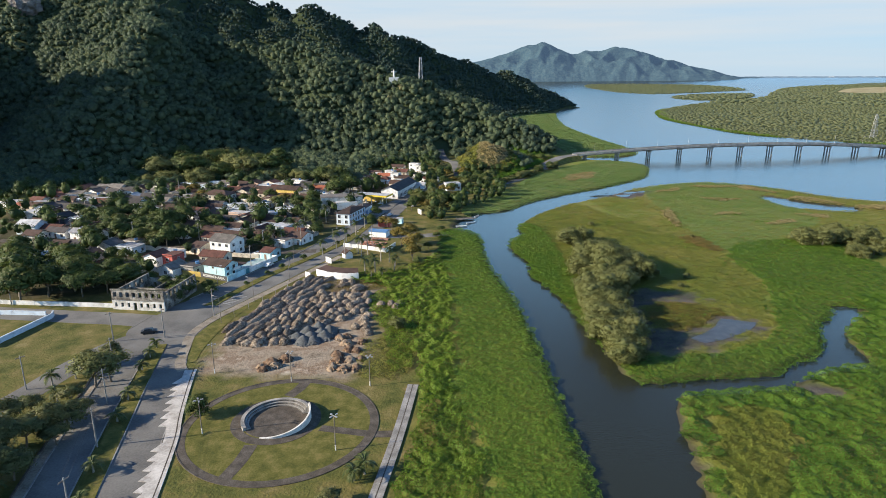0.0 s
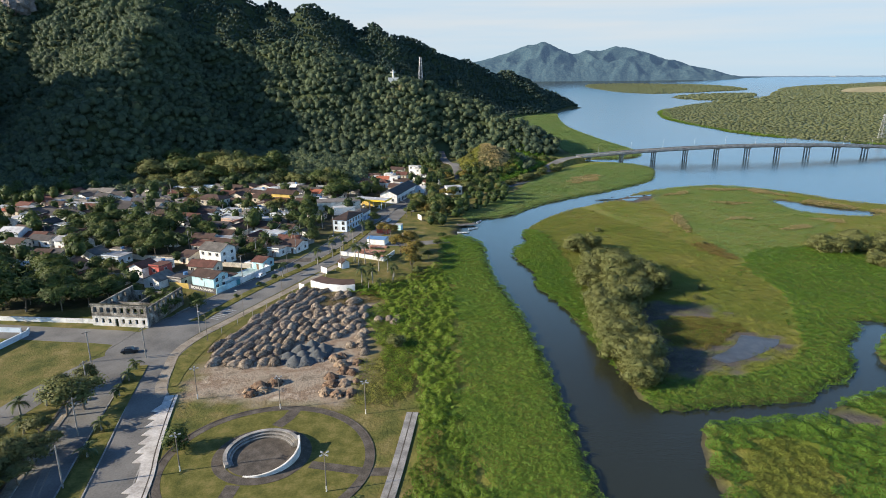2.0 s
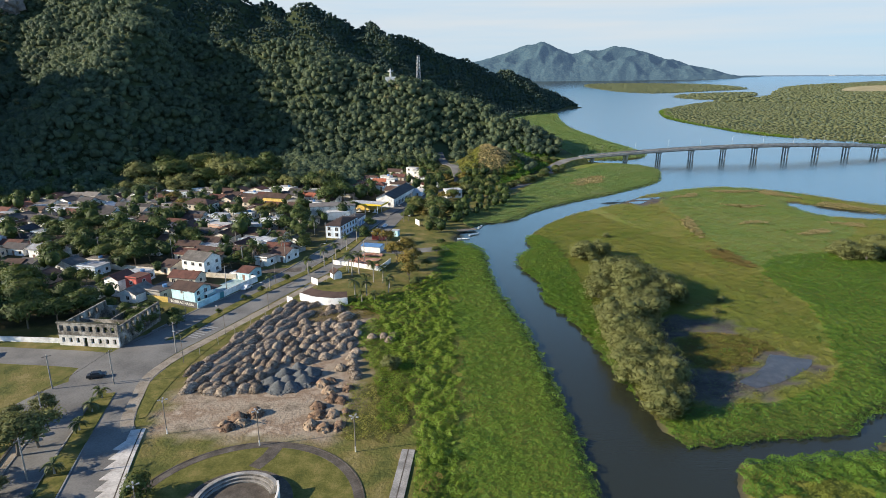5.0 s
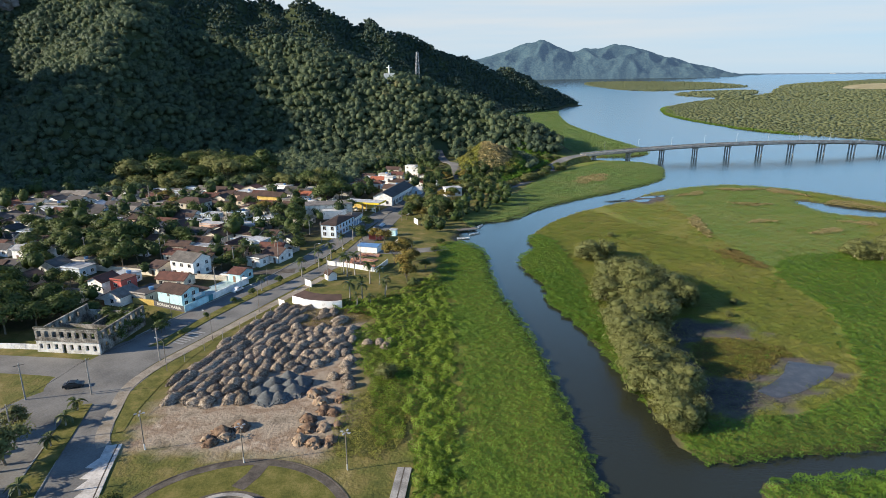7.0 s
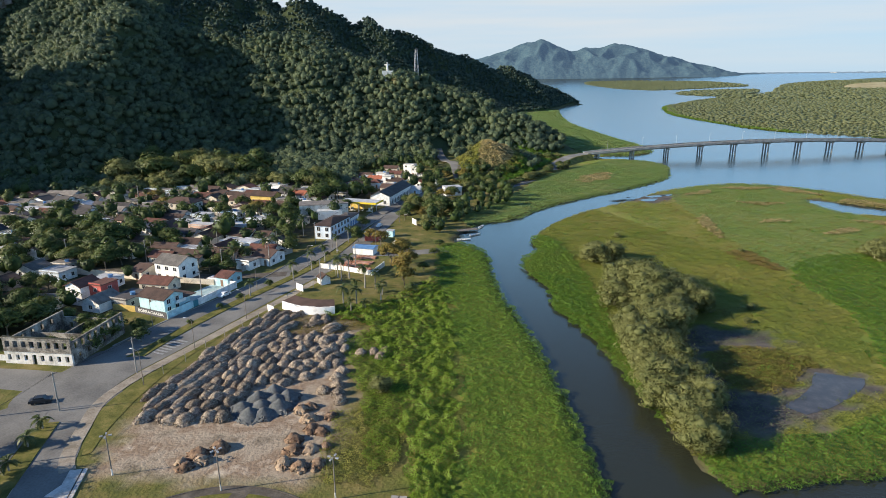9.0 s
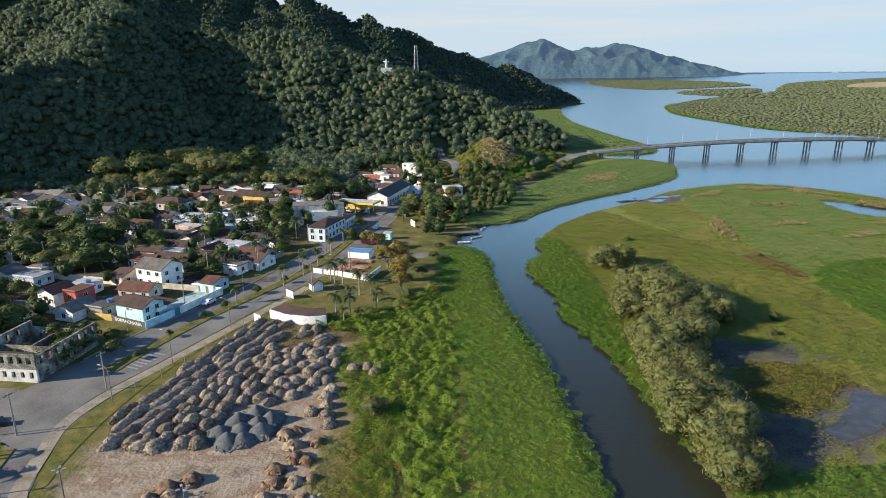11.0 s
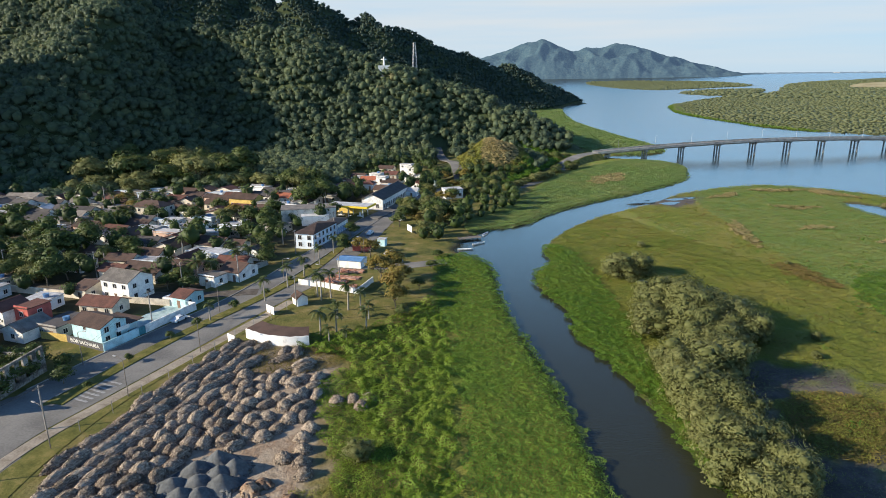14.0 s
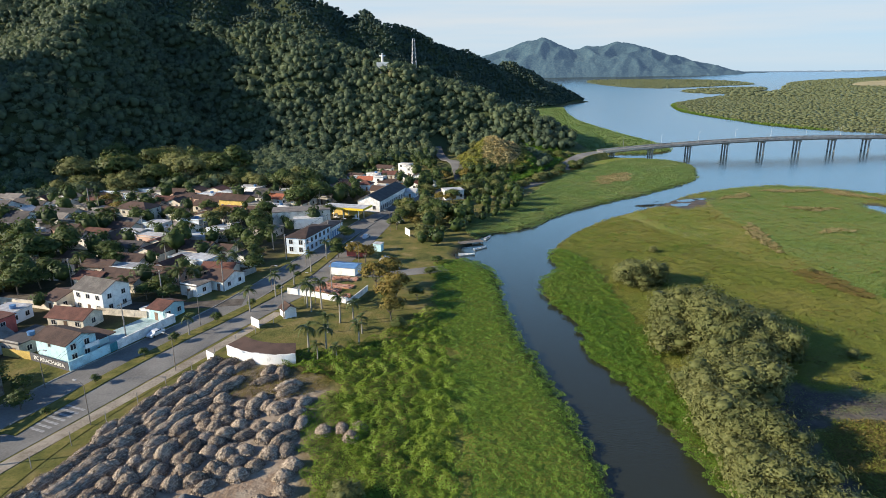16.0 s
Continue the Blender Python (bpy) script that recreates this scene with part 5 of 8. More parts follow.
M_PALMLEAF = mat("palm leaves", [(0.03, 0.055, 0.012), (0.07, 0.10, 0.025), (0.13, 0.14, 0.045)], 1.0, 0.5, island=0.2, spec=0.4, thin=0.3)
M_PALEBARK = mat("pale bark", [(0.22, 0.2, 0.17), (0.36, 0.33, 0.28)], 3.0, 0.9, bump=0.01)
TREES = {}
M_DUSTY = mat("dusty green leaves", [(0.055, 0.066, 0.022), (0.095, 0.112, 0.038), (0.14, 0.148, 0.052), (0.19, 0.172, 0.068)], 0.5, 0.6, attr="tone", island=0.25, contrast=(0.1, 0.95), spec=0.3, objrand=0.3, thin=0.3)
for key, m, bark, specs in (("green", M_TREE, M_BARK, dict(lobes=15, leaves=80, leaf=0.074, spread=1.2, low=0.16)), ("wide", M_TREE, M_BARK, dict(lobes=22, leaves=90, leaf=0.062, flat=0.75, spread=1.6, low=0.12)),
                            ("bright", M_OLIVETREE, M_BARK, dict(lobes=18, leaves=110, leaf=0.054, spread=1.2, hollow=0.55, low=0.12)), ("near", M_DUSTY, M_BARK, dict(lobes=18, leaves=120, leaf=0.05, spread=1.25, hollow=0.55, low=0.12)), ("olive", M_OLIVETREE, M_PALEBARK, dict(lobes=26, leaves=150, leaf=0.045, spread=1.3, hollow=0.72, low=0.5)), ("round", M_TREE, M_BARK, dict(lobes=20, leaves=110, leaf=0.06, spread=1.2, low=0.5)), ("yellow", M_YELLOWTREE, M_BARK, dict(lobes=12, leaves=70, leaf=0.07, spread=1.2, hollow=0.5))):
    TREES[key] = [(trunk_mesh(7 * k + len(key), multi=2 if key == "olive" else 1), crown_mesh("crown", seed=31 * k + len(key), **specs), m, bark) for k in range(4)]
TREE_COUNT = [0]
FAR_TREES = {}     # distant trees, joined by kind at the end


def mesh_arrays(me):
    n, p = len(me.vertices), len(me.polygons)
    co, total, start = np.empty(n * 3, np.float32), np.empty(p, np.int32), np.empty(p, np.int32)
    loops = np.empty(len(me.loops), np.int32)
    me.vertices.foreach_get("co", co)
    me.polygons.foreach_get("loop_total", total)
    me.polygons.foreach_get("loop_start", start)
    me.loops.foreach_get("vertex_index", loops)
    tone, nor = np.full(n, 0.4, np.float32), np.empty(n * 3, np.float32)
    if "tone" in me.attributes:
        me.attributes["tone"].data.foreach_get("value", tone)
    if "custom_normal" in me.attributes:
        me.attributes["custom_normal"].data.foreach_get("vector", nor)
    else:
        me.vertices.foreach_get("normal", nor)
    faces = [loops[start[total == k][:, None] + np.arange(k)] for k in (3, 4)]
    return co.reshape(-1, 3), faces, tone, nor.reshape(-1, 3)


def plant_far_trees():
    """One crown mesh and one trunk mesh for each kind of distant tree."""
    for (key, label), rows in FAR_TREES.items():
        many = label.replace(" tree ", " trees ").replace(" bush ", " bushes ")
        for which, name in ((1, "far_crowns"), (0, "far_trunks")):
            V, T, N, F3, F4, base = [], [], [], [], [], 0
            for k, m in rows:
                co, faces, tone, nor = mesh_arrays(TREES[key][k][which])
                a = np.array(m)
                nr = nor @ np.linalg.inv(a[:3, :3])
                V.append(co @ a[:3, :3].T + a[:3, 3]), T.append(tone), N.append(nr / np.maximum(np.linalg.norm(nr, axis=1), 1e-6)[:, None])
                F3.append(faces[0] + base), F4.append(faces[1] + base)
                base += len(co)
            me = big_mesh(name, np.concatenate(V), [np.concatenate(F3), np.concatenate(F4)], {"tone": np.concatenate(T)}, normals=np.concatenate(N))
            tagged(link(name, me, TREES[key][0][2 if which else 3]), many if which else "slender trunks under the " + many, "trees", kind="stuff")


def tree(x, y, h, key="green", label="leafy green tree", group="", z=0.0, wide=1.0, name="tree"):
    i = TREE_COUNT[0]
    TREE_COUNT[0] += 1
    tm, cm, m, bark = TREES[key][i % 4]
    if y > 330 and name == "tree":
        FAR_TREES.setdefault((key, label), []).append((i % 4, Matrix.LocRotScale((x, y, z), Euler((0, 0, i * 2.4)), (h * wide, h * wide, h))))
        return None
    t = thing(name, label, "tree", Matrix.LocRotScale((x, y, z), Euler((0, 0, i * 2.4)), (h * wide, h * wide, h)), group)
    link("trunk", tm, bark, t)
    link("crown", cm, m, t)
    return t


# frond of a palm, arching out along x
def frond_mesh(seed):
    r = random.Random(seed)
    bm = bmesh.new()
    L, n = 2.5, 9
    rib = []
    for i in range(n + 1):
        u = i / n
        rib.append(Vector((L * u * (1 - 0.12 * u), 0, 0.75 * math.sin(u * 2.0) - 1.25 * u * u)))
    for i in range(n):
        tube(bm, rib[i], rib[i + 1], 0.035 * (1 - i / n) + 0.008, None, 4, False)
        for s in (-1, 1):
            for k in (0.25, 0.75):
                p = rib[i].lerp(rib[i + 1], k)
                w = 0.75 * math.sin(math.pi * (0.12 + 0.8 * (i + k) / n))
                q = p + Vector((0.30, s * w, -0.22 * w - 0.1 * r.random()))
                d = Vector((0.10, 0, 0))
                vs = [bm.verts.new(c) for c in (p - d, p + d, q + d * 0.3)]
                bm.faces.new(vs)
    me = bpy.data.meshes.new("frond")
    bm.to_mesh(me)
    bm.free()
    return me


FROND = [frond_mesh(1), frond_mesh(2)]


def palm_trunk_mesh():
    bm = bmesh.new()
    rings = 10
    for i in range(rings):
        z0, z1 = i / rings, (i + 1) / rings
        tube(bm, (0.012 * math.sin(z0 * 3), 0, z0 - 0.02 * (i == 0)), (0.012 * math.sin(z1 * 3), 0, z1), 0.034 - 0.014 * z0, 0.032 - 0.014 * z1, 8, i in (0, rings - 1))
    me = bpy.data.meshes.new("trunk")
    bm.to_mesh(me)
    bm.free()
    return me


PALM_TRUNK = palm_trunk_mesh()


def palm(x, y, h, size=1.0, label="slender palm with a crown of arching fronds", group="palms on the lawn", z=0.0):
    t = thing("palm_tree", label, "palm", pose(x, y, z, 0, 0, (x * 37 + y * 53) % 360), group)
    tr = link("trunk", PALM_TRUNK, M_PALEBARK, t)
    tr.scale = (6.5 * size, 6.5 * size, h)
    n = 13
    for i in range(n):
        f = link("frond", FROND[i % 2], M_PALMLEAF, t)
        up = 18 - 52 * (i % 3) / 2
        f.matrix_local = Matrix.Translation((0, 0, h - 0.05)) @ pose(0, 0, 0, 0, -up + 4, i * 360 / n * 2.0 + 9 * (i % 2)) @ Matrix.Scale(size * (0.9 + 0.2 * ((i * 7) % 5) / 5), 4)
    return t


# palms on the riverside lawn and along the median
for x, y, h, s in ((-40, 206, 6.2, 1.25), (-36.5, 207.5, 5.2, 1.0), (-37, 202, 4.0, 0.8), (-33, 202.5, 3.4, 0.8), (-30, 211, 5.0, 1.0), (-37, 223, 7.0, 1.15), (-33.5, 222, 5.8, 1.0), (-46, 230, 7.4, 1.1), (-43.8, 232, 7.8, 1.1),
                   (-47.8, 233, 6.8, 1.1), (-30.5, 217, 4.2, 0.9), (-38.5, 217, 4.4, 0.9)):
    palm(x, y, h, s)
for x, y, h, s in ((-70.4, 214, 4.8, 0.9), (-61.5, 229, 6.2, 1.0), (-58.5, 240, 6.6, 1.0), (-56.5, 250, 6.0, 1.0), (-54.8, 262, 6.4, 1.0), (-53.5, 276, 6.2, 1.0)):
    palm(x, y, h, s, "young palm growing in the grassy median", "palms in the median")
for x, y, h, s in ((-83.5, 140, 2.2, 0.9), (-82, 134, 2.4, 1.0), (-80.2, 127, 2.0, 0.9), (-75.8, 113, 2.2, 1.0), (-73, 104, 2.0, 1.1), (-67.5, 87, 2.2, 1.0), (-63.5, 77, 2.4, 1.0)):
    palm(x, y, h, s, "low bushy palm in the planted median", "palms in the median")
for x, y, h, s in ((-91, 111, 3.0, 1.1), (-97, 118, 3.2, 1.1), (-94, 122, 3.0, 1.0), (-80, 79, 3.4, 1.1), (-96, 106, 3.0, 1.0), (-18, 90, 2.6, 1.2), (-19.5, 88, 2.2, 1.0)):
    palm(x, y, h, s, "bushy palm growing on the grass of the square", "palms in the square")
for x, y, h, s in ((-177, 345, 13, 1.3), (-87, 244, 6.5, 1.3), (-84, 247, 5.5, 1.2), (-90, 247, 5.2, 1.2), (-78, 262, 6.0, 1.2), (-81, 272, 6.5, 1.2), (-100, 240, 5, 1.1), (-150, 320, 7, 1.2), (-146, 312, 6, 1.2), (-206, 300, 8, 1.2)):
    palm(x, y, h, s, "garden palm rising between the houses", "garden palms")
# islet trees: grey-olive, pale-stemmed
isle_rs = random.Random(5)
for x, y, n, sx, sy, h in ((42, 258, 5, 5, 7, 6.5), (48, 213, 20, 12, 14, 9.4), (42, 190, 8, 6, 9, 8.0), (39, 172, 7, 4.5, 8, 7.5), (40, 155, 8, 4.5, 8, 7.0), (41, 143, 6, 3.5, 5, 6.0), (143, 262, 10, 9, 8, 6.5), (160, 266, 12, 11, 9, 6.5), (172, 258, 8, 9, 9, 6.0), (150, 245, 6, 9, 8, 5.0)):
    for k in range(n):
        a, rr = isle_rs.random() * 6.28, math.sqrt(isle_rs.random())
        tree(x + sx * rr * math.cos(a), y + sy * rr * math.sin(a), h * isle_rs.uniform(0.85, 1.3), "olive", "olive-grey bushy tree with pale stems on the marsh", "marsh trees", -0.2, isle_rs.uniform(0.9, 1.25))
for x, y, h in ((54, 288, 2.4), (95, 268, 1.8), (75, 209, 2.2), (65, 213, 2.6), (62, 226, 3.0), (70, 199, 2.0), (58, 236, 2.6)):
    tree(x, y, h, "olive", "small grey-olive bush in the marsh grass", "marsh bushes", -0.1, 1.2, "bush")
# square and field edge
SQUARE = ((-86.5, 118, 9.0, "bright", 1.25), (-84.5, 121, 8.0, "bright", 1.2), (-93, 106, 4.5, "near", 1.3), (-84, 98.5, 7.0, "near", 1.25), (-81.5, 101, 6.5, "near", 1.25), (-80, 95, 5.0, "near", 1.2), (-85.5, 94, 7.0, "near", 1.25), (-88, 92, 8.0, "near", 1.2), (-80.5, 84, 6.5, "near", 1.2), (-84, 82, 9.0, "near", 1.2),
          (-94, 100, 7.0, "near", 1.2), (-91, 88, 10, "near", 1.2), (-91, 132, 5.5, "near", 1.0), (-95, 128, 5.0, "near", 1.0), (-87, 110, 5.0, "near", 1.15), (-57, 107.5, 5.2, "round", 1.05), (-82, 107, 3.6, "near", 1.2), (-22, 81, 3.2, "near", 1.4), (-18, 74, 4.0, "near", 1.3), (-92, 82, 9, "near", 1.1), (-87, 74, 10, "near", 1.1),
          (-82, 67, 9, "near", 1.1), (-75, 60, 9, "near", 1.2), (-98, 88, 8, "near", 1.1), (-90, 66, 11, "near", 1.1), (-96, 78, 10, "near", 1.1), (-77, 72, 6, "near", 1.1))
for x, y, h, key, w in SQUARE:
    tree(x, y, h, key, {"bright": "yellow-green tree on the grass beside the road", "near": "spreading dusty-green tree on the grass", "round": "dense round dark-green tree on the lawn"}[key], "trees in the square", 0, w)
# median bushes past the junction
for x, y, h in ((-79.5, 178, 1.8), (-78, 190, 2.0), (-74.7, 202, 2.2), (-72, 210, 2.4), (-67.3, 222, 2.6), (-62, 232, 2.4), (-59, 244, 2.2), (-57, 256, 2.2)):
    tree(x, y, h, "green", "clipped round bush in the grassy median", "median bushes", 0.15, 1.1, "bush")
# riverside trees
for x, y, h, key, w in ((-32, 246, 8.5, "yellow", 1.1), (-29, 252, 8.5, "yellow", 1.0), (-26, 231, 8.5, "yellow", 0.95), (-24.5, 224, 7.5, "yellow", 0.9), (-25.5, 240, 8.0, "yellow", 1.0), (-27, 236, 5.5, "green", 0.9), (-40, 272, 6.5, "yellow", 1.2), (-44, 277, 6, "yellow", 1.1), (-24, 300, 7, "olive", 1.0), (-22, 322, 9, "olive", 1.0), (-19, 327, 9, "green", 1.1),
                        (-25, 332, 8, "green", 1.1), (-29, 318, 5, "yellow", 1.0), (-14, 330, 6, "olive", 1.2), (-21.5, 158, 3.6, "olive", 1.3), (-18, 260, 3, "green", 1.4), (-22, 218, 4, "green", 1.0), (-20, 240, 3.5, "green", 1.2), (-17, 272, 3, "green", 1.5), (-36, 330, 6, "green", 1.2), (-33, 345, 6, "green", 1.3), (-40, 352, 5, "green", 1.2)):
    tree(x, y, h, key, {"yellow": "half-bare tree with yellow-brown leaves by the lawn", "green": "green tree on the river bank", "olive": "thin olive-green tree on the river bank"}[key], "riverside trees", 0, w)
# shore growth towards the bridge
shore_rs = random.Random(8)
for k in range(46):
    u = k / 45
    p = (-10 + 66 * u, 372 + 146 * u + 14 * math.sin(u * 3.1))
    tree(p[0] + shore_rs.uniform(-9, 3), p[1] + shore_rs.uniform(-10, 14), shore_rs.uniform(4, 7.5), shore_rs.choice(("green", "olive", "green")), "bushy tree on the shore below the road", "shore trees", 0, 1.2)
for k in range(26):
    u = k / 25
    tree(8 + 54 * u + shore_rs.uniform(-2.5, 2.5), 394 + 96 * u + shore_rs.uniform(-3, 3), shore_rs.uniform(3, 5.5), shore_rs.choice(("green", "olive", "olive")), "bushy tree on the shore below the road", "shore trees", 0, 1.25)
# greenery between the road and the shore
for k in range(44):
    x, y = shore_rs.uniform(-40, 8), shore_rs.uniform(332, 436)
    if x > -22 + 0.42 * (y - 332) * 0.7 or (x + 34) ** 2 + (y - 362) ** 2 < 60 or abs(y - 385 - 0.8 * (x + 12)) < 7 or x < -40 + 0.02 * (y - 330) or (x + 17.5) ** 2 + (y - 379) ** 2 < 64:
        continue
    tree(x, y, shore_rs.uniform(4, 8), shore_rs.choice(("green", "olive", "green", "yellow")), "bushy green tree between the road and the shore", "shore trees", 0, 1.15)
for x, y, h in ((-8, 456, 4), (-10, 466, 5), (-6, 448, 3.5), (4, 500, 6), (-9, 486, 6), (22, 484, 5), (25, 462, 4), (16, 500, 6)):
    tree(x, y, h, "olive", "dusty olive bush at the foot of the cleared knoll", "knoll trees", hz(x, y) - 0.3, 1.1)

# ---- houses ----
WALLS = {k: mat(k + " wall", [tuple(v * 0.72 for v in c), c, tuple(min(0.85, v * 1.1) for v in c)], 0.6, 0.85, bump=0.01, objrand=0.2) for k, c in dict(
    cream=(0.60, 0.54, 0.44), white=(0.80, 0.78, 0.74), yellow=(0.62, 0.44, 0.12), bluewhite=(0.55, 0.62, 0.68), pink=(0.55, 0.38, 0.30), redwall=(0.45, 0.10, 0.08), turquoise=(0.46, 0.68, 0.72), concrete=(0.34, 0.32, 0.29)).items()}
ROOFS = {k: mat(k + " roof", [tuple(v * 0.6 for v in c), c, tuple(v * 1.35 for v in c)], 0.5, r, bump=0.05, bump_scale=3.5, metal=0.0, objrand=0.3, fine=7) for k, c, r in (
    ("brown", (0.062, 0.036, 0.027), 0.9), ("redbrown", (0.105, 0.042, 0.03), 0.9), ("red", (0.27, 0.085, 0.045), 0.85), ("slate", (0.055, 0.049, 0.048), 0.85), ("grey", (0.15, 0.135, 0.12), 0.85), ("metal", (0.42, 0.42, 0.42), 0.6), ("concrete", (0.36, 0.34, 0.31), 0.9), ("white", (0.7, 0.7, 0.68), 0.7))}
M_GLASS = mat("dark window glass", [(0.012, 0.014, 0.016), (0.03, 0.034, 0.04)], 1.0, 0.12, spec=0.6)
M_FRAME = mat("painted frame", [(0.45, 0.43, 0.40), (0.65, 0.63, 0.6)], 1.0, 0.7)
M_DOOR = mat("painted door", [(0.10, 0.06, 0.04), (0.20, 0.12, 0.08)], 1.0, 0.6, objrand=0.6)


def window_on(parent, x, y, z, w, h, face):
    """A window on the front (face 0, towards -y) or the side (face 1, towards +x) of a wall."""
    at = pose(x, y, z, 0, 0, 90 * face)
    fr = part("window", boxes((-w / 2 - 0.09, -0.08, -0.1, w / 2 + 0.09, 0.05, 0.0), (-w / 2 - 0.09, -0.08, h, w / 2 + 0.09, 0.05, h + 0.09), (-w / 2 - 0.09, -0.08, 0, -w / 2, 0.05, h), (w / 2, -0.08, 0, w / 2 + 0.09, 0.05, h), (-0.03, -0.06, 0, 0.03, 0.03, h)), M_FRAME, parent)
    fr.matrix_local = at
    part("pane", boxes((-w / 2, -0.03, 0, w / 2, 0.03, h)), M_GLASS, fr)
    return fr


def roof_gable(w, d, h, rise, over=0.5, t=0.16):
    bm = bmesh.new()
    for s in (-1, 1):
        y0 = s * (d / 2 + over)
        a = [(-w / 2 - over, y0, h - rise * over / (d / 2)), (w / 2 + over, y0, h - rise * over / (d / 2)), (w / 2 + over, 0, h + rise), (-w / 2 - over, 0, h + rise)]
        lo = [bm.verts.new(p) for p in a]
        hi = [bm.verts.new((p[0], p[1], p[2] + t)) for p in a]
        for f in ([3, 2, 1, 0], [7, 6, 5, 4][::-1], [0, 1, 5, 4], [1, 2, 6, 5], [2, 3, 7, 6], [3, 0, 4, 7]):
            vv = [(lo + hi)[i] for i in f]
            bm.faces.new(vv if s < 0 else vv[::-1])
    tube(bm, (-w / 2 - over, 0, h + rise + t), (w / 2 + over, 0, h + rise + t), 0.12, None, 6)
    return bm


def roof_hip(w, d, h, rise, over=0.5, t=0.16):
    bm = bmesh.new()
    W, D = w / 2 + over, d / 2 + over
    k = max(0.15, W - D)
    e = h - rise * over / (d / 2)
    for z, flip in ((0, 1), (t, 0)):
        vs = [bm.verts.new(p) for p in ((-W, -D, e + z), (W, -D, e + z), (W, D, e + z), (-W, D, e + z), (-k, 0, h + rise + z), (k, 0, h + rise + z))]
        for f in ((0, 1, 5, 4), (2, 3, 4, 5), (1, 2, 5), (3, 0, 4)):
            vv = [vs[i] for i in f]
            bm.faces.new(vv[::-1] if flip else vv)
        if z == 0:
            lo = vs
        else:
            for i in range(4):
                bm.faces.new((lo[i], lo[(i + 1) % 4], vs[(i + 1) % 4], vs[i]))
    return bm


def body(w, d, h, rise, gable):
    bm = bmesh.new()
    box(bm, -w / 2, -d / 2, -0.3, w / 2, d / 2, h)
    if gable:
        for s in (-1, 1):
            x0, x1 = s * w / 2, s * (w / 2 - 0.2)
            a = [bm.verts.new((x, y, z)) for x in (x0, x1) for y, z in ((-d / 2, h), (d / 2, h), (0, h + rise))]
            bm.faces.new(a[:3]), bm.faces.new(a[3:][::-1])
            bm.faces.new((a[0], a[2], a[5], a[3])), bm.faces.new((a[1], a[4], a[5], a[2]))
    return bm


HOUSES = [0]


def house(x, y, w, d, h, rot, kind, roof, wall, label):
    i = HOUSES[0]
    HOUSES[0] += 1
    r = random.Random(i + 40)
    w, d = w * 0.92, min(d * 0.76, 9.0)
    hs = thing("house", label, "house", pose(x, y, 0, 0, 0, rot + r.uniform(-3, 3)), "houses of the town")
    if kind == "gable" and r.random() < 0.3 and w < 13:      # some turn their gable to the street
        hs.matrix_world = hs.matrix_world @ pose(0, 0, 0, 0, 0, -90)
        w, d = d, w
        turned = True
    else:
        turned = False
    rise = 0.0 if kind == "flat" else min(1.9, 0.30 * min(w, d) * 0.75)
    part("wall", body(w, d, h, rise, kind == "gable"), WALLS[wall], hs)
    if kind == "gable":
        part("roof", roof_gable(w, d, h + 0.02, rise), ROOFS[roof], hs)
    elif kind == "hip":
        part("roof", roof_hip(w, d, h + 0.02, rise), ROOFS[roof], hs)
    else:
        part("roof", boxes((-w / 2 - 0.25, -d / 2 - 0.25, h, w / 2 + 0.25, d / 2 + 0.25, h + 0.2)), ROOFS[roof], hs)
        part("parapet", boxes((-w / 2, -d / 2, h + 0.2, w / 2, -d / 2 + 0.15, h + 0.55)), WALLS[wall], hs)
    # openings face the camera's side and the street's side
    front, side = (0, 1) if not turned else (1, 0)
    sx = -1 if turned else 1
    for storey in range(2 if h > 5 else 1):
        z = 0.95 + storey * 2.8
        n = max(1, int(w / 3.0))
        for k in range(n):
            px = (k + 0.5) / n * w - w / 2
            if storey == 0 and k == n // 2:
                dr = part("door", boxes((-0.5, -0.05, 0, 0.5, 0.05, 2.1)), M_DOOR, hs)
                dr.matrix_local = pose(px, -d / 2, 0.0)
            else:
                window_on(hs, px, -d / 2, z, 1.2, 1.15, 0)
        n = max(1, int(d / 3.4))
        for k in range(n):
            py = (k + 0.5) / n * d - d / 2
            window_on(hs, w / 2, py, z, 1.1, 1.15, 1)
        if turned:
            for k in range(n):
                py = (k + 0.5) / n * d - d / 2
                f = window_on(hs, -w / 2, py, z, 1.1, 1.15, 1)
                f.matrix_local = pose(-w / 2, py, z, 0, 0, -90)
    # a water tank on some roofs
    if r.random() < 0.25 and kind == "flat":
        part("water_tank", tube(bmesh.new(), (w * 0.2, 0, h + 0.2), (w * 0.2, 0, h + 1.1), 0.7, 0.8, 12), M_TANK, hs, "blue plastic water tank")
    return hs


M_TANK = mat("blue plastic", [(0.08, 0.18, 0.35), (0.12, 0.25, 0.45)], 1.0, 0.5)
house(-146.0, 329.3, 16.9, 13.0, 5.8, -12, "hip", "brown", "cream", "two-storey cream house with a wide dark-brown hipped roof")
house(-113.8, 354.8, 14.8, 10.0, 4.3, -14, "gable", "brown", "yellow", "yellow-fronted building with a brown tiled roof")
house(-118.7, 385.3, 13.8, 10.0, 4.3, -14, "flat", "metal", "white", "pale hall with a low light-grey metal roof")
house(-98.0, 364.6, 8.5, 9.0, 3.0, -14, "gable", "red", "white", "white house with an orange-red tiled roof")
house(-87.9, 338.3, 6.6, 8.0, 3.0, -14, "gable", "metal", "bluewhite", "small pale-blue house with a grey sheet roof")
house(-70.1, 416.9, 7.3, 9.0, 3.0, -12, "gable", "metal", "bluewhite", "pale-blue house with a light roof below the woods")
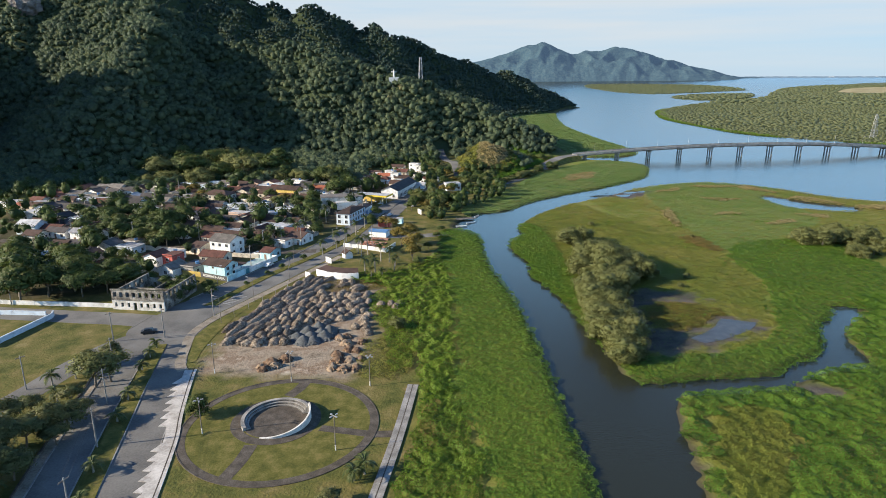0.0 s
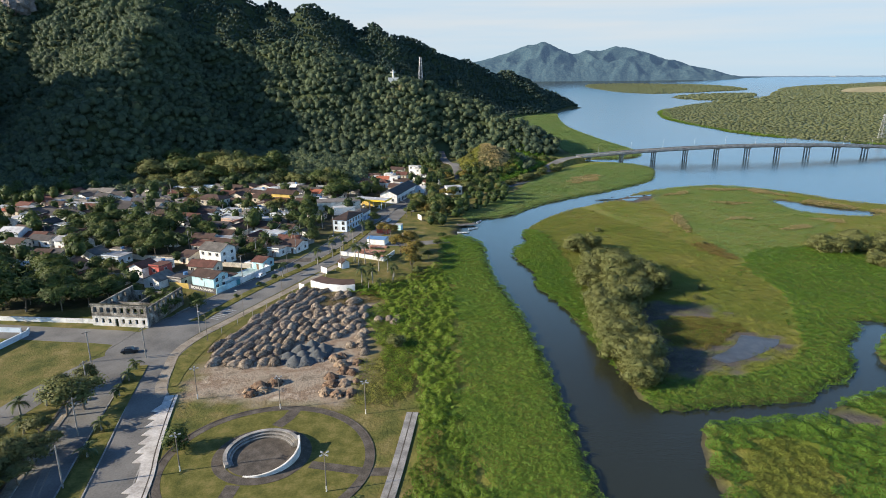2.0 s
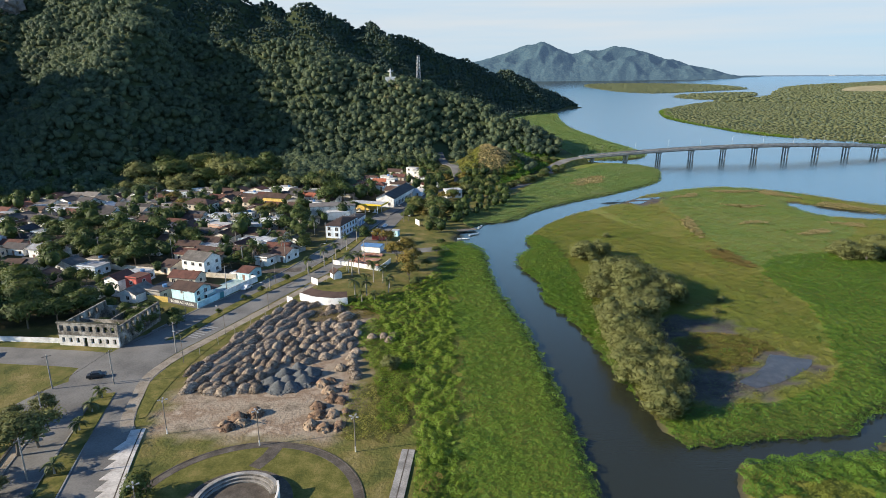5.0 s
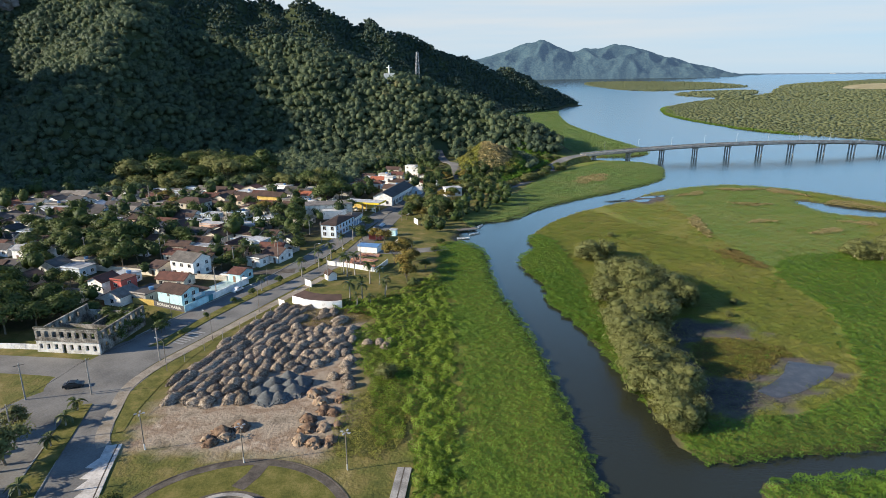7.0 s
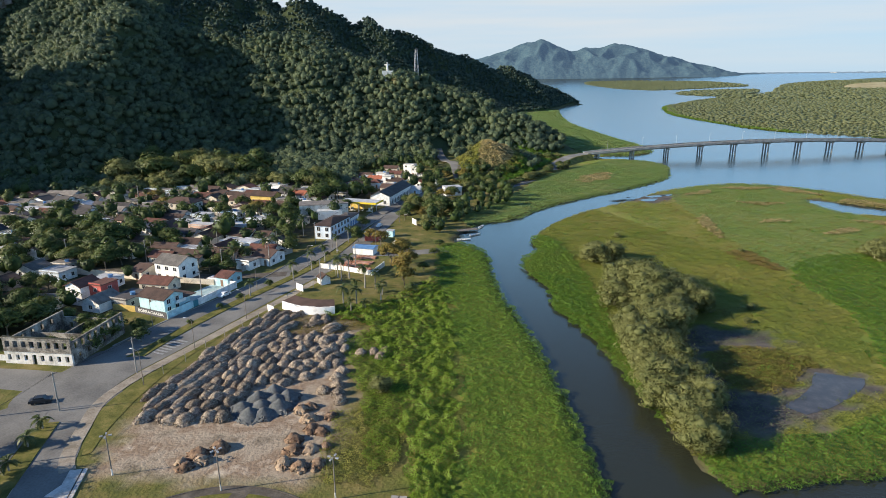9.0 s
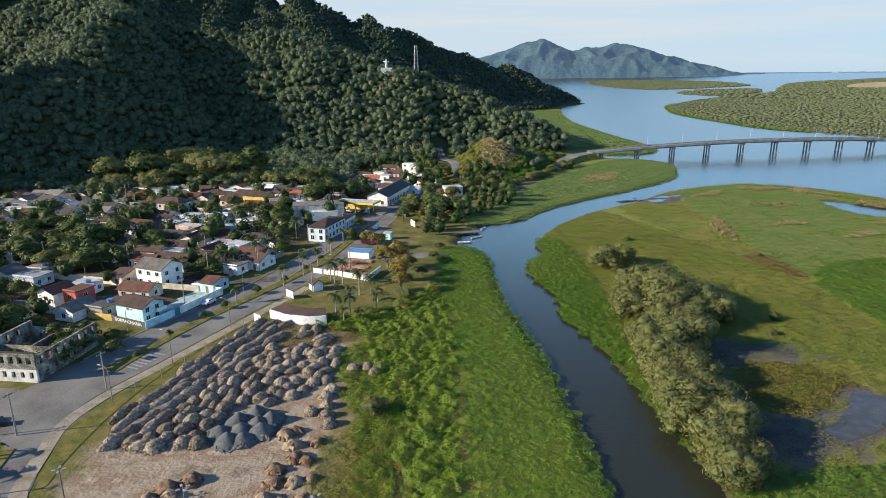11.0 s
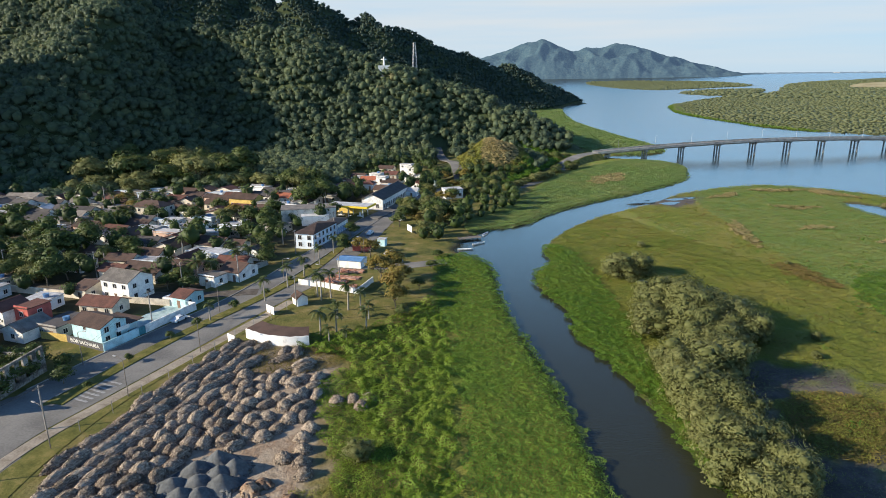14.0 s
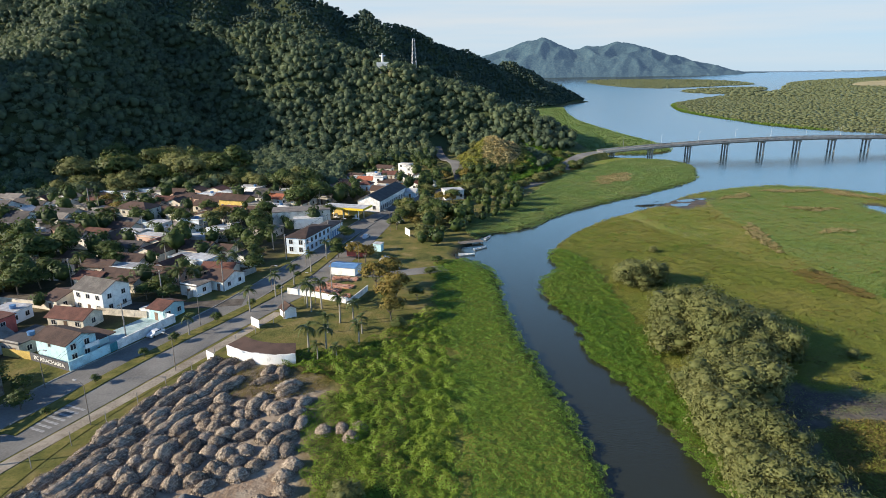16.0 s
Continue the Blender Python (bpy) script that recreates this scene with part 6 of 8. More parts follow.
house(-57.4, 408.5, 5.8, 8.0, 5.8, -12, "flat", "concrete", "white", "white two-storey flat-roofed house")
house(-52.4, 386.2, 11.4, 9.0, 3.0, -12, "gable", "brown", "cream", "low cream house with a long brown roof")
house(-48.0, 425.0, 5.9, 8.0, 3.0, -12, "gable", "brown", "white", "small white house with a brown tiled roof")
house(-45.5, 445.8, 6.0, 8.0, 5.8, -12, "flat", "concrete", "white", "white two-storey box house on the slope")
house(-40.0, 404.6, 9.1, 8.0, 3.0, -12, "gable", "red", "white", "white house with a red tiled roof")
house(-62.8, 459.5, 10.7, 8.0, 3.0, -12, "gable", "brown", "cream", "low house with a dark roof at the wood's edge")
house(-46.1, 392.3, 6.6, 7.0, 3.0, -12, "flat", "metal", "white", "small white shop with a flat grey roof")
house(-37.7, 381.8, 5.8, 7.0, 3.0, -12, "gable", "metal", "bluewhite", "small pale-blue shop with a grey roof")
house(-62.5, 419.0, 7.0, 8.0, 5.8, -12, "flat", "concrete", "white", "white two-storey box house with a flat grey roof")
house(-74.0, 428.0, 9.0, 8.0, 3.0, -12, "gable", "brown", "bluewhite", "pale house with a dull brown roof below the woods")
house(-56.5, 436.0, 8.5, 8.0, 3.0, -12, "gable", "redbrown", "cream", "low cream house with a red-brown roof")
house(-50.0, 459.0, 8.0, 8.0, 5.4, -12, "flat", "metal", "white", "white two-storey house with a pale flat roof at the wood's edge")
house(-38.5, 430.0, 7.0, 7.0, 3.0, -12, "gable", "brown", "white", "small white house with a brown roof beside the lane")
house(-31.0, 410.0, 7.0, 6.0, 3.0, -12, "flat", "metal", "white", "small white shop with a pale flat roof beside the lane")
house(-76.6, 249.4, 7.9, 12.0, 3.0, -16, "gable", "brown", "white", "white house with a dark-brown gable roof")
house(-97.0, 279.2, 12.0, 11.0, 3.0, -16, "gable", "brown", "cream", "long cream house with a weathered brown roof")
house(-110.4, 274.5, 10.6, 11.0, 3.0, -16, "gable", "brown", "cream", "cream house with a brown tiled gable roof")
house(-97.3, 259.7, 7.4, 12.0, 3.0, -16, "gable", "redbrown", "white", "white house with a red-brown tiled roof")
house(-88.6, 262.5, 7.6, 9.0, 4.3, -16, "flat", "metal", "bluewhite", "blue and white house with a flat roof")
house(-104.4, 247.7, 15.3, 14.0, 3.0, -16, "gable", "brown", "cream", "long low house with a dark-brown sheet roof")
house(-101.4, 231.2, 11.1, 11.0, 5.8, -16, "gable", "grey", "white", "white two-storey house with balcony and grey roof")
house(-112.2, 232.1, 5.6, 14.0, 3.0, -16, "gable", "brown", "cream", "cream annex with a large brown tiled roof")
house(-119.9, 293.5, 13.0, 8.0, 3.0, -16, "flat", "metal", "pink", "pinkish low house with a flat grey roof")
house(-124.3, 303.5, 7.2, 7.0, 3.0, -16, "flat", "metal", "bluewhite", "pale-blue rooftop house with a flat slab")
house(-134.5, 290.8, 9.2, 10.0, 3.0, -12, "gable", "brown", "pink", "brick-red house with a brown gable roof and porch")
house(-138.6, 306.1, 10.7, 9.0, 3.0, -12, "gable", "brown", "cream", "low house with a dark weathered roof")
house(-152.3, 275.8, 6.3, 9.0, 3.0, -12, "gable", "brown", "cream", "beige gabled house with a dull brown roof")
house(-189.0, 317.2, 11.8, 12.0, 3.0, -10, "gable", "slate", "bluewhite", "pale-blue house with a dark slate-coloured roof")
house(-180.6, 330.2, 18.4, 10.0, 3.0, -10, "gable", "slate", "cream", "long low building with a dark-brown roof")
house(-174.0, 300.5, 5.0, 8.0, 3.0, -10, "hip", "white", "white", "small white chapel-like house with a white roof")
house(-168.2, 303.9, 5.1, 7.0, 3.0, -10, "flat", "slate", "bluewhite", "small house with a dark flat roof")
house(-130.5, 254.9, 7.0, 9.0, 3.0, -14, "gable", "slate", "white", "grey and white house with a dark sheet roof")
house(-199.1, 334.3, 8.6, 8.0, 3.0, -10, "gable", "metal", "cream", "low shed with a grey sheet roof")
house(-128.7, 328.7, 5.6, 10.0, 3.0, -14, "flat", "metal", "cream", "low house with a pale metal roof")
house(-134.3, 363.8, 5.1, 8.0, 3.0, -14, "gable", "brown", "pink", "small brick-pink house with a brown gable")
house(-81.6, 225.8, 5.0, 9.0, 3.0, -18, "gable", "redbrown", "turquoise", "low turquoise house with a brown gable roof")
house(-81.7, 242.5, 6.4, 7.0, 3.0, -18, "flat", "grey", "white", "small white house with a grey flat roof")
house(-245.7, 332.6, 7.7, 9.0, 3.0, -8, "hip", "red", "white", "open white house with a red tiled roof")
house(-213.3, 300.6, 21.0, 11.0, 3.0, -8, "gable", "slate", "white", "long white warehouse with a dark roof")
house(-165.7, 230.8, 7.2, 11.0, 3.0, -8, "gable", "slate", "cream", "cream house with a dark gable roof")
house(-176.3, 252.3, 7.1, 10.0, 3.0, -8, "gable", "metal", "white", "white gabled house with a pale sheet roof")
house(-174.9, 260.0, 9.3, 10.0, 3.0, -8, "gable", "redbrown", "cream", "low house with a dark red roof")
house(-118.4, 207.7, 6.2, 9.0, 5.8, -14, "gable", "redbrown", "white", "white two-storey house with a red-brown roof")
house(-112.6, 208.7, 5.0, 8.0, 5.8, -14, "flat", "redbrown", "redwall", "box-like house with a plain red wall")
house(-110.1, 202.8, 7.1, 10.0, 3.0, -14, "gable", "grey", "white", "white gabled shed with a grey roof")
house(-103.3, 205.9, 7.1, 14.0, 3.0, -14, "flat", "slate", "concrete", "open-sided shed with a dark roof")
house(-137.2, 205.7, 7.1, 11.0, 3.0, -10, "hip", "red", "cream", "house with a bright red tiled hip roof")
house(-125.3, 201.5, 6.8, 10.0, 3.0, -10, "gable", "grey", "cream", "low house with a long grey roof")
house(-144.4, 237.1, 7.3, 8.0, 3.0, -10, "flat", "grey", "cream", "low house with a thin grey roof")
house(-195.5, 268.3, 7.1, 9.0, 3.0, -8, "gable", "slate", "cream", "low house with a dark sheet roof")
house(-176.3, 272.9, 5.9, 9.0, 3.0, -8, "gable", "brown", "cream", "small house with a dark roof under trees")
house(-153.7, 257.4, 5.5, 9.0, 3.0, -8, "gable", "grey", "white", "small white house with a grey roof under trees")
house(-256.7, 314.1, 11.9, 10.0, 3.0, -6, "flat", "metal", "white", "white house with a flat metal roof")
house(-246.7, 307.6, 6.3, 9.0, 3.0, -6, "hip", "red", "cream", "small house with a red tiled roof")
house(-245.8, 332.4, 11.4, 10.0, 3.0, -6, "hip", "red", "cream", "open pavilion with a broad red tiled roof")
house(-223.2, 295.1, 9.9, 10.0, 4.3, -6, "gable", "slate", "white", "white warehouse with a dark pitched roof")
house(-204.1, 293.4, 15.1, 10.0, 4.3, -6, "gable", "slate", "white", "long white warehouse with a dark roof")
house(-222.1, 283.7, 9.1, 9.0, 4.3, -6, "flat", "metal", "white", "white box-shaped store with a flat roof")
house(-204.3, 257.8, 10.3, 11.0, 4.3, -6, "gable", "metal", "bluewhite", "pale-blue gabled house with a sheet roof")
house(-193.7, 245.5, 7.7, 9.0, 3.0, -6, "gable", "brown", "cream", "low house with a dark-brown roof")
house(-170.5, 229.7, 7.2, 9.0, 3.0, -6, "gable", "brown", "cream", "cream house with a brown roof behind its wall")
house(-174.1, 246.6, 5.1, 8.0, 4.3, -6, "gable", "metal", "white", "white narrow house with a pale gable")
house(-176.1, 262.8, 8.5, 9.0, 3.0, -6, "gable", "brown", "redwall", "long house with a brown roof and red gutter")
house(-179.4, 216.3, 11.2, 12.0, 3.0, -6, "gable", "brown", "bluewhite", "pale house with a brown gable roof")
house(-167.6, 215.8, 5.8, 9.0, 3.0, -6, "flat", "metal", "bluewhite", "pale-blue house with a flat sheet roof")
house(-152.1, 207.5, 8.3, 10.0, 3.0, -6, "flat", "brown", "cream", "low flat brown-roofed house")

# ---- walls and larger buildings ----
def garden_wall(pts, h=2.0, t=0.2, wall="white", label="white-plastered garden wall along the street", name="garden_wall"):
    bm = bmesh.new()
    for a, b in zip(pts[:-1], pts[1:]):
        a, b = Vector((*a, 0)), Vector((*b, 0))
        L = (b - a).length
        m = Matrix.Translation(a) @ Matrix.Rotation(math.atan2(b.y - a.y, b.x - a.x), 4, "Z")
        box(bm, 0, -t / 2, -0.3, L, t / 2, h, m)
        box(bm, -0.02, -t / 2 - 0.05, h, L + 0.02, t / 2 + 0.05, h + 0.08, m)
        k = max(1, int(L / 3.5))
        for i in range(k + 1):
            box(bm, L * i / k - 0.14, -t / 2 - 0.04, -0.3, L * i / k + 0.14, t / 2 + 0.04, h + 0.12, m)
    ob = part(name, bm, WALLS[wall])
    return tagged(ob, label, "wall", kind="structure")


garden_wall([(-128, 137), (-125.5, 158.5), (-126.5, 160.5)], 1.5, 0.35, "bluewhite", "low white wall round the sports field")
garden_wall([(-190, 160), (-129, 160.5)], 1.3, 0.3, "bluewhite", "low white wall along the field")
garden_wall([(-150, 169), (-112, 168.2)], 1.3, 0.25, "white", "low stained white wall beside the ruin")
garden_wall([(-161, 236.5), (-148, 234.5), (-140, 233.6), (-117, 229), (-107, 226.5)], 1.9, 0.2, "cream", "cream garden wall along the side street")
garden_wall([(-100, 226), (-86, 224)], 1.7, 0.2, "cream", "weathered fence wall along the side street")
garden_wall([(-56, 243), (-48, 240.5), (-37, 235.5), (-34.5, 246)], 1.6, 0.2, "white", "white wall round the open brick yard")
garden_wall([(-190, 262), (-165, 258), (-150, 255)], 1.8, 0.2, "cream", "long beige wall along the back street")
garden_wall([(-82, 238), (-72, 262)], 1.8, 0.2, "concrete", "grey concrete wall beside the avenue")

# turquoise house with walled yard and painted workshop front
tq = thing("corner_house", "two-storey turquoise house with a brown tiled roof", "house", pose(-91.8, 202.3, 0, 0, 0, -20))
part("wall", body(9.6, 6.8, 4.7, 1.3, True), WALLS["turquoise"], tq)
part("roof", roof_gable(9.6, 6.8, 4.72, 1.3, 0.6), ROOFS["brown"], tq)
for px, z in ((-0.5, 3.6),):
    window_on(tq, px, -3.4, z - 0.2, 0.7, 0.7, 0)
for py, z in ((-1.9, 0.9), (1.0, 0.9), (-1.9, 3.1), (1.2, 3.1)):
    window_on(tq, 4.8, py, z, 1.1, 1.2, 1)
part("balcony", boxes((4.8, 0.1, 2.5, 5.9, 3.3, 2.65), (5.75, 0.1, 2.65, 5.9, 3.3, 3.45)), WALLS["white"], tq)
part("annex_roof", boxes((-4.6, 3.45, 2.7, 4.6, 8.6, 2.9)), ROOFS["brown"], tq)
part("annex_wall", boxes((-4.4, 3.45, -0.3, 2.0, 8.4, 2.68)), WALLS["turquoise"], tq)
garden_wall([(-86.7, 195.2), (-84.6, 201), (-83.6, 204)], 2.0, 0.2, "turquoise", "pale turquoise wall along the pavement")
garden_wall([(-82.8, 206), (-77.6, 221.5)], 2.0, 0.2, "white", "white and pale-blue panelled yard wall")
garden_wall([(-77.6, 221.5), (-88, 225)], 2.0, 0.2, "white", "white wall closing the yard")
yard = part("yard", boxes((-0.1, -0.1, -0.2, 9.0, 17.0, 0.05)), mat("pale blue yard paint", [(0.20, 0.29, 0.30), (0.32, 0.44, 0.45), (0.42, 0.52, 0.52)], 0.5, 0.8))
yard.matrix_world = pose(-92.2, 208.6, 0, 0, 0, -19)
tagged(yard, "pale-blue painted concrete yard inside the panelled wall", "yard", kind="structure")
gate = part("yard_gate", boxes((-1.0, -0.06, 0, 1.0, 0.06, 1.9), (-0.95, -0.09, 0.1, -0.85, 0.09, 1.8), (0.85, -0.09, 0.1, 0.95, 0.09, 1.8)), mat("teal gate", [(0.03, 0.16, 0.2), (0.05, 0.24, 0.28)], 1.0, 0.5))
gate.matrix_world = pose(-83.2, 205, 0, 0, 0, 70)
tagged(gate, "teal metal gate in the yard wall", "gate")
sign = thing("workshop_front", "dark-grey workshop wall with large white lettering", "wall sign", pose(-92.7, 197.5, 0, 0, 0, -22))
part("panel", boxes((-6.2, -0.1, -0.2, 6.3, 0.1, 1.8)), mat("dark grey paint", [(0.06, 0.06, 0.065), (0.09, 0.09, 0.095)], 1.0, 0.8), sign)
txt = bpy.data.curves.new("lettering", "FONT")
txt.body, txt.size, txt.extrude, txt.align_x = "BORRACHARIA", 1.18, 0.02, "CENTER"
txt.offset = 0.03
lt = link("lettering", txt, M_PAINT, sign)
lt.matrix_local = pose(0.1, -0.13, 0.55, 90, 0, 0) @ Matrix.Diagonal((1.24, 1, 1, 1))
yel = part("yellow_wall", boxes((-7.6, -0.12, -0.2, 0, 0.12, 1.75)), WALLS["yellow"])
yel.matrix_world = pose(-98.6, 200.0, 0, 0, 0, -12)
tagged(yel, "bright yellow boundary wall beside the workshop", "wall", kind="structure")

# roofless ruin
M_RUIN = mat("stained plaster", [(0.035, 0.032, 0.026), (0.105, 0.094, 0.08), (0.25, 0.228, 0.195), (0.42, 0.39, 0.34)], 0.45, 0.95, bump=0.03, bump_scale=4, fine=5, contrast=(0.25, 0.7))
M_RUINLOW = mat("limewashed plaster", [(0.35, 0.33, 0.29), (0.62, 0.59, 0.54), (0.72, 0.70, 0.66)], 0.6, 0.95, bump=0.02, fine=5)
ruin = thing("roofless_ruin", "roofless two-storey ruin with rows of empty windows", "ruin", pose(-111.6, 166.9, 0, 0, 0, -3.5))


def pierced(L, h, t, openings, m):
    """A wall along x with rectangular holes: solid strips between sills, jambs and heads."""
    bm = bmesh.new()
    cols = sorted(openings)
    xs = 0.0
    for x0, x1, z0, z1 in cols:
        box(bm, xs, 0, -0.3, x0, t, h, m)
        box(bm, x0, 0, -0.3, x1, t, z0, m)
        if z1 < h:
            box(bm, x0, 0, z1, x1, t, h, m)
        xs = x1
    box(bm, xs, 0, -0.3, L, t, h, m)
    bmesh.ops.remove_doubles(bm, verts=bm.verts[:], dist=0.001)
    return bm


RL, RD, LOWH, UPH = 17.2, 19.0, 3.2, 3.4
I4 = Matrix.Identity(4)
front_low = [(0.8 + i * 2.1, 1.7 + i * 2.1, 0.9, 2.3) if i != 3 else (7.0, 8.1, 0.0, 2.4) for i in range(8)]
front_up = [(0.6 + i * 2.08, 1.75 + i * 2.08, 0.9, 2.5) for i in range(8)]
part("front_wall", pierced(RL, LOWH, 0.5, front_low, I4), M_RUINLOW, ruin, "limewashed lower front wall")
part("front_wall", pierced(RL, UPH, 0.5, front_up, Matrix.Translation((0, 0.03, LOWH))), M_RUIN, ruin, "stained upper front wall with empty windows")
part("cornice", boxes((-0.15, -0.15, LOWH - 0.1, RL + 0.15, 0.0, LOWH + 0.1), (-0.15, -0.12, LOWH + UPH - 0.3, RL + 0.15, 0.03, LOWH + UPH)), M_RUIN, ruin)
RIGHT = Matrix.Translation((RL, 0.53, 0)) @ Matrix.Rotation(radians(90), 4, "Z")
part("side_wall", pierced(RD, LOWH, 0.5, [(2 + i * 2.9, 2.9 + i * 2.9, 1.2, 2.4) for i in range(6)], RIGHT), M_RUIN, ruin, "grey graffiti-stained side wall")
part("side_wall", pierced(RD, UPH - 0.8, 0.5, [(0.9 + i * 2.3, 2.0 + i * 2.3, 0.4, 2.1) for i in range(8)], RIGHT @ Matrix.Translation((0, 0.02, LOWH))), M_RUIN, ruin)
LEFT = Matrix.Translation((0.5, 0.53, 0)) @ Matrix.Rotation(radians(90), 4, "Z")
part("side_wall", pierced(RD, LOWH + UPH - 1.0, 0.5, [(1.2 + i * 3.2, 2.2 + i * 3.2, 3.4, 4.9) for i in range(5)], LEFT), M_RUIN, ruin)
part("back_wall", pierced(RL - 1.0, LOWH + 0.8, 0.5, [(1.5 + i * 3.0, 2.6 + i * 3.0, 1.0, 2.6) for i in range(5)], Matrix.Translation((0.5, RD + 0.03, 0))), M_RUIN, ruin)
part("inner_wall", pierced(RL - 1.0, LOWH + 1.2, 0.35, [(2 + i * 4.0, 3.2 + i * 4.0, 0.2, 2.4) for i in range(4)], Matrix.Translation((0.5, 8, 0))), M_RUIN, ruin)
part("inner_wall", boxes((7.8, 8.4, -0.2, 8.2, RD, 3.6)), M_RUIN, ruin)

part("mossy_coping", boxes((-0.05, -0.05, LOWH + UPH, RL + 0.05, 0.58, LOWH + UPH + 0.14)), mat("black moss", [(0.02, 0.022, 0.014), (0.05, 0.05, 0.03)], 1.5, 0.95, bump=0.05), ruin, "dark mossy wall top")
# curved white kiosk wall with a tiled lean-to roof, on the lawn
kiosk = thing("curved_kiosk", "curved white building with a tiled lean-to roof", "kiosk", pose(-45.5, 217.8, 0))
part("wall", ring(17.8, 18.1, 0, 0.3, -131, -76, 24, height=lambda a: 2.4 + 0.12 * math.sin(a * 31) * math.sin(a * 13)), WALLS["white"], kiosk)
bm = bmesh.new()
rows = []
for i in range(25):
    a = radians(-131 + 55 * i / 24)
    rows.append([bm.verts.new((r * math.cos(a), r * math.sin(a), z)) for r, z in ((17.75, 2.25), (17.75, 2.4), (13.6, 3.0), (13.6, 2.85))])
for p, q in zip(rows[:-1], rows[1:]):
    for k in range(4):
        bm.faces.new((p[k], p[(k + 1) % 4], q[(k + 1) % 4], q[k]))
bm.faces.new(rows[0][::-1]), bm.faces.new(rows[-1])
part("roof", bm, ROOFS["brown"], kiosk, "weathered brown tiled roof")
for a in range(-129, -76, 10):
    part("post", tube(bmesh.new(), (13.8 * math.cos(radians(a)), 13.8 * math.sin(radians(a)), -0.2), (13.8 * math.cos(radians(a)), 13.8 * math.sin(radians(a)), 2.86), 0.1, None, 8), M_WOODPOST, kiosk)


def board(x, y, w, h, rz, z0, label):
    b = thing("notice_board", label, "board", pose(x, y, 0, 0, 0, rz))
    part("panel", boxes((-w / 2, -0.05, z0, w / 2, 0.05, z0 + h)), WALLS["white"], b)
    for s in (-1, 1):
        part("post", tube(bmesh.new(), (s * w * 0.4, 0.1, -0.3), (s * w * 0.4, 0.1, z0 + h), 0.06, None, 6), M_WOODPOST, b)


board(-59.6, 200.9, 2.8, 2.1, -35, 0.1, "blank white board standing on the verge")
board(-56.7, 219.5, 3.6, 2.1, -40, 0.15, "blank white board at the edge of the lawn")
board(-30.5, 306, 4.5, 2.4, -60, 0.6, "white board on the riverside green")
hut = thing("small_hut", "small ruined white hut with a pointed gable", "hut", pose(-51, 227, 0, 0, 0, -50))
part("wall", body(3.2, 3.0, 2.2, 1.0, True), WALLS["white"], hut)
part("roof", roof_gable(3.2, 3.0, 2.22, 1.0, 0.3), ROOFS["brown"], hut)

# brick yard: terracotta heaps and pale slabs inside the white wall
M_TERRA = mat("terracotta rubble", [(0.26, 0.10, 0.06), (0.40, 0.19, 0.12), (0.52, 0.34, 0.26)], 0.6, 0.95, bump=0.08, bump_scale=3)
for k, (x, y, w, d, h) in enumerate(((-46, 246, 8, 3.2, 0.5), (-44, 250, 10, 3, 0.35), (-42, 241, 7, 3, 0.6), (-43, 256, 8, 3, 0.4))):
    bm = bmesh.new()
    r = random.Random(k)
    n = 14
    for i in range(n):
        for j in range(4):
            bx, by = (i + 0.5) / n * w - w / 2, (j + 0.5) / 4 * d - d / 2
            box(bm, bx - w / n * 0.45, by - d * 0.11, -0.1, bx + w / n * 0.45, by + d * 0.11, h * r.uniform(0.6, 1.3))
    ob = part("terracotta_pallet", bm, M_TERRA)
    ob.matrix_world = pose(x, y, 0, 0, 0, -18 + 4 * k)
    tagged(ob, "low stack of terracotta bricks in the yard", "bricks", "brick stacks")

# town centre
hall = thing("long_hall", "long white building with a dark roof and many doors", "building", pose(-49.0, 365.2, 0, 0, 0, 79))
part("wall", body(36, 10.2, 5.0, 2.2, True), WALLS["white"], hall)
part("roof", roof_gable(36, 10.2, 5.02, 2.2, 0.5), ROOFS["slate"], hall)
for k in range(14):
    window_on(hall, -16.4 + k * 2.52, -5.1, 0.6 if k % 2 else 1.1, 1.3, 2.2 if k % 2 else 1.6, 0)
for py in (-2.5, 2.5):
    f = window_on(hall, -18, py, 1.2, 1.2, 1.6, 1)
    f.matrix_local = pose(-18, py, 1.2, 0, 0, -90)
wb = thing("corner_shop", "white and blue two-storey corner building with brown hipped roof", "building", pose(-63.1, 290.9, 0, 0, 0, -12))
part("wall", body(7, 19, 5.6, 0, False), WALLS["bluewhite"], wb)
part("roof", roof_hip(7, 19, 5.62, 1.5, 0.5), ROOFS["brown"], wb)
for z in (0.9, 3.4):
    for k in range(6):
        window_on(wb, 3.5, -8 + k * 3.1, z, 1.3, 1.5, 1)
    for k in range(2):
        window_on(wb, -1.8 + k * 3.6, -9.5, z, 1.3, 1.5, 0)
ext = thing("row_shop", "white single-storey shop row with blue doors", "building", pose(-60.4, 307.4, 0, 0, 0, -9))
part("wall", body(6, 13, 4.0, 0, False), WALLS["white"], ext)
part("roof", roof_hip(6, 13, 4.02, 1.1, 0.4), ROOFS["slate"], ext)
for k in range(6):
    dr = part("door", boxes((-0.05, -0.6, 0, 0.06, 0.6, 2.5)), M_TANK, ext, "blue-painted shop door")
    dr.matrix_local = pose(3.0, -5.2 + k * 2.1, 0)
ware = thing("warehouse", "blank grey-white warehouse with a streaked concrete wall", "building", pose(-75.8, 326.1, 0, 0, 0, 15.6))
part("wall", boxes((-11.2, -5, -0.3, 11.2, 5, 5.9)), mat("streaked concrete", [(0.32, 0.29, 0.25), (0.60, 0.57, 0.51), (0.72, 0.69, 0.63)], 0.4, 0.95, bump=0.02), ware)
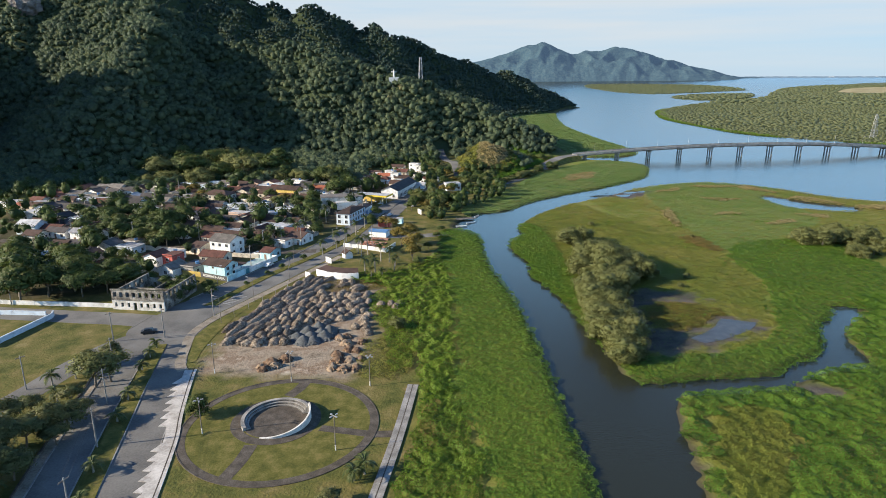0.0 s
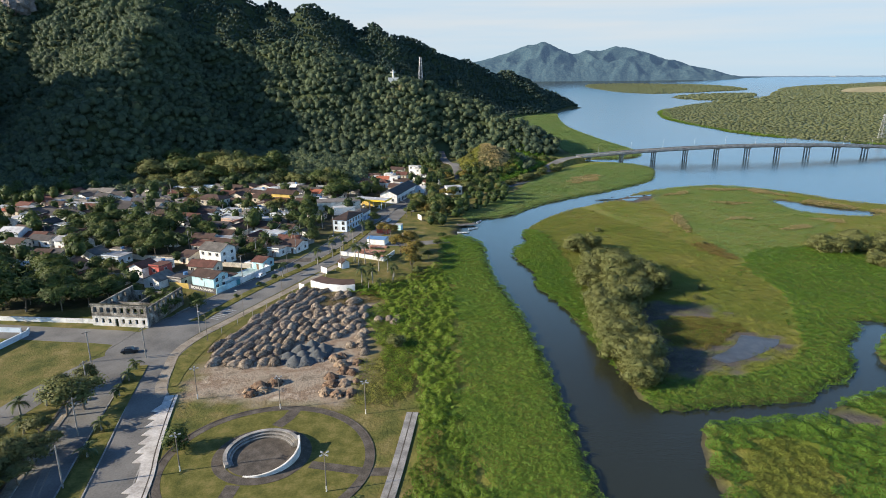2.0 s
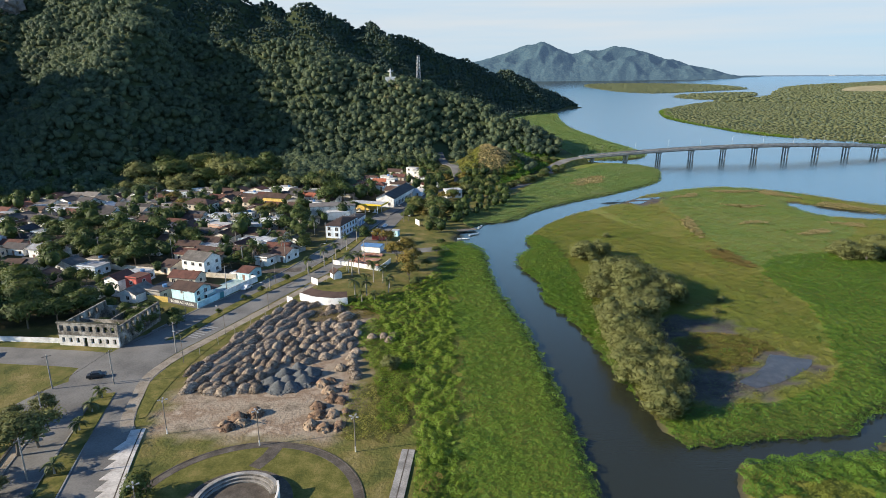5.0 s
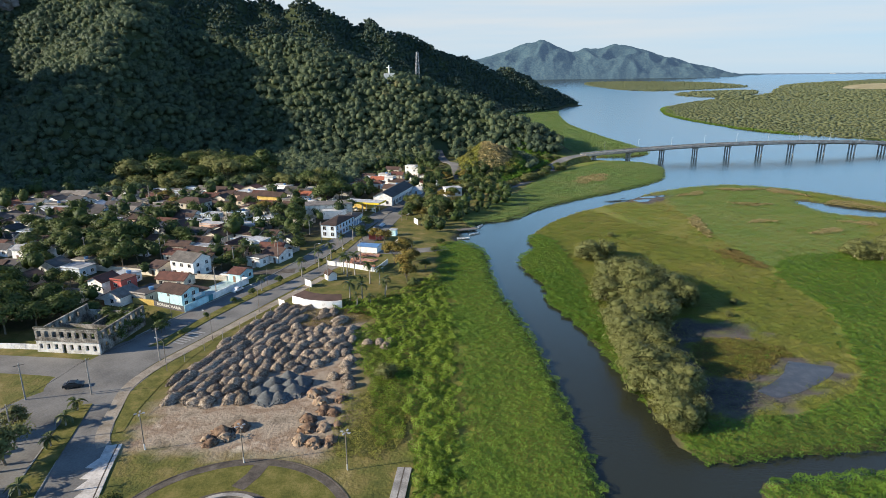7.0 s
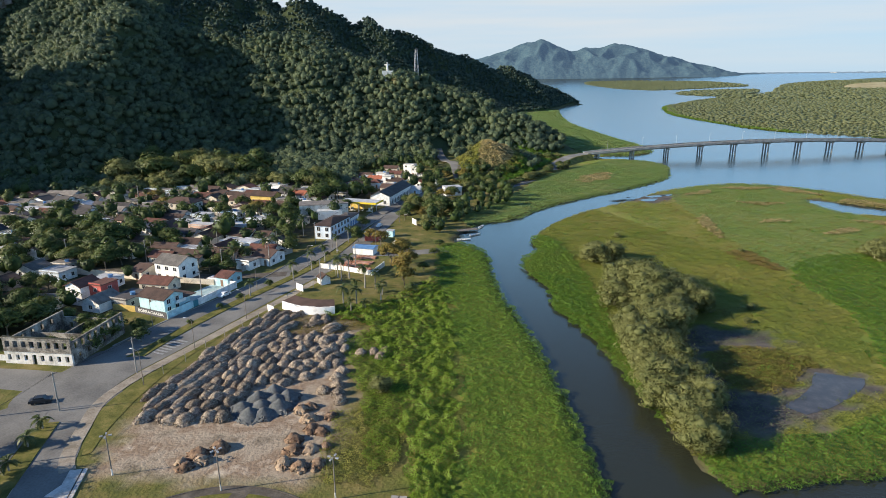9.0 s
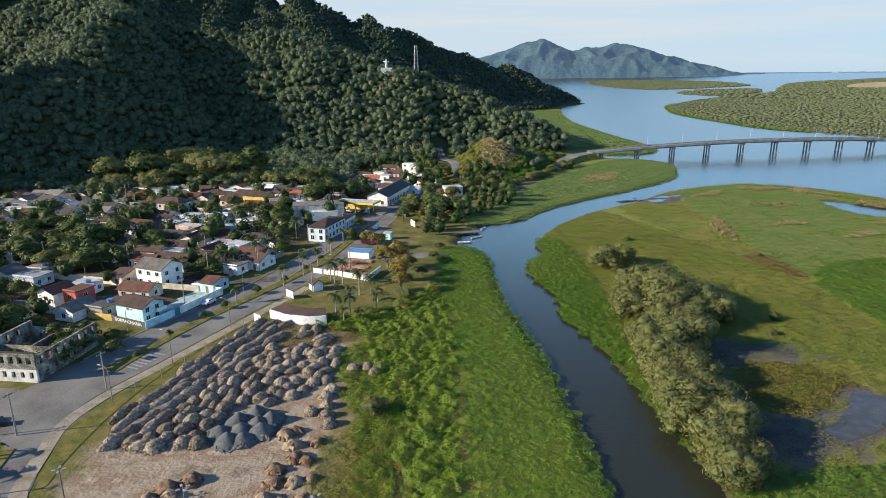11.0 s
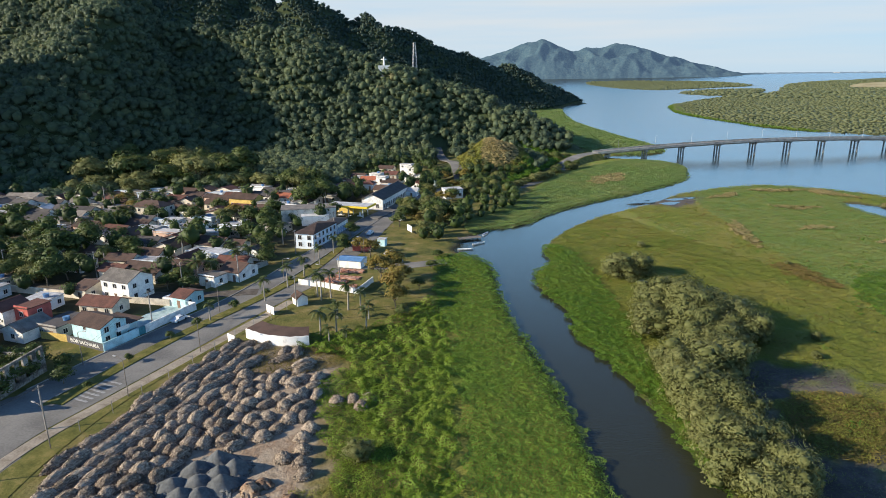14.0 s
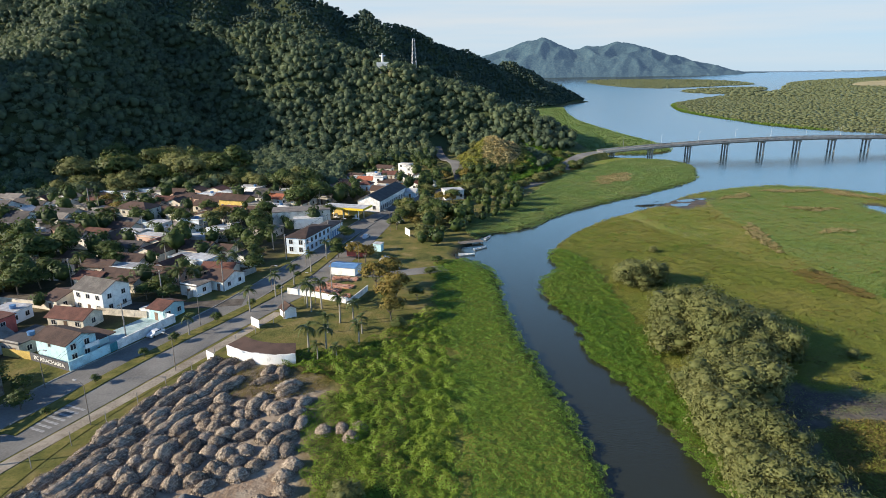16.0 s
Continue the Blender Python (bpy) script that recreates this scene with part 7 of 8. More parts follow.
part("roof", boxes((-11.4, -5.2, 5.9, 11.4, 5.2, 6.1)), ROOFS["grey"], ware)
part("annex", boxes((-3, -10, -0.3, 8, -5.01, 3.8)), WALLS["white"], ware, "bright white lower annex")
part("annex_roof", boxes((-3.2, -10.2, 3.8, 8.2, -5.22, 4.0)), ROOFS["metal"], ware)
gas = thing("fuel_station", "fuel station canopy with a yellow fascia", "fuel station", pose(-60.0, 336, 0, 0, 0, -14))
part("canopy", boxes((-10, -4.5, 4.6, 10, 4.5, 5.0)), ROOFS["metal"], gas)
part("fascia", boxes((-10.1, -4.65, 4.4, 10.1, -4.51, 5.3), (10.01, -4.5, 4.4, 10.15, 4.6, 5.3)), mat("yellow fascia", [(0.6, 0.42, 0.02), (0.72, 0.52, 0.04)], 1.0, 0.5), gas, "bright yellow fascia band")
for x in (-7, 0, 7):
    for y in (-2.5, 2.5):
        part("column", tube(bmesh.new(), (x, y, -0.2), (x, y, 4.6), 0.2, None, 8), WALLS["white"], gas)
part("shop", boxes((-9, 4.7, -0.3, 3, 9, 3.6)), WALLS["yellow"], gas)
for x in (-4.5, 4.5):
    part("fuel_pump", boxes((x - 0.4, -0.3, 0, x + 0.4, 0.3, 1.7), (x - 1.4, -0.7, -0.1, x + 1.4, 0.7, 0.16)), WALLS["white"], gas)
stall = thing("blue_stall", "small market stall with a blue roof and red front", "stall", pose(-44.5, 281, 0, 0, 0, -12))
part("roof", roof_gable(6, 4, 2.7, 0.5, 0.4), M_TANK, stall, "blue sheet roof")
part("wall", boxes((-2.8, -1.8, -0.2, 2.8, 1.8, 2.7)), WALLS["redwall"], stall)
kio = thing("blue_kiosk", "small pale-blue street kiosk", "kiosk", pose(-38.2, 287, 0, 0, 0, -12))
part("wall", boxes((-1.4, -1.2, -0.2, 1.4, 1.2, 2.6)), WALLS["turquoise"], kio)
part("roof", boxes((-1.6, -1.4, 2.6, 1.6, 1.4, 2.75)), ROOFS["metal"], kio)
shed = thing("yard_shed", "white shed with a blue tarpaulin roof", "shed", pose(-44, 262, 0, 0, 0, -12))
part("wall", boxes((-4, -2.5, -0.2, 4, 2.5, 2.5)), WALLS["white"], shed)
part("roof", roof_gable(8, 5, 2.5, 0.4, 0.3), M_TANK, shed, "blue tarpaulin roof")
pump = thing("shore_house", "white house on the shore below the knoll", "house", pose(-17.5, 379, 0, 0, 0, 20))
part("wall", body(9, 7, 4.5, 0, False), WALLS["white"], pump)
part("roof", boxes((-4.8, -3.8, 4.5, 4.8, 3.8, 4.7)), ROOFS["metal"], pump)
for k in range(3):
    window_on(pump, -3 + 3 * k, -3.5, 1.2, 1.2, 1.4, 0)
# landing stage with a moored boat
dock = thing("landing_stage", "old wooden landing stage at the river's edge", "jetty", pose(-7, 299, 0, 0, 0, 25))
for i in range(12):
    part("plank", boxes((-4.5, -1.6 + i * 0.28, 0.02, 4.5, -1.36 + i * 0.28, 0.1)), M_WOODPOST, dock)
for x in (-4, 0, 4):
    for y in (-1.5, 1.5):
        part("pile", tube(bmesh.new(), (x, y, -2), (x, y, 0.6), 0.12, None, 7), M_WOODPOST, dock)


def boat(x, y, rz):
    b = bmesh.new()
    rows = []
    for i in range(9):
        u = i / 8
        w = 0.75 * math.sin(math.pi * min(0.92, u * 0.8 + 0.2)) + 0.03
        sx = -2.8 + 5.6 * u
        rise = 0.25 * (2 * u - 1) ** 2
        rows.append([b.verts.new(p) for p in ((sx, -w, 0.45 + rise), (sx, -w * 0.6, 0.0 + rise * 0.5), (sx, w * 0.6, 0.0 + rise * 0.5), (sx, w, 0.45 + rise), (sx, w - 0.07, 0.45 + rise), (sx, w * 0.55, 0.07 + rise * 0.5), (sx, -w * 0.55, 0.07 + rise * 0.5), (sx, -w + 0.07, 0.45 + rise))])
    for p, q in zip(rows[:-1], rows[1:]):
        for k in range(8):
            b.faces.new((p[k], p[(k + 1) % 8], q[(k + 1) % 8], q[k]))
    b.faces.new(rows[0][::-1]), b.faces.new(rows[-1])
    t = thing("rowing_boat", "small pale wooden boat moored by the landing", "boat", pose(x, y, WATER_Z - 0.12, 0, 0, rz), "boats")
    part("hull", b, WALLS["white"], t)
    for sx in (-0.9, 0.7):
        part("thwart", boxes((sx - 0.12, -0.66, 0.3, sx + 0.12, 0.66, 0.35)), M_WOODPOST, t)


boat(-3.5, 292.5, 40)
boat(-1.0, 307, 70)
boat(-8.0, 284.6, 10)


# ---- smaller houses between the others ----
infill = random.Random(33)
GROVES = ((-138, 272, 11, "green"), (-131, 239, 8, "green"), (-137, 241, 7, "olive"), (-128, 244, 7, "green"), (-157, 248, 9, "green"), (-190, 300, 9, "green"), (-176, 288, 8, "green"), (-154, 276, 8, "wide"), (-126, 261, 6, "green"), (-122, 270, 7, "green"), (-93, 237, 5, "green"),
          (-108, 316, 8, "bright"), (-90, 316, 8, "green"), (-88, 292, 7, "green"), (-73, 263, 6, "green"), (-153, 314, 7, "green"), (-132, 329, 6, "green"), (-141, 249, 9, "green"), (-145, 242, 8, "wide"), (-174, 271, 9, "green"), (-131, 252, 7, "green"), (-150, 256, 9, "green"), (-165, 262, 9, "green"), (-162, 282, 9, "green"),
          (-182, 280, 9, "wide"), (-148, 264, 8, "green"), (-168, 244, 8, "green"), (-180, 258, 8, "green"), (-158, 236, 6, "green"), (-150, 208, 7, "green"), (-144, 200, 7, "wide"), (-135, 215, 6, "green"), (-141, 216, 6, "green"), (-128, 192, 6, "green"), (-158, 212, 8, "green"))
taken = [(o.location.x, o.location.y, 6.6) for o in scene.objects if o.name.startswith("house")] + [(-93, 200, 12), (-102, 178, 20), (-77, 330, 19), (-63, 292, 13), (-57, 314, 13), (-66, 352, 16), (-51, 371, 24), (-52, 350, 10), (-50, 392, 10)]
KINDS = (("gable", "brown", "cream", "small cream house with a dark-brown tiled roof"), ("gable", "slate", "white", "small white house with a dark weathered roof"), ("gable", "redbrown", "cream", "low house with a red-brown tiled roof"), ("flat", "grey", "concrete", "low unplastered house with a grey slab roof"),
         ("gable", "grey", "white", "low white house with a grey fibre-cement roof"), ("gable", "brown", "pink", "faded pink house with a brown roof"), ("flat", "metal", "bluewhite", "small pale-blue house with a sheet-metal roof"))
for x, y, w, d, rot, kind, rf, wl, lab in ((-66, 414, 9, 8, -8, "gable", "red", "white", "white house with a red tiled roof at the wood's foot"), (-52.5, 406, 10, 8, -12, "gable", "brown", "cream", "cream house with a brown roof beside the road"), (-52.5, 393, 8, 7, -12, "flat", "metal", "white", "small white house with a flat sheet-metal roof"), (-64, 401, 8, 8, -12, "hip", "redbrown", "bluewhite", "pale house with a red-brown hipped roof")):
    house(x, y, w, d, 3.4, rot, kind, rf, wl, lab)
    taken.append((x, y, 6))
for k in range(2600):
    x, y = infill.uniform(-262, -56), infill.uniform(190, 412)
    if x < -0.78 * y or (x < -108 and y < 218) or float(signed(np.array([x]), np.array([y]), TOWN)[0]) < 5 or abs(y - 238 - 0.05 * (-120 - x)) < 8 or abs(x + 66 - 0.27 * (y - 240)) < 15:
        continue
    if any((x - a) ** 2 + (y - b) ** 2 < (r + 1.6) ** 2 for a, b, r in taken):
        continue
    taken.append((x, y, 6.8))
    if any((x - g[0]) ** 2 + (y - g[1]) ** 2 < 7.5 ** 2 for g in GROVES):
        continue
    kind, rf, wl, lab = infill.choice(KINDS)
    house(x, y, infill.uniform(7.5, 11.5), infill.uniform(7, 9.5), infill.uniform(2.8, 3.3), -11 + infill.uniform(-4, 4), kind, rf, wl, lab)


# ---- vehicles ----
M_TYRE = mat("tyre rubber", [(0.015, 0.015, 0.015), (0.03, 0.03, 0.03)], 3.0, 0.9)


def car(x, y, rz, paint, label):
    t = thing("car", label, "car", pose(x, y, 0.06, 0, 0, rz), "parked cars")
    bm = bmesh.new()
    prof = [(-2.05, 0.35), (-2.1, 0.75), (-1.95, 0.9), (-1.1, 0.98), (-0.55, 1.42), (0.75, 1.45), (1.45, 0.98), (2.0, 0.92), (2.1, 0.6), (2.05, 0.35)]
    L = [bm.verts.new((px, -0.84 + 0.16 * (pz > 1.2), pz)) for px, pz in prof]
    R = [bm.verts.new((px, 0.84 - 0.16 * (pz > 1.2), pz)) for px, pz in prof]
    bm.faces.new(L), bm.faces.new(R[::-1])
    for i in range(len(prof)):
        bm.faces.new((L[i], R[i], R[(i + 1) % len(prof)], L[(i + 1) % len(prof)]))
    part("body", bm, paint, t)
    for s in (-1, 1):
        part("side_window", boxes((-0.85, s * 0.76 - 0.02, 1.0, 1.1, s * 0.76 + 0.02, 1.35)), M_GLASS, t)
    part("windscreen", boxes((1.02, -0.62, 1.0, 1.2, 0.62, 1.32)), M_GLASS, t)
    for wx in (-1.3, 1.3):
        for s in (-1, 1):
            part("wheel", tube(bmesh.new(), (wx, s * 0.70, 0.31), (wx, s * 0.88, 0.31), 0.31, None, 14), M_TYRE, t)
    return t


P_DARK = mat("dark car paint", [(0.02, 0.022, 0.025), (0.03, 0.032, 0.036)], 1.0, 0.3)
P_WHITE = mat("white car paint", [(0.6, 0.6, 0.6), (0.68, 0.68, 0.68)], 1.0, 0.3)
P_BLUE = mat("blue-grey car paint", [(0.08, 0.10, 0.14), (0.1, 0.13, 0.18)], 1.0, 0.3)
car(-90.6, 149.5, 200, P_DARK, "dark car turning at the junction of the avenue")
car(-78.2, 213.5, 73, P_WHITE, "white car parked beside the yard wall")
car(-88, 228.5, -10, P_WHITE, "white car parked in the side street")
car(-45.5, 303, 80, P_WHITE, "white car parked near the fuel station")
car(-36, 327, 70, P_WHITE, "white car parked by the green")
car(-30, 266, -8, P_BLUE, "blue-grey car parked in the river lane")
car(-34, 275, 60, P_WHITE, "white car parked by the stalls")
car(-131, 283, 170, P_BLUE, "blue-grey car parked before a house")


# ---- heaps on the bare lot ----
def mound_mesh(seed, rough=0.3, sub=3, chips=0, fine=0.05, cone=False, slope=1.0, chip=0.07):
    """A dumped heap: a lumpy dome or a cone with a worn top; chips lie loose over it."""
    r = np.random.RandomState(seed)
    bm = bmesh.new()
    bmesh.ops.create_icosphere(bm, subdivisions=sub, radius=1)
    for v in bm.verts:
        p = v.co.copy()
        k = 1 + rough * (noise.fractal(p * 1.7 + Vector((seed * 3.1, 0, 0)), 1.0, 2.0, 3)) + fine * noise.noise(p * 9 + Vector((0, seed, 0))) + fine * 0.8 * noise.noise(p * 19 + Vector((seed, 0, 0)))
        q = p * k
        d = math.hypot(q.x, q.y)
        if p.z <= -0.1:
            q.z = -0.1
        elif cone:
            q.z = 1.05 * max(0.0, 1 - d ** 1.12) + 0.9 * fine * noise.noise(p * 5) + 0.3 * fine * noise.noise(p * 17)
        else:
            q.z = slope * max(0.0, 1 - d ** 2.2) + 1.2 * fine * noise.noise(q * 5 + Vector((0, 0, seed))) + 0.9 * fine * noise.noise(q * 12)
        q.z = max(q.z, -0.15) * (1 if q.z > 0 else 0.3)
        v.co = q
    bm.normal_update()
    verts = np.array([v.co[:] for v in bm.verts])
    nor = np.array([v.normal[:] for v in bm.verts])
    faces = [np.array([[w.index for w in f.verts] for f in bm.faces])]
    bm.free()
    if chips:
        k = r.randint(0, len(verts), chips)
        k = k[verts[k, 2] > 0.03]
        v2, f2, n2 = leaf_quads(verts[k] + nor[k] * 0.015 + r.normal(size=(len(k), 3)) * 0.04, chip * (0.5 + r.rand(len(k))), 0.2, r, 1.7, nor[k], 0.25)
        faces.append(f2 + len(verts))
        verts, nor = np.concatenate([verts, v2]), np.concatenate([nor, n2])
    return big_mesh("mound", verts, faces, normals=nor)


M_SHELL = mat("shell rubble", [(0.060, 0.045, 0.031), (0.155, 0.119, 0.086), (0.27, 0.216, 0.162), (0.44, 0.365, 0.285)], 6.0, 0.95, bump=0.25, bump_scale=7.0, fine=3.0, island=0.2, objrand=0.24, contrast=(0.22, 0.8))
M_GRAVEL = mat("dark gravel", [(0.055, 0.06, 0.063), (0.09, 0.097, 0.10), (0.13, 0.135, 0.135)], 0.8, 0.95, bump=0.05, bump_scale=14, objrand=0.1)
M_EARTH = mat("reddish earth", [(0.10, 0.058, 0.036), (0.20, 0.13, 0.082), (0.32, 0.24, 0.165)], 0.8, 0.95, bump=0.12, bump_scale=4, objrand=0.4)
SHELL_H = [mound_mesh(s, 0.26, 4, 1300, 0.12, False, 0.95, 0.08) for s in range(6)]
GRAVEL_H = [mound_mesh(20 + s, 0.42, 4, 0, 0.10, True) for s in range(3)]
EARTH_H = [mound_mesh(30 + s, 0.55, 3, 160, 0.2, False, 1.0, 0.12) for s in range(4)]
for m, ms in ((M_SHELL, SHELL_H), (M_GRAVEL, GRAVEL_H), (M_EARTH, EARTH_H)):
    for me in ms:
        me.materials.append(m)
HEAPS = spline([(-69, 146), (-68, 163), (-65, 181), (-60, 199), (-46, 201), (-37, 190), (-33, 178), (-33, 168), (-40, 160), (-43, 152), (-52, 144), (-60, 142)])
GRAVEL = spline([(-50, 146), (-49, 155), (-43, 158), (-38, 153), (-40, 145)])
hr = np.random.RandomState(9)
u, v = np.array([0.30, 0.954]), np.array([0.954, -0.30])
hx, hy = [], []
for i in range(-14, 15):
    for j in range(-14, 15):
        p = np.array([-52.0, 170.0]) + v * (i * 2.95 + 0.5 * (j % 2)) + u * j * 3.0 + hr.uniform(-0.95, 0.95, 2)
        hx.append(p[0]), hy.append(p[1])
hx, hy = np.array(hx), np.array(hy)
keep = (signed(hx, hy, HEAPS) > 0.3) & (signed(hx, hy, GRAVEL) < -0.6) & ~((hy > 178) & (hx > -50) & (hr.rand(len(hx)) < 0.5))
for k, (x, y) in enumerate(zip(hx[keep], hy[keep])):
    ob = new("rubble_mound", SHELL_H[k % 6])
    edge = -74.5 + 0.30 * (y - 146) + 12 > x      # long ridges beside the avenue
    long = hr.uniform(1.5, 2.0) if edge or y > 188 else hr.uniform(0.85, 1.35)
    ob.matrix_world = Matrix.LocRotScale((x, y, 0), Euler((0, 0, radians(68 + hr.uniform(-16, 16) * (0.5 if edge else 2.2)))), (1.9 * long, hr.uniform(1.25, 1.85), hr.uniform(1.1, 1.9)))
    tagged(ob, "dumped heap of grey-brown shell rubble on bare ground", "rubble heap", "rubble heaps")
for k, (x, y) in enumerate(((-48, 149), (-46, 153), (-43.5, 155.5), (-44.5, 150), (-42, 152), (-40.5, 149.5), (-43, 147), (-45.5, 146.5), (-40, 153.5))):
    ob = new("gravel_mound", GRAVEL_H[k % 3])
    ob.matrix_world = Matrix.LocRotScale((x, y, 0), Euler((0, 0, k * 1.3)), (2.9, 2.7, 1.7 + 0.3 * (k % 3)))
    tagged(ob, "smooth heap of dark blue-grey gravel", "gravel heap", "gravel heaps")
for k, (x, y, s) in enumerate(((-50, 133.5, 1.6), (-50.5, 129.5, 1.3), (-47, 135.5, 1.7), (-48.5, 131.5, 1.4), (-52, 131, 1.0), (-36, 149, 1.6), (-33.5, 146, 1.5), (-32, 142.5, 1.5), (-34.5, 139, 1.5), (-33.5, 135.5, 1.6), (-34, 131.5, 1.5), (-31, 130.5, 1.5), (-30.5, 136, 1.4), (-28, 131.5, 1.5), (-30, 141.5, 1.3),
                               (-29.5, 147, 1.3), (-28, 137, 1.1), (-34.5, 150.5, 1.3))):
    ob = new("earth_mound", EARTH_H[k % 4])
    ob.matrix_world = Matrix.LocRotScale((x, y, 0), Euler((0, 0, k * 1.1)), (s * 1.2, s, s * 0.85))
    tagged(ob, "heap of reddish-brown earth and broken debris", "earth heap", "earth heaps")
for k, (x, y) in enumerate(((-29, 175.5), (-26, 176.2), (-23.3, 176.8), (-24, 173.8), (-32, 163), (-31, 159.5), (-30.2, 156), (-33.5, 157), (-29, 153), (-31.5, 166))):
    ob = new("rubble_mound", SHELL_H[k % 6])
    ob.matrix_world = Matrix.LocRotScale((x, y, 0), Euler((0, 0, k * 1.7)), (1.7, 1.5, 1.5))
    tagged(ob, "dumped heap of pale shell rubble among weeds", "rubble heap", "rubble heaps")
carpet("weeds", spline([(-30, 148), (-18, 150), (-14, 136), (-18, 127), (-27, 128), (-28, 140)]), 0.26, 0.22, 0.05, 0.5, 0.5, M_GRASS, "dry olive weeds spreading over the rubble", 41, 2.5, patches=0.2)
carpet("weeds", spline([(-50, 186), (-36, 188), (-30, 196), (-40, 200), (-52, 197)]), 0.28, 0.22, 0.05, 0.5, 0.6, M_RUSTGRASS, "dry brownish weeds among the heaps", 42, 4.0)
carpet("creeper", spline([(-34, 186), (-27, 188), (-22, 176), (-15, 150), (-15, 133), (-19, 130), (-23, 148), (-27, 160), (-32, 172)]), 0.26, 0.26, 0.05, 0.8, 0.5, M_CREEPER, "bright-green creeper and weeds spreading over the rubble's edge", 43, 5.0)
# posts of the wire fence along the lot
for i in range(12):
    u1 = i / 11
    px, py = -71.5 + 22.5 * u1, 163 + 72 * u1
    ob = part("fence_post", tube(bmesh.new(), (0, 0, -0.3), (0, 0, 2.6), 0.07, None, 6), M_CONCRETE)
    ob.matrix_world = pose(px, py, 0)
    tagged(ob, "thin pale concrete fence post beside the avenue", "post", "fence posts")

# ---- trees of the town ----
tr = random.Random(21)
for x, y, h, key, w in ((-87, 373, 10, "green", 1.2), (-82, 378, 9, "green", 1.2), (-88, 312, 8, "green", 1.2), (-52.5, 300, 5.5, "green", 1.2), (-109, 404, 9, "green", 1.2), (-66, 384, 5, "green", 1.2), (-74, 384, 6, "green", 1.2), (-36, 316, 6, "green", 1.2), (-3, 377, 6, "bright", 1.2), (4, 400, 6, "bright", 1.2), (-8, 390, 6, "bright", 1.2), (-26, 345, 8, "near", 1.2), (-20, 340, 7, "near", 1.2), (-144, 170, 13, "green", 1.1), (-149, 176, 15, "green", 1.0), (-139, 176, 11, "green", 1.1), (-128, 177, 10, "wide", 1.0), (-122, 181, 9, "wide", 1.0), (-134, 182, 12, "wide", 1.0), (-118, 186, 8, "green", 1.2), (-141, 262, 12, "green", 1.15), (-147, 258, 9, "green", 1.2), (-158, 262, 8, "green", 1.1), (-166, 255, 8, "green", 1.2), (-156, 248, 7, "green", 1.3), (-150, 252, 7, "green", 1.2), (-140, 246, 6, "green", 1.3), (-139, 193, 11, "wide", 0.9), (-146, 200, 11, "wide", 1.0), (-128, 196, 9, "wide", 1.0), (-152, 206, 11, "wide", 0.95),
                        (-168, 200, 12, "green", 1.2), (-160, 190, 12, "green", 1.1), (-150, 182, 6, "green", 1.3), (-142, 182, 5, "yellow", 1.1), (-176, 212, 9, "green", 1.2), (-185, 225, 8, "green", 1.2), (-130, 186, 9, "wide", 0.9), (-120, 192, 8, "wide", 0.9), (-106, 321, 8, "yellow", 1.1), (-122, 318, 8, "green", 1.1), (-84, 352, 12, "green", 1.2), (-78, 360, 12, "green", 1.2),
                        (-92, 330, 8, "green", 1.1), (-97, 316, 8, "green", 1.2), (-86, 304, 7, "green", 1.2), (-90, 292, 7, "green", 1.2), (-80, 284, 6, "green", 1.2), (-76, 272, 6, "green", 1.2), (-72, 262, 5, "green", 1.2), (-88, 254, 5, "green", 1.2), (-90, 240, 6, "green", 1.3), (-86, 236, 5, "green", 1.3), (-94, 252, 5, "green", 1.2), (-116, 262, 6, "green", 1.2),
                        (-124, 270, 7, "green", 1.2), (-126, 262, 6, "green", 1.2), (-140, 318, 7, "green", 1.1), (-160, 340, 6, "yellow", 1.4), (-172, 352, 7, "yellow", 1.3), (-150, 345, 7, "green", 1.2), (-204, 290, 8, "green", 1.2), (-190, 280, 8, "green", 1.2), (-184, 270, 7, "green", 1.2), (-180, 290, 7, "green", 1.2), (-112, 190, 5, "green", 1.2), (-100, 186, 5, "green", 1.1),
                        (-66, 330, 7, "green", 1.2), (-70, 372, 9, "green", 1.2), (-62, 374, 6, "green", 1.2), (-120, 340, 7, "green", 1.2), (-33, 396, 5, "green", 1.2), (-34, 428, 5, "green", 1.2), (-86, 180, 4, "green", 1.1), (-90, 186, 4, "green", 1.0), (-52, 285, 5, "green", 1.1), (-50, 278, 5, "green", 1.2), (-105, 176, 4.5, "green", 1.2), (-98, 180, 4, "green", 1.2), (-104, 186, 5, "green", 1.2), (-156, 178, 8, "green", 1.2), (-172, 186, 9, "green", 1.2), (-180, 200, 10, "green", 1.2)):
    tree(x, y, h, key, {"yellow": "yellowish leafy tree between the houses", "green": "dense dark-green garden tree between the houses", "wide": "broad spreading tree with layered dark foliage", "bright": "light-green bushy tree near the shore", "near": "dusty-green bushy tree near the shore"}[key], "town trees", 0, w)
for x, y, h, key in GROVES:
    tree(x, y, h, key, "big dark-green garden tree shading the roofs", "town trees", 0, 1.15)
# more garden trees, kept off the streets and houses
spots = [(o.location.x, o.location.y) for o in scene.objects if o.name.startswith(("house", "road_"))]
extra = []
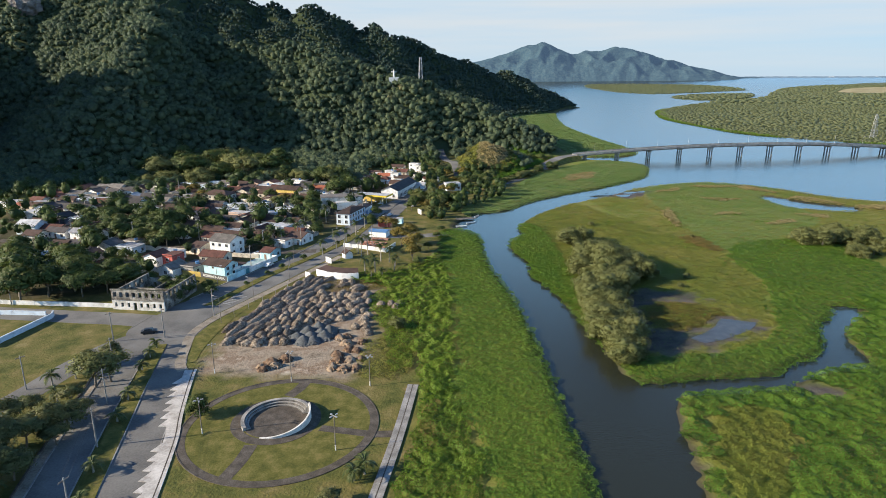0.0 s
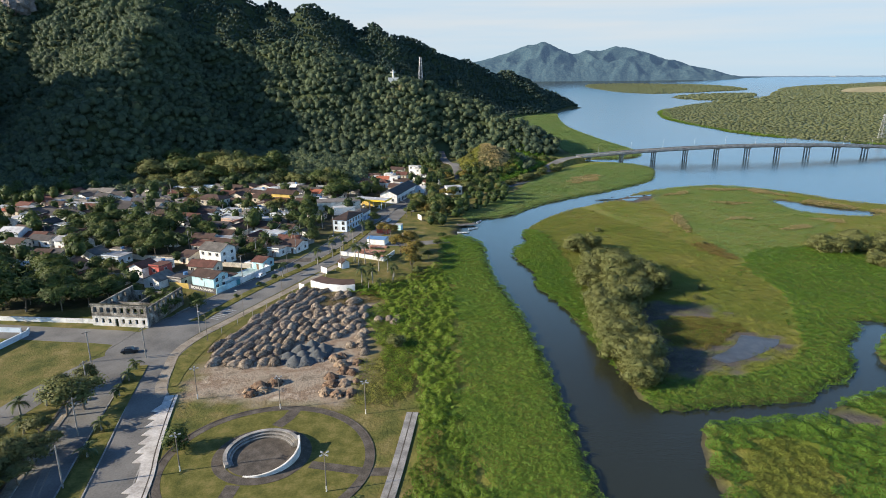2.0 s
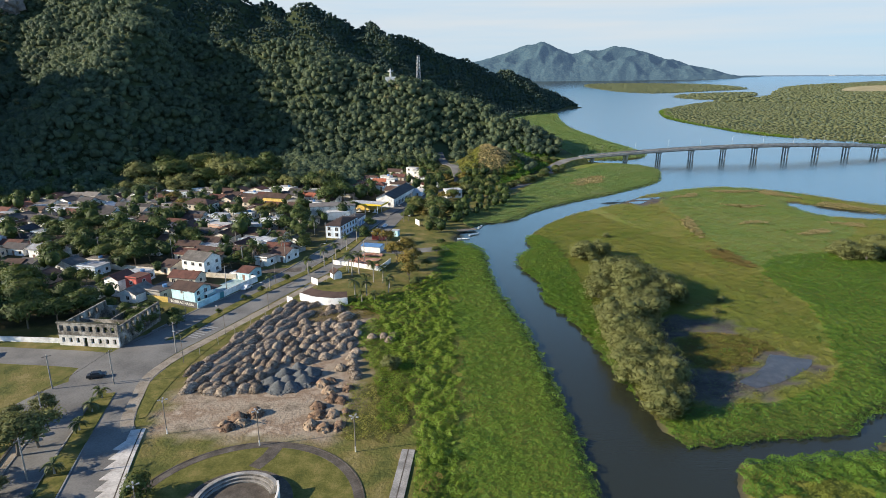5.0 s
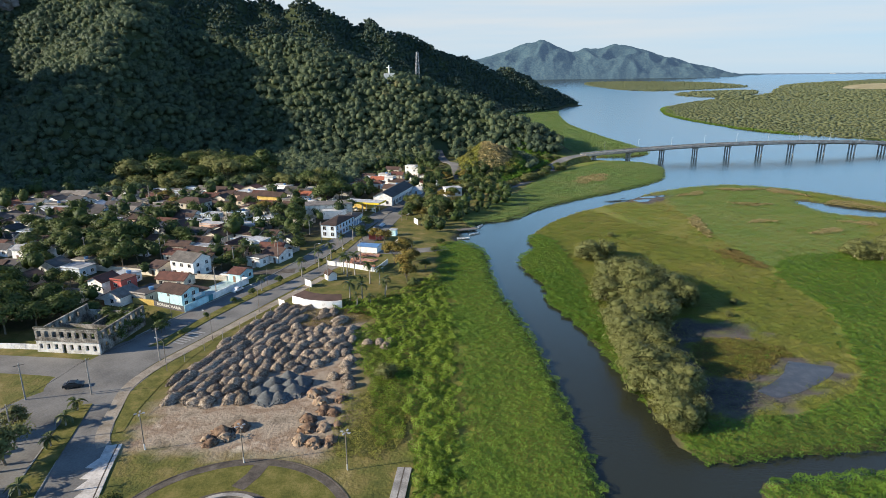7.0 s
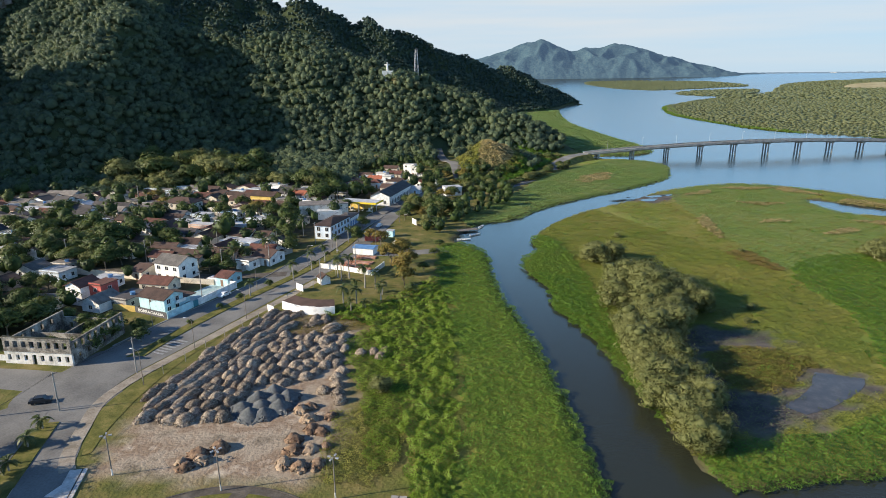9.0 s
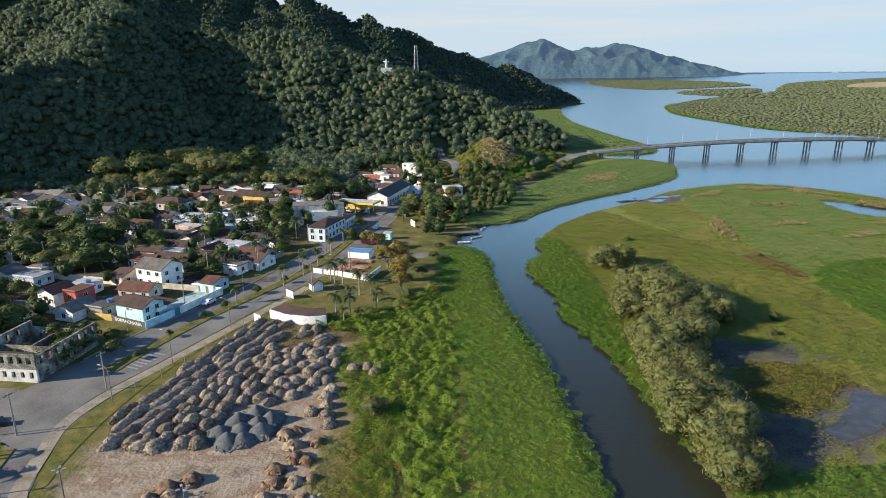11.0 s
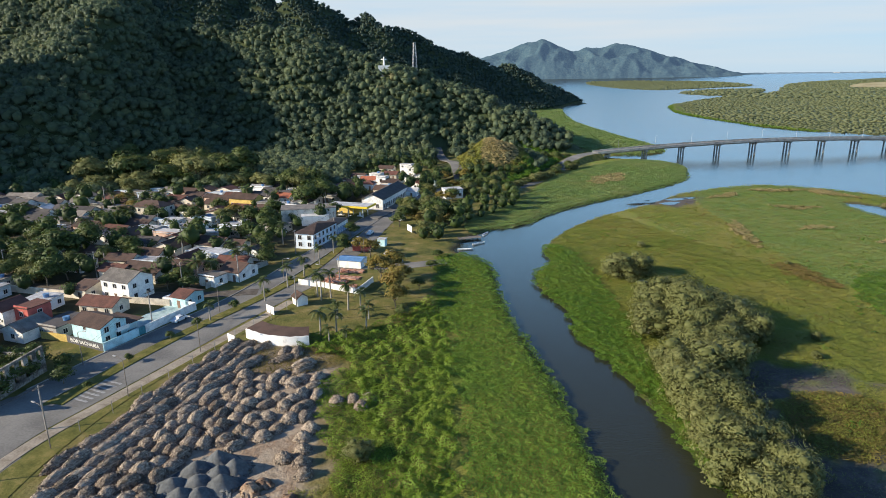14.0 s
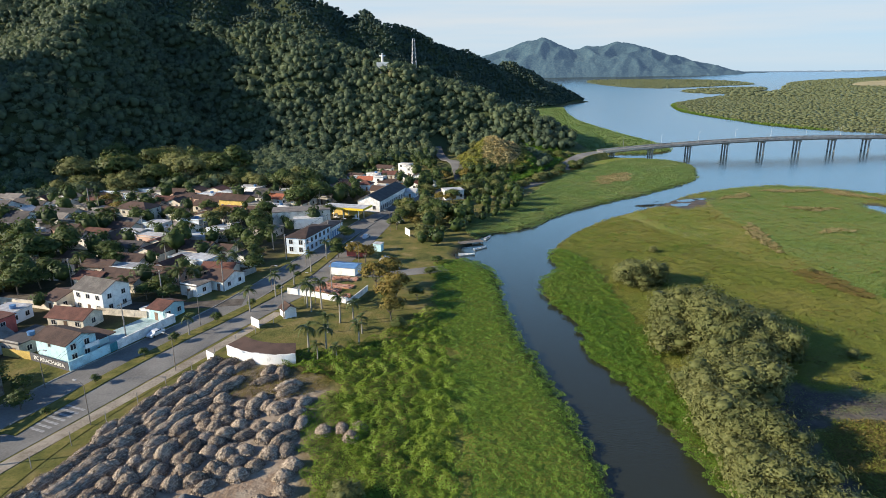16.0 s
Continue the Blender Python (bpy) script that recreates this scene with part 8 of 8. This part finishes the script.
for k in range(1500):
    x, y = tr.uniform(-285, -60), tr.uniform(185, 415)
    if x < -0.90 * y + 10 or x > -60 - 0.1 * (400 - y) or any((x - a) ** 2 + (y - b) ** 2 < 5.4 ** 2 for a, b in spots) or abs(y - 238) < 6:
        continue
    if abs(x + 66 - 0.27 * (y - 240)) < 14 or (x > -116 and y < 236):
        continue
    spots.append((x, y))
    extra.append((x, y, 2.1 + 3.0 * tr.random() ** 1.6))
# scrub and gardens between the last houses and the shore
for k in range(420):
    y = tr.uniform(285, 440)
    x = tr.uniform(-42, 14)
    side = float(np.interp(y, [285, 330, 362, 385, 408, 445], [-46, -43, -36, -12, 16, 36]))
    shore = float(np.interp(y, [285, 300, 320, 350, 400, 440], [-18, -14, -6, 12, 40, 60]))
    if abs(x - side) < 6.5 or x > shore or any((x - a) ** 2 + (y - b) ** 2 < 3.8 ** 2 for a, b in spots) or abs(x - float(np.interp(y, [330, 372, 402, 424, 447], [-50, -36, -22, -16, -18]))) < 5 or abs(x + 17) < 9 and 345 < y < 388 or x < -24 and y < 345:
        continue
    spots.append((x, y))
    extra.append((x, y, 1.8 + 2.8 * tr.random() ** 1.4))
for k in range(420):
    x, y = tr.uniform(-92, -24), tr.uniform(396, 525)
    if any((x - a) ** 2 + (y - b) ** 2 < (7.5 if y < 470 else 4.6) ** 2 for a, b in spots) or float(signed(np.array([x]), np.array([y]), LANE_SIDE)[0]) > -1.5 or (x > -44 and y < 440):
        continue
    spots.append((x, y))
    extra.append((x, y, (1.6 if y < 470 else 2.2) + 2.0 * tr.random() ** 1.4))
ex = np.array(extra)
ers = np.random.RandomState(17)
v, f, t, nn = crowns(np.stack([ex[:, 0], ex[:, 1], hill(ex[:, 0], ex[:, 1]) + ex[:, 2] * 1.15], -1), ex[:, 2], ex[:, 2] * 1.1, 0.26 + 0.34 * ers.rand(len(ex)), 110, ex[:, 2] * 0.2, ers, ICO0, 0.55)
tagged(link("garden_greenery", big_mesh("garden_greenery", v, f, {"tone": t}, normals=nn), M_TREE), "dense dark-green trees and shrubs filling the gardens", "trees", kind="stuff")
# yellower crowns along the wood's rim
wood = random.Random(4)
for k in range(34):
    x = wood.uniform(-215, -90)
    y = 384 + wood.uniform(-6, 22) + (8 if x > -150 else 0)
    tree(x, y, wood.uniform(8, 13), wood.choice(("green", "olive", "bright", "green")), "tall tree at the wood's edge behind the town", "wood-edge trees", 0, wood.uniform(0.9, 1.15))

# sunlit crowns standing clear of the shaded slope
for k in range(30):
    x, y = wood.uniform(-232, -140), wood.uniform(392, 462)
    tree(x, y, wood.uniform(13, 20), wood.choice(("bright", "green", "wide")), "tall sunlit olive-green tree at the foot of the hill", "wood-edge trees", hz(x, y) - 0.3, wood.uniform(0.85, 1.1))

# palms scattered through the gardens
for k in range(26):
    x, y = tr.uniform(-200, -70), tr.uniform(236, 372)
    if x < -0.78 * y + 8 or abs(x + 66 - 0.27 * (y - 240)) < 9:
        continue
    palm(x, y, tr.uniform(4.5, 8.5), tr.uniform(1.0, 1.4), "garden palm rising between the houses", "garden palms")

# growth inside the roofless ruin
for x, y, h in ((-95, 173, 5), (-95.5, 177, 5.2), (-95, 181, 4.8), (-95.5, 185, 5), (-98, 172, 4.5), (-104, 173, 4), (-99, 180, 3.6), (-102, 184, 4.2), (-96.5, 186, 3.4), (-104, 178, 3.0), (-99, 190, 4.0), (-94.5, 182, 3.0)):
    tree(x, y, h, "green", "wild shrub growing inside the roofless ruin", "ruin shrubs", 0, 1.3, "bush")

plant_far_trees()
